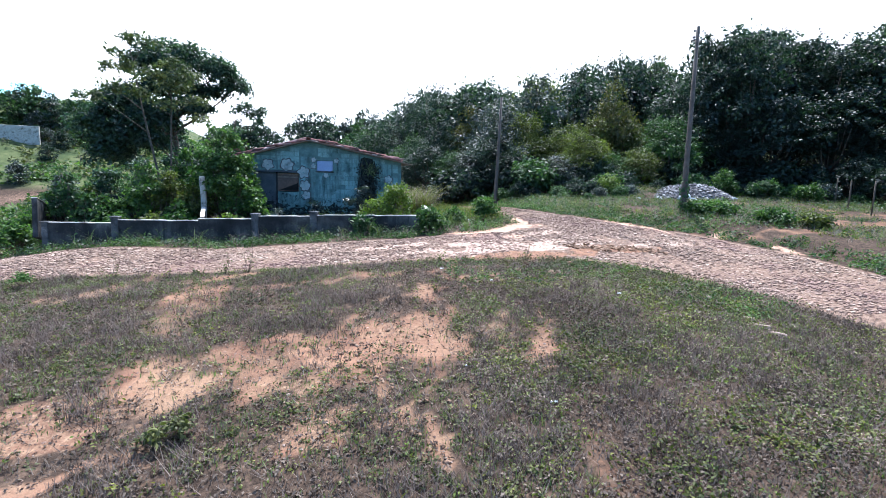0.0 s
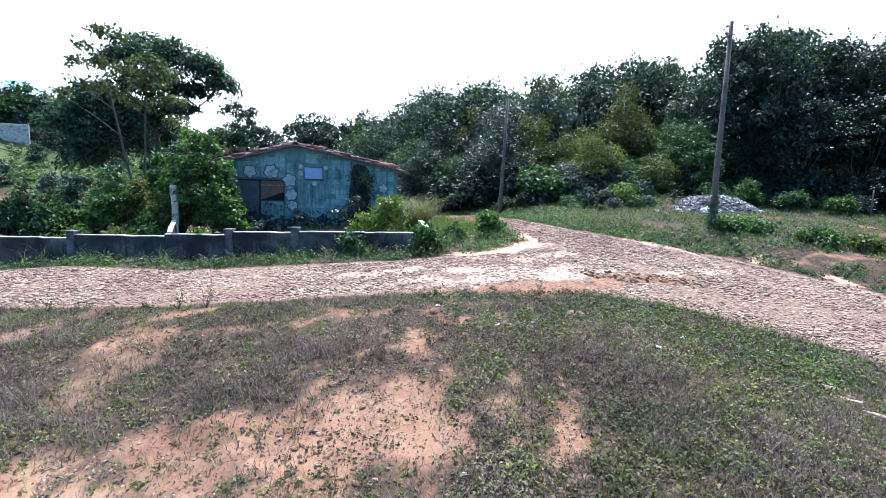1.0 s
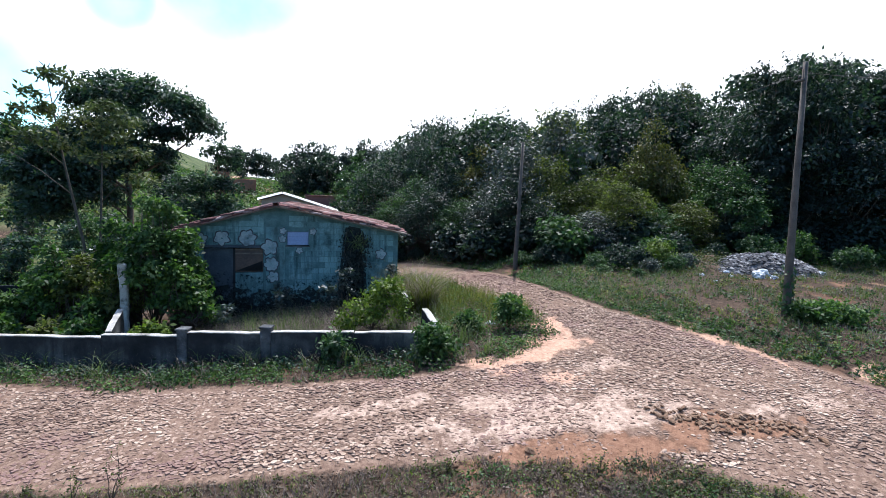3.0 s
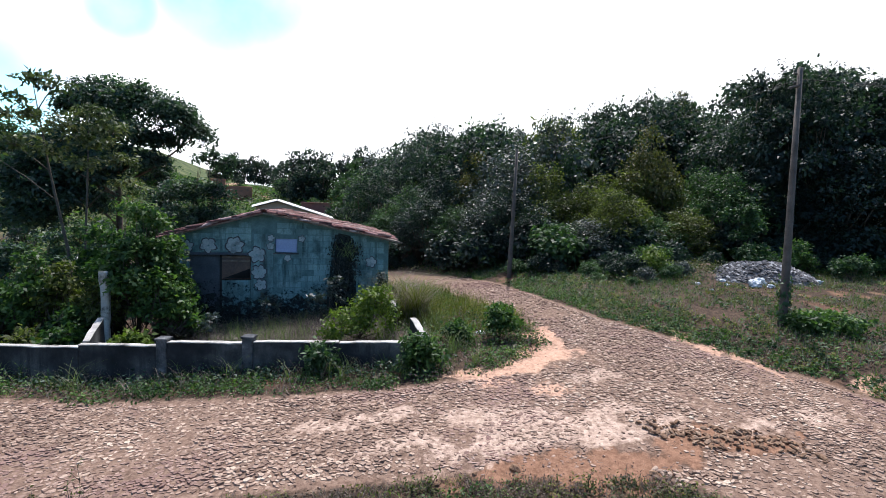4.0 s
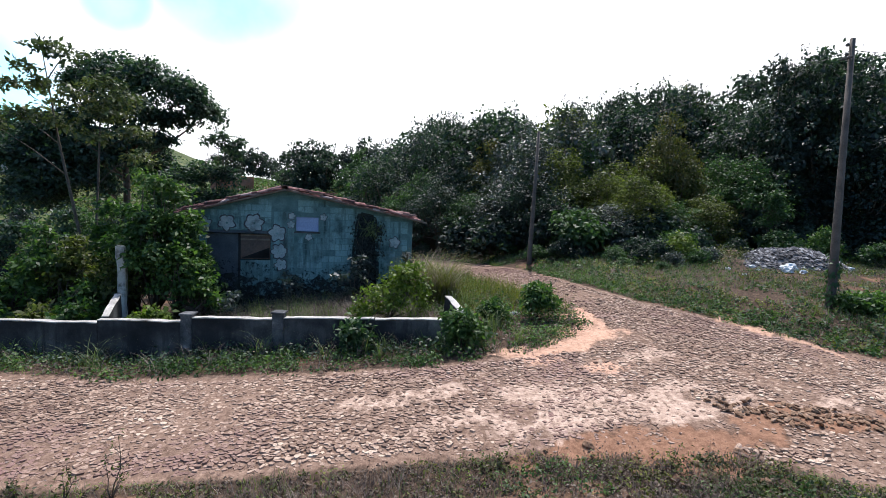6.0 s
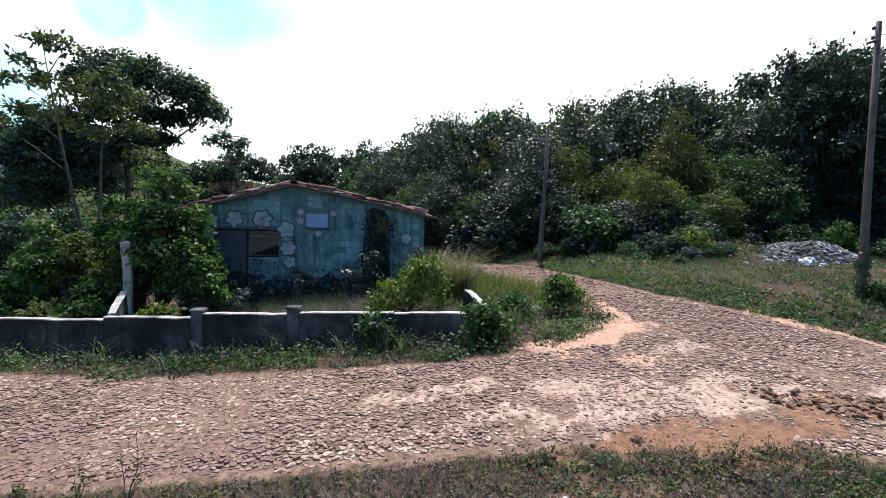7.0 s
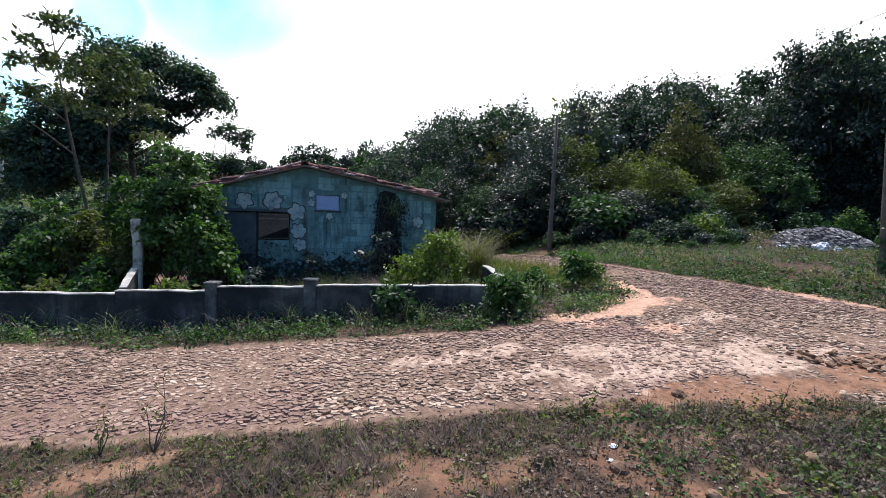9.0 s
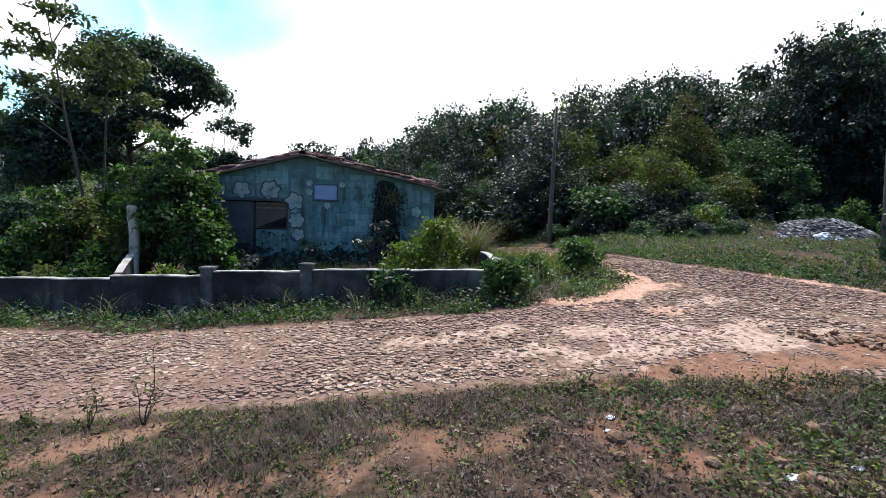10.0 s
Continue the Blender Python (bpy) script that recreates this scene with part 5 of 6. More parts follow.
# lower shrubs between the forest and the grass strip
for x, y, s, k in ((12.9, 24.6, .42, 2), (13.6, 23.3, .5, 0), (14.3, 22.5, .55, 2), (15.0, 21.6, .42, 1), (15.6, 22.9, .7, 2), (14.9, 23.6, .75, 2), (16.3, 21.7, .5, 0), (13.3, 22.3, .3, 0), (16.9, 23.4, .8, 2), (12.3, 25.9, .4, 0), (17.3, 22.2, .45, 1), (14.1, 21.1, .28, 0), (11.9, 27.2, .5, 2)):
    copy_thing(UNDER[k], pose(x, y, float(height(x, y)) - .06, 0, 0, 97 * x) @ Matrix.Diagonal((s, s, s, 1)))

# far trees on the skyline and the slopes before it
FAR_TREE = []
for k, (mat_, label) in enumerate(((LEAF_FOREST, "dark dense tree on the distant slope"), (LEAF_MID, "green tree on the distant slope"), (LEAF_GREY, "pale greyish tree on the distant slope"))):
    lobes = tree_lobes(600 + k, 8, 3.4, .3, 13, .8) + [(1.8 * math.cos(q), 1.8 * math.sin(q), 1.5, 1.6, 1.6, 1.3) for q in (0, 1.3, 2.5, 3.8, 5.1)]
    FAR_TREE.append(plant("distant_tree", crown_leaves(610 + k, lobes + knobbly(lobes, k, 2, .5), 2000, .5, .32, .5, 13, .45), mat_, limbs(620 + k, lobes, 2.2, .16, fine=False), BARK, (0, 0, -60), label, "tree", "trees on the distant slope"))
# (x, y, size, width, kind)
rows = [(1.0, 75, .84, .9, 0), (3.2, 74, .88, .95, 0), (5.2, 76, .8, .85, 0), (2.2, 71.5, .66, .9, 0), (4.6, 71, .7, .9, 0), (7.6, 73, .74, .6, 2), (9.4, 70, .9, .7, 0), (11.5, 71, .8, .8, 2), (8.0, 66, .72, .8, 1), (10.4, 65, .8, .9, 2), (12.6, 67, .9, .9, 0), (13.6, 62, .8, .9, 1), (6.4, 64, .5, .9, 1), (9.6, 58, .62, .9, 0), (11.6, 57, .7, .9, 0), (10.6, 52, .55, .8, 2), (12.4, 53, .75, .9, 0)]
rows += [(-15.5, 120, .5, 1, 0), (-13.6, 119, .66, 1, 1), (-11.4, 117, .8, .9, 0), (-9.6, 118, .66, 1, 0), (-7.6, 117, .78, .9, 0), (-5.8, 118, .72, .9, 0), (-3.9, 117, .62, 1, 0), (-2.2, 117, .42, 1, 0), (-.6, 112, .5, 1, 1), (-1.2, 100, .35, 1.2, 1), (-2.4, 104, .3, 1.3, 1), (-.3, 90, .36, 1, 1), (-8.4, 98, .34, .8, 0)]
rows += [(6.2, 46, .33, 1, 1), (7.9, 52, .42, 1, 1), (7.4, 49, .4, 1, 1), (5.4, 58, .34, 1, 1), (3.4, 63, .3, 1, 1), (8.6, 47, .42, 1, 0), (-5.5, 47, .36, 1, 2), (-3.7, 46, .36, .9, 2), (-6.4, 49, .4, 1, 0), (-2.8, 45, .36, .9, 0), (-7.6, 52, .4, 1, 1), (-9.3, 54, .5, 1, 0), (-10.5, 60, .5, 1, 0), (-8.4, 64, .4, 1, 1), (-1.6, 62, .25, 1.2, 1), (-12.5, 66, .6, 1, 0)]
for k in range(24):
    rows.append((-60 + k * 1.9 + rf.uniform(-1, 1), 66 + k * .8 + rf.uniform(-3, 3), rf.uniform(.5, .75), 1, k % 2))
for k in range(24):
    rows.append((rf.uniform(-46, -12), rf.uniform(44, 84), rf.uniform(.25, .45), 1, k % 3))
for k, (x, y, size, wide, kind) in enumerate(rows):
    m = pose(x, y, float(height(x, y)) - .5, 0, 0, rf.uniform(0, 360)) @ Matrix.Diagonal((size * wide, size * wide, size, 1))
    if k not in (0, 8, 5):
        copy_thing(FAR_TREE[kind], m)
for t, (x, y, size, wide, kind) in zip(FAR_TREE, (rows[0], rows[8], rows[5])):
    t.matrix_world = pose(x, y, float(height(x, y)) - .3) @ Matrix.Diagonal((size * wide, size * wide, size, 1))

# ---- grasses and weeds: stuff ----
def blades(name, P, h, per, width, spread, lean, mat_, seed, label):
    """Tufts of tapering blades at P; h: height of each tuft."""
    r = np.random.RandomState(seed)
    n = len(P) * per
    base = np.repeat(P, per, 0) + np.concatenate([r.normal(0, spread, (n, 2)), np.zeros((n, 1))], 1)
    a = r.rand(n) * math.tau
    H = np.repeat(h, per) * r.uniform(.45, 1.1, n)
    d = np.stack([np.cos(a), np.sin(a), np.zeros(n)], -1)
    s = np.stack([-np.sin(a), np.cos(a), np.zeros(n)], -1) * (width * r.uniform(.6, 1.3, n))[:, None]
    ln = (lean * r.uniform(.2, 1.4, n) * H)[:, None]
    up = np.array([0, 0, 1.0])
    V = np.empty((n, 3, 3))
    V[:, 0] = base - s * .55 - up * .02
    V[:, 1] = base + s * .55 - up * .02
    V[:, 2] = base + d * ln + up * (H * .98)[:, None]
    ob = quads_object(name, V.reshape(-1, 3), n, 3, mat_)
    return tagged(ob, label, "grass", kind="stuff")


def herbs(name, P, size, per, leaf, mat_, seed, label):
    """Low leafy weeds: little domes of small leaves at P."""
    r = np.random.RandomState(seed)
    n = len(P) * per
    S = np.repeat(size, per)
    d = unit(r.normal(size=(n, 3)))
    d[:, 2] = np.abs(d[:, 2])
    C = np.repeat(P, per, 0) + d * (S * r.rand(n) ** .5)[:, None] * np.array([1, 1, .9])
    N = unit(d * .5 + np.array([0, 0, .6]) + r.normal(size=(n, 3)) * .5)
    T = unit(d + r.normal(size=(n, 3)) * .6)
    s = leaf * r.uniform(.6, 1.4, n)
    ob = quads_object(name, leaf_quads(C, N, T, s, s * .55), n, 4, mat_)
    return tagged(ob, label, "weeds", kind="stuff")


def scatter(seed, n, x0, x1, y0, y1, weight):
    r = np.random.RandomState(seed)
    x, y = r.uniform(x0, x1, n), r.uniform(y0, y1, n)
    ok = r.rand(n) < weight(x, y)
    x, y = x[ok], y[ok]
    return np.stack([x, y, height(x, y)], -1)


def field(x, y):
    """The open slope on the camera's side of the road."""
    return cover(x, y) * (polyline(x, y, NEAR_EDGE) > 0.02 - .25 * (vnoise(x, y, 2, 2, 4) - .5))


def verge(x, y):
    """Strip between road and low wall, and round to the house's side."""
    d = polyline(x, y, FAR_EDGE)
    w = polyline(x, y, [(p[0], p[1]) for p in PILLARS] + [(4.85, 17), (4.6, 21), (5.3, 23), (5, 31)])
    return (d < -.05 + .5 * (vnoise(x, y, 1.3, 2, 6) - .5)) & (w > .08) & (x > -14)


def yard(x, y):
    w = polyline(x, y, [(p[0], p[1]) for p in PILLARS] + [(4.8, 17), (4.5, 22.3)])
    return (w < -.1) & (y < 22.55) & (x > -9)


def right_bank(x, y):
    d = -polyline(x, y, RIGHT_EDGE)
    bare = patches(x, y, BARE)
    f = -polyline(x, y, FOREST)
    return (d > .02 + .5 * (vnoise(x, y, 1.3, 2, 7) - .5)) * (f < 3) * (1 - .97 * bare) * step((vnoise(x, y, .5, 3, 8) - .28) / .18)


green = lambda x, y: step((vnoise(x, y, .35, 3, 2) - .38) / .2 + .55 * step((y - 8) / 1.5) * step((2.4 - x) / 1.5) + .5 * step((x - 2.5) / 3) * step((10 - y) / 6))
tuft = lambda x, y, k, lo=.52: step((vnoise(x, y, 1.3, 3, k) - lo) / .12)
rr = np.random.RandomState(21)
FIELD = (-8.5, 12, 1.6, 15.5)
P = scatter(1, 40000, *FIELD, lambda x, y: field(x, y) * (.12 + .6 * green(x, y)))
blades("field_grass", P, rr.uniform(.03, .12, len(P)), 5, .012, .06, .7, GRASS_GREEN, 31, "short patchy green grass on the slope")
P = scatter(2, 22000, *FIELD, lambda x, y: field(x, y) * (.95 - .4 * green(x, y)))
blades("withered_weeds", P, rr.uniform(.03, .14, len(P)), 5, .011, .07, 1.5, GRASS_PURPLE, 32, "withered grey-brown weeds on the slope")
P = scatter(3, 11000, *FIELD, lambda x, y: field(x, y) * .8)
blades("dry_grass", P, rr.uniform(.03, .13, len(P)), 6, .009, .05, .9, GRASS_DRY, 33, "straw-coloured dry grass on the slope")
P = scatter(4, 19000, *FIELD, lambda x, y: field(x, y) * (.08 + .8 * green(x, y) * (.25 + .75 * tuft(x, y, 30, .44))))
herbs("field_weeds", P, rr.uniform(.04, .16, len(P)) * (.7 + .5 * step((P[:, 0] - 2) / 2)), 13, .046, FIELD_LEAF, 34, "small leafy green weeds on the slope")
P = scatter(18, 24000, *FIELD, lambda x, y: field(x, y) * (.8 - .35 * green(x, y)))
herbs("grey_weeds", P, rr.uniform(.04, .15, len(P)) * (.7 + .5 * step((P[:, 0] - 2) / 2)), 11, .042, FIELD_GREY, 48, "small withered grey weeds on the slope")
P = scatter(24, 26000, *FIELD, lambda x, y: field(x, y) * tuft(x, y, 15, .49))
blades("upright_weeds", P, rr.uniform(.06, .26, len(P)), 9, .010, .07, 1.2, GRASS_PURPLE, 55, "taller greyish-purple dead weeds in clumps on the slope")
P = scatter(25, 14000, *FIELD, lambda x, y: field(x, y) * tuft(x, y, 16, .54) * (.3 + .7 * step((x - 1.5) / 3)))
herbs("dark_field_weeds", P, rr.uniform(.08, .27, len(P)), 14, .05, FIELD_OLIVE, 56, "darker olive weeds in clumps on the slope")
P = scatter(40, 7000, 2.5, 12, 1.6, 12, lambda x, y: field(x, y) * tuft(x, y, 31, .47))
herbs("dead_weed_clumps", P, rr.uniform(.08, .26, len(P)), 13, .042, FIELD_GREY, 71, "dead brownish weeds in tall clumps on the slope")
P = scatter(26, 10000, *FIELD, lambda x, y: field(x, y) * tuft(x, y, 17, .48) * (.25 + .75 * step((x - 1.5) / 3)))
herbs("yellow_field_weeds", P, rr.uniform(.06, .23, len(P)), 11, .05, FIELD_YELLOW, 57, "yellow-green leafy weeds in clumps on the slope")
P = scatter(22, 2200, 3.6, 10.5, 6.6, 11.8, lambda x, y: (polyline(x, y, NEAR_EDGE) > .05) * step((vnoise(x, y, .9, 3, 14) - .35) / .2) * step((2.6 - polyline(x, y, NEAR_EDGE)) / 1.5))
herbs("lush_weeds", P, rr.uniform(.06, .17, len(P)), 14, .055, LEAF_YARD, 53, "lush green weeds at the road bend")
P = scatter(5, 2600, *FIELD, lambda x, y: field(x, y) * (.1 + .6 * step((x - 2.5) / 2) * tuft(x, y, 32, .5)))
herbs("bright_weeds", P, rr.uniform(.05, .16, len(P)), 11, .045, LEAF_BRIGHT, 35, "bright green leafy weeds on the slope")

P = scatter(31, 15000, -22, 20, -12, 1.7, lambda x, y: np.full(np.shape(x), .8))
blades("back_grass", P, rr.uniform(.06, .2, len(P)), 4, .02, .12, .8, GRASS_GREEN, 62, "rough green grass on the open ground")
P = scatter(32, 9000, -22, 20, -12, 1.7, lambda x, y: np.full(np.shape(x), .8))
blades("back_dry_grass", P, rr.uniform(.06, .2, len(P)), 4, .02, .12, .9, GRASS_PURPLE, 63, "withered grass on the open ground")
P = scatter(30, 21000, *FIELD, lambda x, y: (polyline(x, y, NEAR_EDGE) > .1) * (.2 + .7 * patches(x, y, BARE)))
herbs("dead_leaf_litter", P, rr.uniform(.012, .05, len(P)), 4, .036, FIELD_GREY, 61, "dead leaves and bits of twig on the bare earth")
P = scatter(6, 26000, -14, 9.5, 15, 32, lambda x, y: verge(x, y) * (.25 + .75 * tuft(x, y, 24, .46)))
herbs("verge_weeds", P, rr.uniform(.06, .32, len(P)) * (.5 + 1.7 * vnoise(P[:, 0], P[:, 1], 1.1, 2, 18)), 13, .07, LEAF_YARD, 36, "low leafy weeds along the wall")
P = scatter(21, 7000, -14, 9.5, 15, 32, lambda x, y: verge(x, y) * .8)
herbs("verge_pale_weeds", P, rr.uniform(.08, .30, len(P)), 9, .07, FIELD_GREY, 52, "withered grey weeds along the wall")
by_wall = lambda x, y: verge(x, y) * step((.75 - np.abs(polyline(x, y, [(p[0], p[1]) for p in PILLARS]))) / .3)
P = scatter(37, 6500, -10, 6, 15, 22, lambda x, y: by_wall(x, y) * (.35 + .65 * tuft(x, y, 28, .45)))
herbs("wall_foot_weeds", P, rr.uniform(.14, .42, len(P)), 14, .085, LEAF_DARK, 68, "dark rank weeds at the foot of the wall")
P = scatter(38, 2600, -10, 6, 15, 22, by_wall)
blades("wall_foot_straw", P, rr.uniform(.15, .5, len(P)), 6, .011, .08, 1.1, GRASS_PURPLE, 69, "grey dead stalks at the foot of the wall")
P = scatter(7, 9000, -14, 9.5, 15, 32, lambda x, y: verge(x, y) * (.25 + .75 * tuft(x, y, 23, .5)))
blades("verge_grass", P, rr.uniform(.08, .24, len(P)), 7, .013, .06, .6, GRASS_GREEN, 37, "green grass along the wall")
P = scatter(8, 3500, -14, 9.5, 15, 32, lambda x, y: verge(x, y) * .7)
blades("verge_dry_grass", P, rr.uniform(.1, .3, len(P)), 7, .012, .06, .7, GRASS_DRY, 38, "dry grass along the wall")
P = scatter(9, 1500, 5, 9, 18, 31, lambda x, y: verge(x, y) * .8)
blades("tall_grass", P, rr.uniform(.25, .6, len(P)), 12, .014, .09, .7, FIELD_YELLOW, 39, "tall yellow-green grass beside the house")
P = scatter(10, 6500, -3, 5, 17, 22.6, lambda x, y: yard(x, y) * .95)
blades("yard_dry_grass", P, rr.uniform(.12, .42, len(P)), 8, .010, .08, 1.7, GRASS_PURPLE, 40, "matted dead grey grass in the yard")
P = scatter(41, 5200, -3, 5, 17, 22.6, lambda x, y: yard(x, y) * .8)
blades("yard_straw", P[::2], rr.uniform(.2, .55, len(P[::2])), 6, .009, .09, 1.9, GRASS_DRY, 72, "pale grey dead stalks in the yard")
P = scatter(11, 3600, -9, 5, 17, 22.6, lambda x, y: yard(x, y) * (.25 + .5 * (x < -1)))
herbs("yard_weeds", P, rr.uniform(.08, .25, len(P)), 12, .08, LEAF_OLIVE, 41, "leafy weeds in the yard")
P = scatter(12, 330, -2, 4.6, 17.6, 21.5, lambda x, y: yard(x, y) * step((vnoise(x, y, .6, 2, 5) - .5) / .1))
blades("yard_tall_grass", P, rr.uniform(.4, .85, len(P)), 10, .014, .07, .45, GRASS_GREEN, 42, "tall yellow-green grass in the yard")
P = scatter(13, 19000, 9, 34, 2, 36, lambda x, y: right_bank(x, y) * (.3 + .7 * step((2.6 + polyline(x, y, RIGHT_EDGE)) / 1.5) + .5 * (np.hypot(x - 15.5, y - 15) < 3)))
herbs("bank_weeds", P, rr.uniform(.07, .2, len(P)), 9, .09, LEAF_MID, 43, "low leafy weeds on the bank")
P = scatter(14, 16000, 9, 34, 2, 36, lambda x, y: right_bank(x, y) * .8)
blades("bank_grass", P, rr.uniform(.1, .32, len(P)), 6, .016, .07, .6, GRASS_GREEN, 44, "green grass on the bank")
P = scatter(15, 17000, 9, 34, 2, 36, lambda x, y: right_bank(x, y) * .8)
blades("bank_dry_grass", P, rr.uniform(.08, .3, len(P)), 6, .014, .07, .7, GRASS_DRY, 45, "dry grass on the bank")
near_forest = lambda x, y: (np.abs(-polyline(x, y, FOREST) + 1.6) < 1.6) * (road_depth(x, y) < -.8)
P = scatter(33, 5200, 6, 34, 10, 44, lambda x, y: near_forest(x, y) * (.35 + .65 * tuft(x, y, 25, .45)))
herbs("forest_edge_weeds", P, .15 + .65 * rr.rand(len(P)) ** 2, 18, .12, LEAF_MID, 64, "tall leafy weeds along the forest foot")
P = scatter(34, 3600, 6, 34, 10, 44, lambda x, y: near_forest(x, y) * (.35 + .65 * tuft(x, y, 26, .45)))
herbs("forest_edge_olive_weeds", P, .15 + .6 * rr.rand(len(P)) ** 2, 16, .11, LEAF_OLIVE, 65, "olive weeds along the forest foot")
P = scatter(35, 12000, 9, 18, 7, 32, lambda x, y: right_bank(x, y) * step((1.9 + polyline(x, y, RIGHT_EDGE)) / 1.2))
herbs("road_edge_weeds", P, rr.uniform(.07, .2, len(P)), 10, .075, LEAF_YARD, 66, "lush low green weeds at the road edge")
P = scatter(39, 11000, 9, 34, 7, 36, lambda x, y: right_bank(x, y) * (.3 + .7 * tuft(x, y, 29, .5)))
herbs("grey_bank_weeds", P, rr.uniform(.05, .16, len(P)), 9, .065, FIELD_GREY, 70, "withered grey weeds on the bank")
P = scatter(36, 15000, 9, 32, 7, 34, lambda x, y: right_bank(x, y) * tuft(x, y, 27, .45) * .8)
herbs("yellow_bank_weeds", P, rr.uniform(.06, .2, len(P)), 9, .07, FIELD_YELLOW, 67, "yellow-green low weeds on the bank")
# a few arching long blades before the wall
def arching(name, P, h, per, width, mat_, seed, label):
    r = np.random.RandomState(seed)
    n = len(P) * per
    base = np.repeat(P, per, 0) + np.concatenate([r.normal(0, .04, (n, 2)), np.zeros((n, 1))], 1)
    a, H = r.rand(n) * math.tau, np.repeat(h, per) * r.uniform(.5, 1.1, n)
    d = np.stack([np.cos(a), np.sin(a), np.zeros(n)], -1)
    s = np.stack([-np.sin(a), np.cos(a), np.zeros(n)], -1) * width * .5
    out = []
    for k in range(4):
        u0, u1 = k / 4, (k + 1) / 4
        ends = []
        for u in (u0, u1):
            c = base + d * (H * .75 * u * u)[:, None] + np.stack([0 * a, 0 * a, H * (1.25 * u - .45 * u * u)], -1)
            ends.append((c - s * (1 - .85 * u), c + s * (1 - .85 * u)))
        out.append(np.stack([ends[0][0], ends[0][1], ends[1][1], ends[1][0]], 1))
    V = np.concatenate(out, 0)
    ob = quads_object(name, V.reshape(-1, 3), len(V), 4, mat_)
    return tagged(ob, label, "grass", kind="stuff")


P = scatter(16, 1300, -9, 6, 15.2, 20, lambda x, y: verge(x, y) * tuft(x, y, 22, .5) * step((-polyline(x, y, FAR_EDGE) - .25) / .3))
arching("long_grass", P, rr.uniform(.3, .85, len(P)), 7, .016, GRASS_GREEN, 46, "long arching grass blades before the wall")
P = scatter(23, 260, -9, 6, 15.2, 20, lambda x, y: verge(x, y) * step((-polyline(x, y, FAR_EDGE) - .25) / .3))
arching("pale_long_grass", P, rr.uniform(.3, .6, len(P)), 6, .012, GRASS_DRY, 54, "pale arching grass blades before the wall")
P = scatter(29, 110, 4.7, 5.7, 19.8, 22.6, lambda x, y: np.full(np.shape(x), .9))
arching("tall_reed_grass", P, rr.uniform(.9, 1.7, len(P)), 9, .022, GRASS_DRY, 59, "tall pale reed grass at the house corner")
arching("green_reed_grass", P, rr.uniform(.7, 1.9, len(P)), 15, .024, FIELD_YELLOW, 60, "tall yellow-green reed grass at the house corner")
# rank weeds against the house front; near-black leaves paint in the shade at its foot
P = scatter(20, 1500, -1.9, 4.6, 21.5, 22.5, lambda x, y: np.full(np.shape(x), .8))
herbs("rank_weeds", P, rr.uniform(.15, .5, len(P)) * (.6 + .9 * vnoise(P[:, 0], P[:, 1], 1.2, 2, 20)), 14, .09, LEAF_SHADED, 51, "rank weeds against the house front, shade in their leaf colour")
# grass over the far valley slopes
P = scatter(17, 7000, -60, 8, 31, 100, lambda x, y: 0.9 * (vnoise(x, y, .15, 3, 6) > .36) * (np.abs(polyline(x, y, LANE)) > 2.6) * ((x < -9) | (y > 41)))
herbs("valley_scrub", P, rr.uniform(.3, 1.0, len(P)), 13, .38, LEAF_YARD, 47, "green scrub on the valley slopes")
P = scatter(27, 4000, -60, 8, 31, 100, lambda x, y: 0.9 * (vnoise(x, y, .15, 3, 7) > .45) * (np.abs(polyline(x, y, LANE)) > 2.6) * ((x < -9) | (y > 41)))
herbs("pale_valley_scrub", P, rr.uniform(.3, .8, len(P)), 13, .32, FIELD_LEAF, 58, "pale green scrub on the valley slopes")

# ---- bare twiggy shrub by the road, and sprigs ----
def twig_shrub(at, h, seed, label):
    r = random.Random(seed)
    root = empty("dry_twig_shrub", at)
    bm = bmesh.new()
    tips = []
    for k in range(4):
        a, l = r.uniform(-.9, .9) + (math.pi if k == 3 else 0), h * (1.1 if k == 0 else r.uniform(.4, .75))
        p = Vector((0, 0, -.03))
        path = [tuple(p)]
        d = Vector((math.cos(a) * .5, math.sin(a) * .5, 1)).normalized()
        for s in range(4):
            d = (d + Vector((r.uniform(-.3, .3), r.uniform(-.3, .3), .1))).normalized()
            p = p + d * l / 4
            path.append(tuple(p))
            if s > 0:
                e = p + Vector((r.uniform(-1, 1), r.uniform(-1, 1), r.uniform(.2, 1))) * l * .2
                tube([tuple(p), tuple(p.lerp(e, .5)), tuple(e)], [.004, .003, .0015], 4, bm)
                tips.append(e)
        tube(path, [.010, .008, .006, .004, .002], 5, bm)
        tips.append(p)
    part("twig", bm, BARK, root)
    q = np.repeat(np.array([tuple(t) for t in tips]), 3, 0)
    rs = np.random.RandomState(seed)
    quads_object("leaves", leaf_quads(q + rs.normal(0, .02, q.shape), unit(rs.normal(size=q.shape) + [0, 0, .6]), rs.normal(size=q.shape), rs.uniform(.03, .07, len(q)), rs.uniform(.015, .035, len(q))), len(q), 4, LEAF_OLIVE, root)
    return tagged(root, label, "shrub", "twiggy shrubs beside the road")


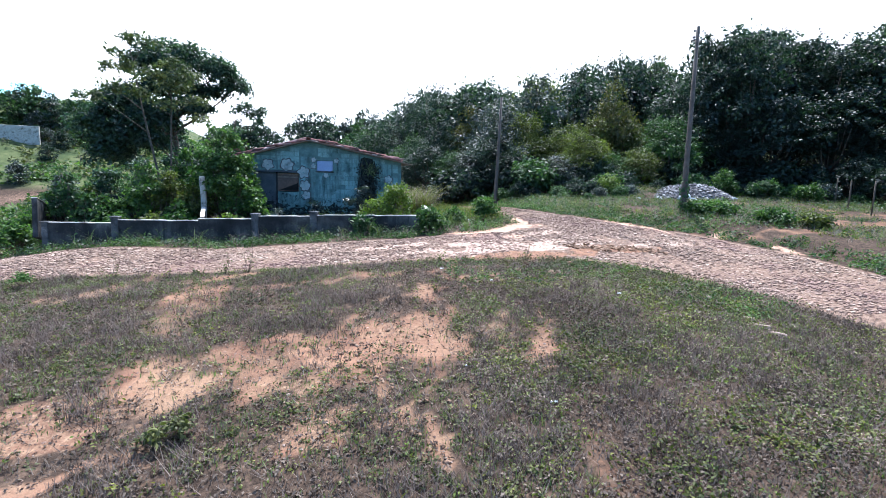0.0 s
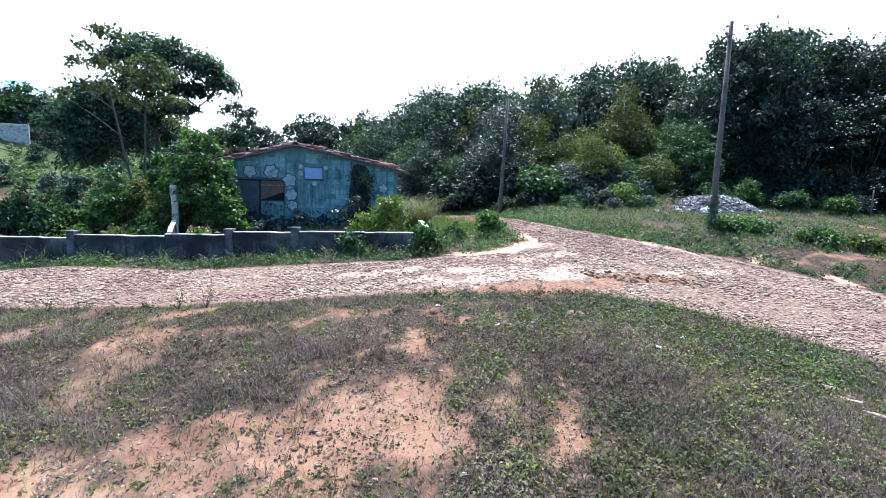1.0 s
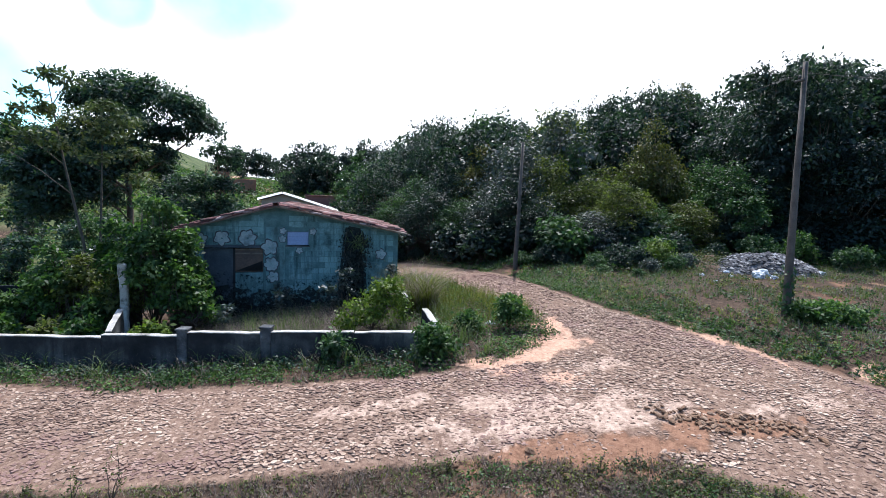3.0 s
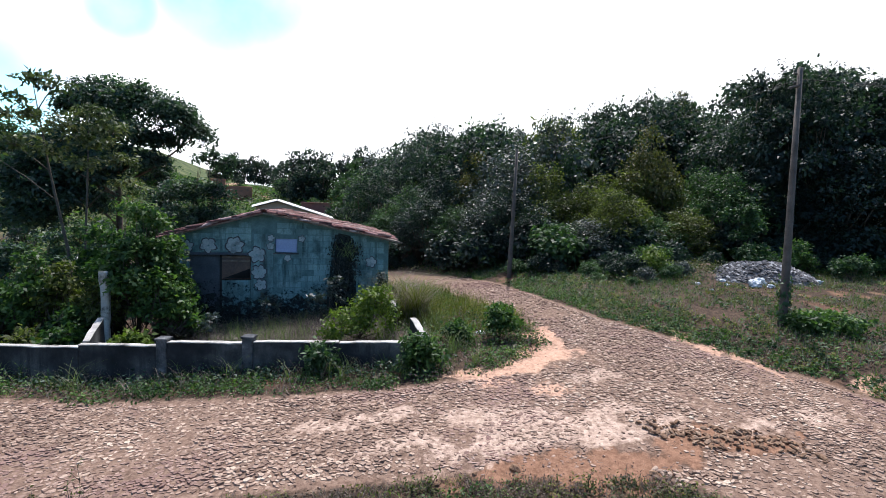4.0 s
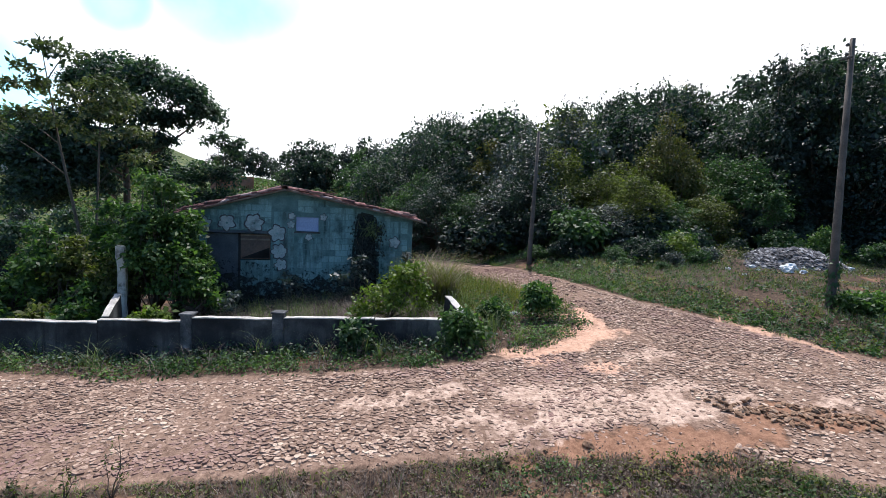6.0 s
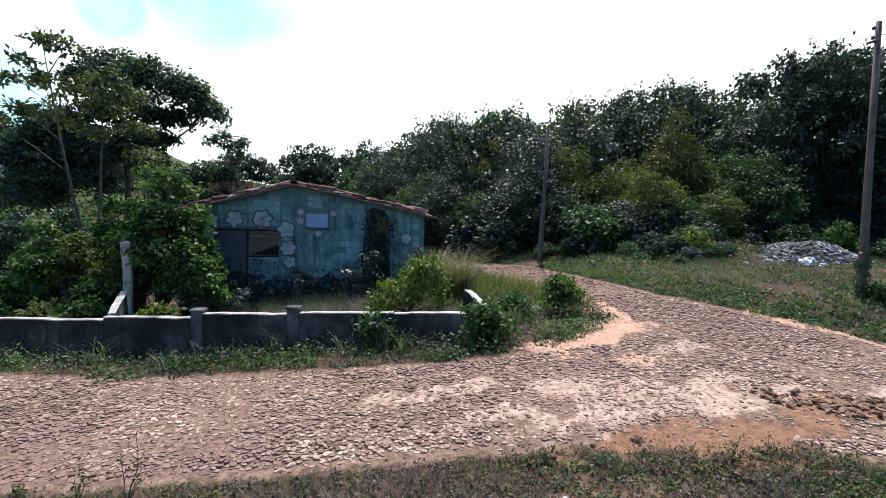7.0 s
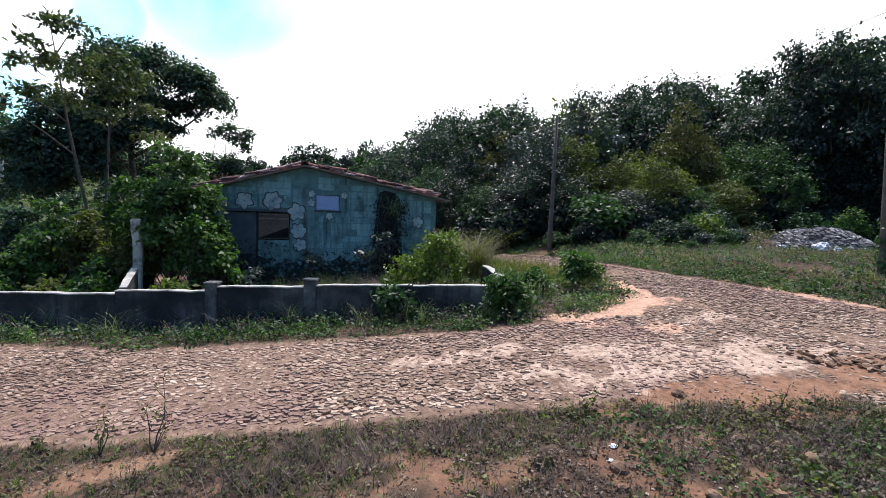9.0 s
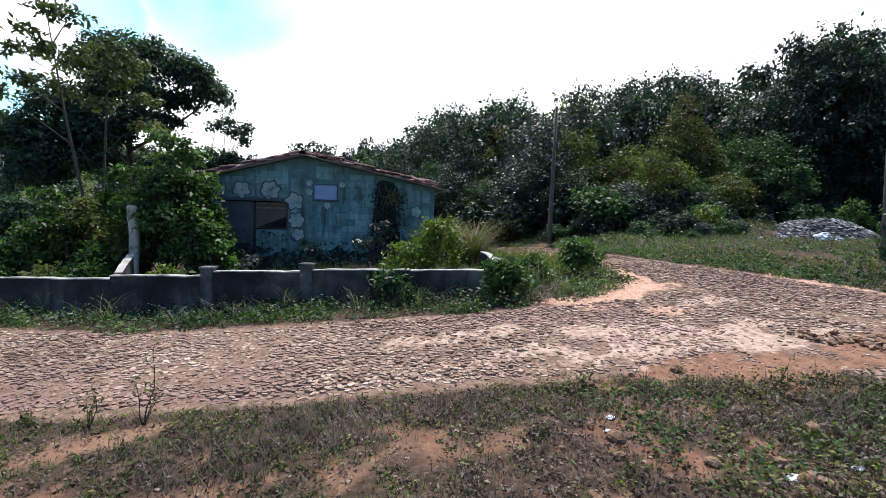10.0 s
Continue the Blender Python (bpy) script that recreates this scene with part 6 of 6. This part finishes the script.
for k, (x, y, h) in enumerate(((-.95, 12.75, .8), (-1.5, 12.9, .45), (3.75, 11.9, .3), (5.9, 11.2, .35), (-4.3, 13.9, .55), (3.0, 9.5, .3))):
    twig_shrub(at_ground(x, y), h, 700 + k, "thin half-bare twiggy shrub on the road edge")
for k, (x, y, h, s) in enumerate(((-1.1, 5.75, .30, .14), (-6.3, 14.2, .35, .3), (-1.35, 5.6, .24, .10))):
    lobes = tree_lobes(800 + k, h, s, .04, 5, .8)
    plant("weed", crown_leaves(820 + k, lobes, 160 + int(500 * s), .07, .034, .07, 8, .9), LEAF_YARD if k % 2 else FIELD_LEAF, limbs(k + 90, lobes, .05, .008), BARK, at_ground(x, y), "small leafy green weed on the earth", "weed", "weeds on the slope")

# ---- loose rocks, rubble, litter ----
def stone_mesh(seed, flat=0.7):
    bm = bmesh.new()
    bmesh.ops.create_icosphere(bm, subdivisions=2, radius=1)
    r = random.Random(seed)
    o = Vector((r.uniform(-9, 9), r.uniform(-9, 9), r.uniform(-9, 9)))
    for v in bm.verts:
        k = 1 + .45 * noise.noise(v.co * 1.1 + o) + .12 * noise.noise(v.co * 3.5 + o)
        v.co = Vector((v.co.x * k, v.co.y * k * .8, v.co.z * k * flat))
        v.co.z = max(v.co.z, -.35)
    me = bpy.data.meshes.new("rock")
    bm.to_mesh(me)
    bm.free()
    me.materials.append(ROCK)
    return me


STONES = [stone_mesh(k) for k in range(5)]
SLABS = [stone_mesh(k + 20, .4) for k in range(4)]
for me in SLABS:
    me.materials[0] = COBBLE_ONE
LOOSE = [stone_mesh(k + 40, .45) for k in range(4)]
rk = random.Random(31)
ROCKS = [(5.12, 11.93, .09), (5.30, 10.38, .11), (5.22, 10.68, .09), (4.5, 9.82, .10), (4.62, 9.72, .08), (3.45, 10.85, .09), (3.3, 10.6, .07), (6.1, 9.9, .12), (6.0, 10.05, .10), (3.9, 11.95, .05), (4.5, 12.0, .05), (6.3, 11.2, .07), (1.7, 7.9, .05), (1.8, 16.6, .10), (3.5, 10.2, .06), (5.8, 10.9, .06)]
for k in range(26):
    ROCKS.append((rk.uniform(3.2, 7.2), rk.uniform(9.4, 11.3), rk.uniform(.03, .085)))
for k in range(80):
    u = rk.random()
    ROCKS.append((.9 + 1.1 * u + rk.gauss(0, .3), 7.6 - 3.0 * u + rk.gauss(0, .3), rk.uniform(.018, .045)))
for x, y, s in ROCKS:
    ob = new("rock", STONES[rk.randrange(5)])
    ob.matrix_world = pose(x, y, float(height(x, y)) + .2 * s, rk.uniform(-15, 15), rk.uniform(-15, 15), rk.uniform(0, 360)) @ Matrix.Diagonal((s, s, s, 1))
    tagged(ob, "loose brown stone lying on the earth", "rock", "loose stones near the road")
for k in range(230):
    u, v = rk.uniform(-1.15, 1.15), rk.gauss(0, .2)
    x, y, s = 8.95 + u, 11.75 - .42 * u + v + .12 * math.sin(5 * u), rk.uniform(.018, .05)
    ob = new("rock", LOOSE[rk.randrange(4)])
    ob.matrix_world = pose(x, y, float(height(x, y)) + .012 + (.3 + .5 * rk.random()) * s, rk.uniform(-35, 35), rk.uniform(-35, 35), rk.uniform(0, 360)) @ Matrix.Diagonal((s * 1.4, s, s, 1))
    tagged(ob, "flat ochre paving stone broken loose from the road", "rock", "broken paving stones")
for k in range(26):
    x, y, s = rk.gauss(7.35, .12), rk.gauss(11.15, .14), rk.uniform(.025, .055)
    ob = new("rock", SLABS[rk.randrange(4)])
    ob.matrix_world = pose(x, y, float(height(x, y)) + .4 * s, rk.uniform(-25, 25), rk.uniform(-25, 25), rk.uniform(0, 360)) @ Matrix.Diagonal((s * 1.3, s, s, 1))
    tagged(ob, "grey paving stone lying loose at the road edge", "rock", "broken paving stones")
# row of half-buried edging stones at the field's corner
for k in range(6):
    u = k / 5
    x, y = 8.52 - .24 * u + rk.uniform(-.05, .05), 7.85 - 1.75 * u
    ob = part("kerb_stone", roughen(box(.07, .3 * rk.uniform(.5, 1.1), .14, (0, 0, -.10), .015), .02, 1, k), GRIT, None)
    ob.matrix_world = pose(x, y, float(height(x, y)), rk.uniform(-8, 8), rk.uniform(-8, 8), 8 + rk.uniform(-12, 12))
    tagged(ob, "worn edging stone half buried in weeds", "kerb stone", "edging stones")

# grit and flakes of stone over road and bare earth
r = np.random.RandomState(91)
P = scatter(28, 34000, -9, 15, 3.2, 20, lambda x, y: np.maximum((road_depth(x, y) > 0) * (.25 + .75 * step((vnoise(x, y, .7, 3, 19) - .45) / .2)), .8 * patches(x, y, BARE) * (polyline(x, y, NEAR_EDGE) > 0)))
n = len(P)
P[:, 2] += .006 + .01 * (road_depth(P[:, 0], P[:, 1]) > 0)
ico = [(0, 0, .7), (.9, 0, .1), (.1, .9, -.1), (-.9, .1, .15), (0, -.9, -.1)]
fan = [(0, 1, 2), (0, 2, 3), (0, 3, 4), (0, 4, 1)]
V = np.array(ico)[None] * r.uniform(.5, 1.5, (n, 5, 1)) * (.007 + .022 * r.rand(n) ** 2)[:, None, None] * np.array([1, 1, .6]) + P[:, None, :]
F = (np.array(fan)[None] + (np.arange(n) * 5)[:, None, None]).reshape(-1, 3)
grit = mesh_object("loose_grit", V.reshape(-1, 3).tolist(), F.tolist(), GRIT)
tagged(grit, "small loose chips of brown stone on road and earth", "grit", kind="stuff")

# heap of rubble with rubbish bags
heap = empty("rubble_heap", at_ground(20.2, 21.1))
tagged(heap, "grey heap of broken masonry and rubbish", "rubble")
r = np.random.RandomState(77)
bm = bmesh.new()
bmesh.ops.create_grid(bm, x_segments=22, y_segments=14, size=1)
for v in bm.verts:
    x, y = v.co.x * 2.7, v.co.y * 1.5
    d = math.hypot(v.co.x, v.co.y)
    v.co = Vector((x, y, max(0, 1 - d * d) * .8 * (.65 + .9 * float(vnoise(x, y, .9, 2, 40))) - .12))
part("mound", bm, RUBBLE, heap)
n = 2800
u, a = np.sqrt(r.rand(n)), r.rand(n) * math.tau
x, y = 2.6 * u * np.cos(a), 1.45 * u * np.sin(a)
cz = np.maximum(0, 1 - u * u) * .86 * (.65 + .9 * vnoise(x, y, .9, 2, 40)) - .05
ico = [(0, 0, 1), (.9, 0, .1), (.1, .9, -.1), (-.9, .1, .15), (0, -.9, -.1), (0, 0, -1)]
tri8 = [(0, 1, 2), (0, 2, 3), (0, 3, 4), (0, 4, 1), (5, 2, 1), (5, 3, 2), (5, 4, 3), (5, 1, 4)]
V = np.array(ico)[None] * r.uniform(.6, 1.4, (n, 6, 1)) * (.025 + .13 * r.rand(n) ** 2.4)[:, None, None] * np.array([1, 1, .6]) + np.stack([x, y, cz], -1)[:, None, :]
F = (np.array(tri8)[None] + (np.arange(n) * 6)[:, None, None]).reshape(-1, 3)
chunks = mesh_object("broken_masonry", V.reshape(-1, 3).tolist(), F.tolist(), RUBBLE, heap)
tagged(chunks, kind="stuff")
heap.rotation_euler.z = radians(-18)
heap.scale = (.9, .9, .8)


def crumpled(name, at, s, seed, mat_, label, category):
    bm = bmesh.new()
    bmesh.ops.create_icosphere(bm, subdivisions=3, radius=1)
    for v in bm.verts:
        k = 1 + .5 * noise.noise(v.co * 1.6 + Vector((seed, 0, 0))) + .2 * noise.noise(v.co * 5 + Vector((seed, 3, 0)))
        v.co = Vector((v.co.x * k * s[0], v.co.y * k * s[1], max(v.co.z * k, -.3) * s[2]))
    ob = part(name, bm, mat_, None)
    ob.location = at
    return tagged(ob, label, category)


for k, (x, y, s) in enumerate(((19.0, 20.1, .34), (19.65, 20.35, .22), (18.5, 19.75, .24), (16.6, 20.6, .12), (16.2, 19.5, .1), (22.0, 20.0, .22), (20.6, 20.2, .12), (18.95, 19.5, .15), (18.1, 20.9, .13), (17.6, 20.2, .1), (21.4, 20.4, .16))):
    crumpled("rubbish_bag", at_ground(x, y, s * .2), (s, s * .7, s * .6), k * 3.3, PLASTIC, "crumpled whitish plastic rubbish bag by the rubble", "bag")
for k, (x, y, s) in enumerate(((3.63, 11.2, .045), (3.45, 11.0, .035), (6.7, 8.4, .06), (4.45, 9.9, .07), (5.1, 9.85, .05), (3.4, 5.2, .05), (2.6, 6.4, .03), (7.4, 8.6, .06), (6.9, 18.2, .14), (1.78, 16.62, .09), (28.5, 16.5, .3), (30.2, 17.0, .35))):
    crumpled("litter", at_ground(x, y, .01), (s, s * .8, s * .35), k * 2.1 + 40, PLASTIC, "scrap of white litter on the ground", "litter")
mound = bmesh.new()
bmesh.ops.create_grid(mound, x_segments=18, y_segments=18, size=1)
for v in mound.verts:
    d = v.co.length
    v.co = Vector((v.co.x * 2.1, v.co.y * 1.6, max(0, 1 - d * d) * .55 * (.8 + .9 * noise.noise(v.co * 2.6)) - .15))
mo = part("earth_mound", mound, surface("reddish_earth", [(0.12, 0.085, 0.06), (0.22, 0.15, 0.105)], 1.5, 20, .35, .95, .5), None)
mo.location = at_ground(18.6, 22.6)
tagged(mo, "mound of reddish earth beside the rubble", "mound")

P = scatter(19, 900, 16.6, 20.4, 21.2, 24.2, lambda x, y: np.clip(1.2 - np.hypot((x - 18.6) / 2.1, (y - 22.6) / 1.6), 0, 1))
P[:, 2] += np.maximum(0, 1 - ((P[:, 0] - 18.6) / 2.1) ** 2 - ((P[:, 1] - 22.6) / 1.6) ** 2) * .36
blades("mound_grass", P[::4], rr.uniform(.1, .34, len(P[::4])), 6, .014, .09, .7, GRASS_DRY, 49, "dry grass over the earth mound")
herbs("mound_weeds", P[::2], rr.uniform(.08, .4, len(P[::2])), 9, .09, FIELD_OLIVE, 50, "olive scrub over the earth mound")

# fence posts on the right
for x, y, h in ((30.2, 21.7, 1.45), (27.6, 18.9, 1.4), (25.2, 16.6, 1.4), (24.6, 15.2, 1.5), (33.0, 24.0, 1.4)):
    p = part("fence_post", tube([(0, 0, -.3), (.01, 0, h * .5), (.03, .02, h)], [.036, .034, .03], 7), BARK, None)
    p.location = at_ground(x, y)
    tagged(p, "rough dark wooden fence post", "post", "fence posts")

# ---- distant buildings ----
def small_house(name, at, left, right, sy, ridge, pitch, wall_mat, rot, label):
    """A gabled house whose ridge stands over x = 0; left and right: how far its walls are from the ridge."""
    root = empty(name, at, rot)
    bm = bmesh.new()
    pts = [(left, 0), (right, 0), (right, ridge - pitch * right), (0, ridge), (left, ridge + pitch * left)]
    a = [bm.verts.new((x, -sy / 2, z - .3 * (z == 0))) for x, z in pts]
    b = [bm.verts.new((x, sy / 2, z - .3 * (z == 0))) for x, z in pts]
    bm.faces.new(a)
    bm.faces.new(b[::-1])
    for k in range(5):
        bm.faces.new((a[(k + 1) % 5], a[k], b[k], b[(k + 1) % 5]))
    bmesh.ops.recalc_face_normals(bm, faces=bm.faces[:])
    part("wall", bm, wall_mat, root)
    for s, half in ((-1, -left), (1, right)):
        L = math.hypot(half, half * pitch) + .3
        m = Matrix.Translation((0, 0, ridge + .06)) @ Matrix.Rotation(s * math.atan(pitch), 4, "Y")
        bm = box(L, sy + .5, .09, (s * L / 2, 0, 0), .01)
        bmesh.ops.transform(bm, matrix=m, verts=bm.verts[:])
        part("roof", bm, TILE_MANY, root)
        bm = box(L, .5, .2, (s * L / 2, -sy / 2 - .3, 0))
        for v in bm.verts:
            if v.co.y < -sy / 2 - .3 and v.co.z > .1:
                v.co.z = .03
        bmesh.ops.transform(bm, matrix=m, verts=bm.verts[:])
        part("fascia", bm, WHITE_WALL, root)
    for x in (left / 2, right / 2):
        part("window", box(.9, .06, .9, (x, -sy / 2 - .01, ridge * .3), .01), DARK, root)
    return tagged(root, label, "house")


nz = float(height(0.5, 53))
small_house("neighbour_house", (0.02, 53.5, nz - .2), -1.69, 4.43, 8, 4.09 - nz + .2, .30, PLASTER_WARM, 0, "plastered house with a pale-edged tile roof behind the trees")
shed = empty("shed", (3.5, 60, float(height(3.5, 60))))
part("wall", roughen(box(3.1, 3, 4.1 - shed.location.z, (0, 0, 0), .03), .02, 2), SHED_WALL, shed)
part("roof", box(3.3, 3.3, .1, (0, 0, 4.1 - shed.location.z), .02), TILE_MANY, shed)
tagged(shed, "low reddish-brown shed behind the plastered house", "shed")
bw = empty("brick_wall", (-7.0, 76, float(height(-7.0, 76))))
bz = bw.location.z
part("panel", roughen(box(1.9, .2, 6.95 - bz + .6, (-1.6, 0, -.6), .02), .02, 2), BRICKWORK, bw)
part("panel", roughen(box(3.4, .2, 6.12 - bz + .6, (.95, .25, -.6), .02), .02, 2), BRICKWORK, bw)
tagged(bw, "raw red brick wall on the far slope", "wall")
ww = empty("white_wall", (-31.2, 71.5, float(height(-31.2, 71.5)) + .1))
part("panel", roughen(box(4.2, .25, 2.2, (0, 0, -.4), .02), .02, 2), POST_WHITE, ww)
tagged(ww, "greyish weathered wall on the hillside", "wall")
small_house("neighbour_house", (-9.8, 40, float(height(-9.8, 40)) - .2), -1.4, 1.4, 6, 3.0, .57, WHITE_WALL, 8, "whitewashed house with red tiles half hidden by trees")
thin = utility_pole((-17.5, 36, float(height(-17.5, 36))), 4.2, (0, 0), False)
tagged(thin, "thin dark pole by the lane", "utility pole")

# ---- painted blocks of the house front ----
BLOCKS = []
for k in range(4):
    bm = box(.385, .016, .188, (0, 0, 0), .005)
    for v in bm.verts:
        v.co += .004 * noise.noise_vector(v.co * 6 + Vector((k * 5, 0, 0)))
    me = bpy.data.meshes.new("block")
    bm.to_mesh(me)
    bm.free()
    me.materials.append(PAINT_BLOCK)
    BLOCKS.append(me)
rb = random.Random(8)


def block_fits(lo, hi, z0):
    if lo < W_LEFT or hi > W_RIGHT or z0 + .2 > min(roof_z(lo), roof_z(hi)):
        return False
    return not any(lo < o[1] + .02 and hi > o[0] - .02 and z0 < o[3] + .06 and z0 + .2 > o[2] - .05 for o in (DOOR, WINDOW)) and not (lo < .28 and hi > -.32)


for row in range(20):
    z0 = FLOOR_Z + row * .2
    for col in range(-11, 12):
        x = col * .4 + (.2 if row % 2 else 0)
        pieces = [(x, 1.0)] if block_fits(x - .2, x + .2, z0) else [(x + s * .1, .49) for s in (-1, 1) if block_fits(x + s * .1 - .1, x + s * .1 + .1, z0)]
        for bx, wide in pieces:
            if rb.random() < .06:
                continue
            ob = new("block", BLOCKS[rb.randrange(4)])
            ob.parent = front
            ob.matrix_basis = pose(bx, -.009 + rb.uniform(-.004, .003), z0 + .006, rb.uniform(-.4, .4), rb.uniform(-.3, .3), 0) @ Matrix.Diagonal((wide, 1, 1, 1))

# ---- cobbles of the road ----
def cobble_shape(r, a, b):
    """Irregular flat stone that nearly fills a cell a by b: rim below, bevelled top."""
    ring = []
    for cx, cy in ((-1, -1), (1, -1), (1, 1), (-1, 1)):
        qx, qy = r.uniform(.62, 1.2), r.uniform(.62, 1.2)
        if r.random() < .55:
            first, second = ((cx * qx, cy * qy * .45), (cx * qx * .5, cy * qy)) if cx * cy > 0 else ((cx * qx * .5, cy * qy), (cx * qx, cy * qy * .45))
            ring += [first, second]
        else:
            ring.append((cx * qx * .88, cy * qy * .88))
    ring = [(x * a * .5, y * b * .5) for x, y in ring]
    n = len(ring)
    tilt = (r.uniform(-.11, .11), r.uniform(-.12, .09))
    V = [(x, y, -.03) for x, y in ring] + [(x * .88, y * .88, .006 + tilt[0] * x + tilt[1] * y) for x, y in ring]
    F = [(k, (k + 1) % n, n + (k + 1) % n, n + k) for k in range(n)]
    F.append(tuple(range(n, 2 * n)))
    return V, F


rc = random.Random(17)
SHAPES = [cobble_shape(rc, .102 * rc.uniform(.6, 1.3), .078 * rc.uniform(.6, 1.25)) for _ in range(24)]
SHAPE_MESH = []
for V, F in SHAPES[:12]:
    me = bpy.data.meshes.new("cobble")
    me.from_pydata(V, [], F)
    me.materials.append(COBBLE_ONE)
    SHAPE_MESH.append(me)
ARR = [(np.array(V), F) for V, F in SHAPES]
ix, iy = np.meshgrid(np.arange(-10.5, 15.5, .082), np.arange(6.5, 30, .064))
ix = ix + (np.arange(ix.shape[0]) % 2)[:, None] * .041
rs = np.random.RandomState(55)
ix, iy = ix + rs.uniform(-.030, .030, ix.shape), iy + rs.uniform(-.024, .024, iy.shape)
dep = road_depth(ix, iy)
sink = .010 * patches(ix, iy, SANDY) + .009 * patches(ix, iy, PALE) + .026 * patches(ix, iy, DIRT) + .03 * patches(ix, iy, BEND) + .012 * step((vnoise(ix, iy, .8, 3, 12) - .46) / .22) + .03 * step((.35 - dep) / .35)
ok = (dep > .02) & (sink < .03) & ((iy < 18.5) | (rs.rand(*ix.shape) < .62))
cz = height(ix, iy) + .013 - sink + rs.normal(0, .007, ix.shape)
cv, cf, singles, base = [], [], 0, 0
for x, y, z in zip(ix[ok], iy[ok], cz[ok]):
    k, turn = rc.randrange(24), rc.gauss(0, .8)
    if 2.2 < x < 3.7 and 12.5 < y < 13.8 and singles < 290:
        ob = new("cobble", SHAPE_MESH[k % 12])
        ob.parent = road
        ob.matrix_basis = pose(x, y, z, 0, 0, math.degrees(turn))
        singles += 1
        continue
    V, F = ARR[k]
    c, s = math.cos(turn), math.sin(turn)
    cv.append(np.stack([V[:, 0] * c - V[:, 1] * s + x, V[:, 0] * s + V[:, 1] * c + y, V[:, 2] + z], -1))
    cf.extend(tuple(base + q for q in f) for f in F)
    base += len(V)
paving = mesh_object("cobbles", np.concatenate(cv).tolist(), cf, COBBLE, road)
tagged(paving, kind="stuff")
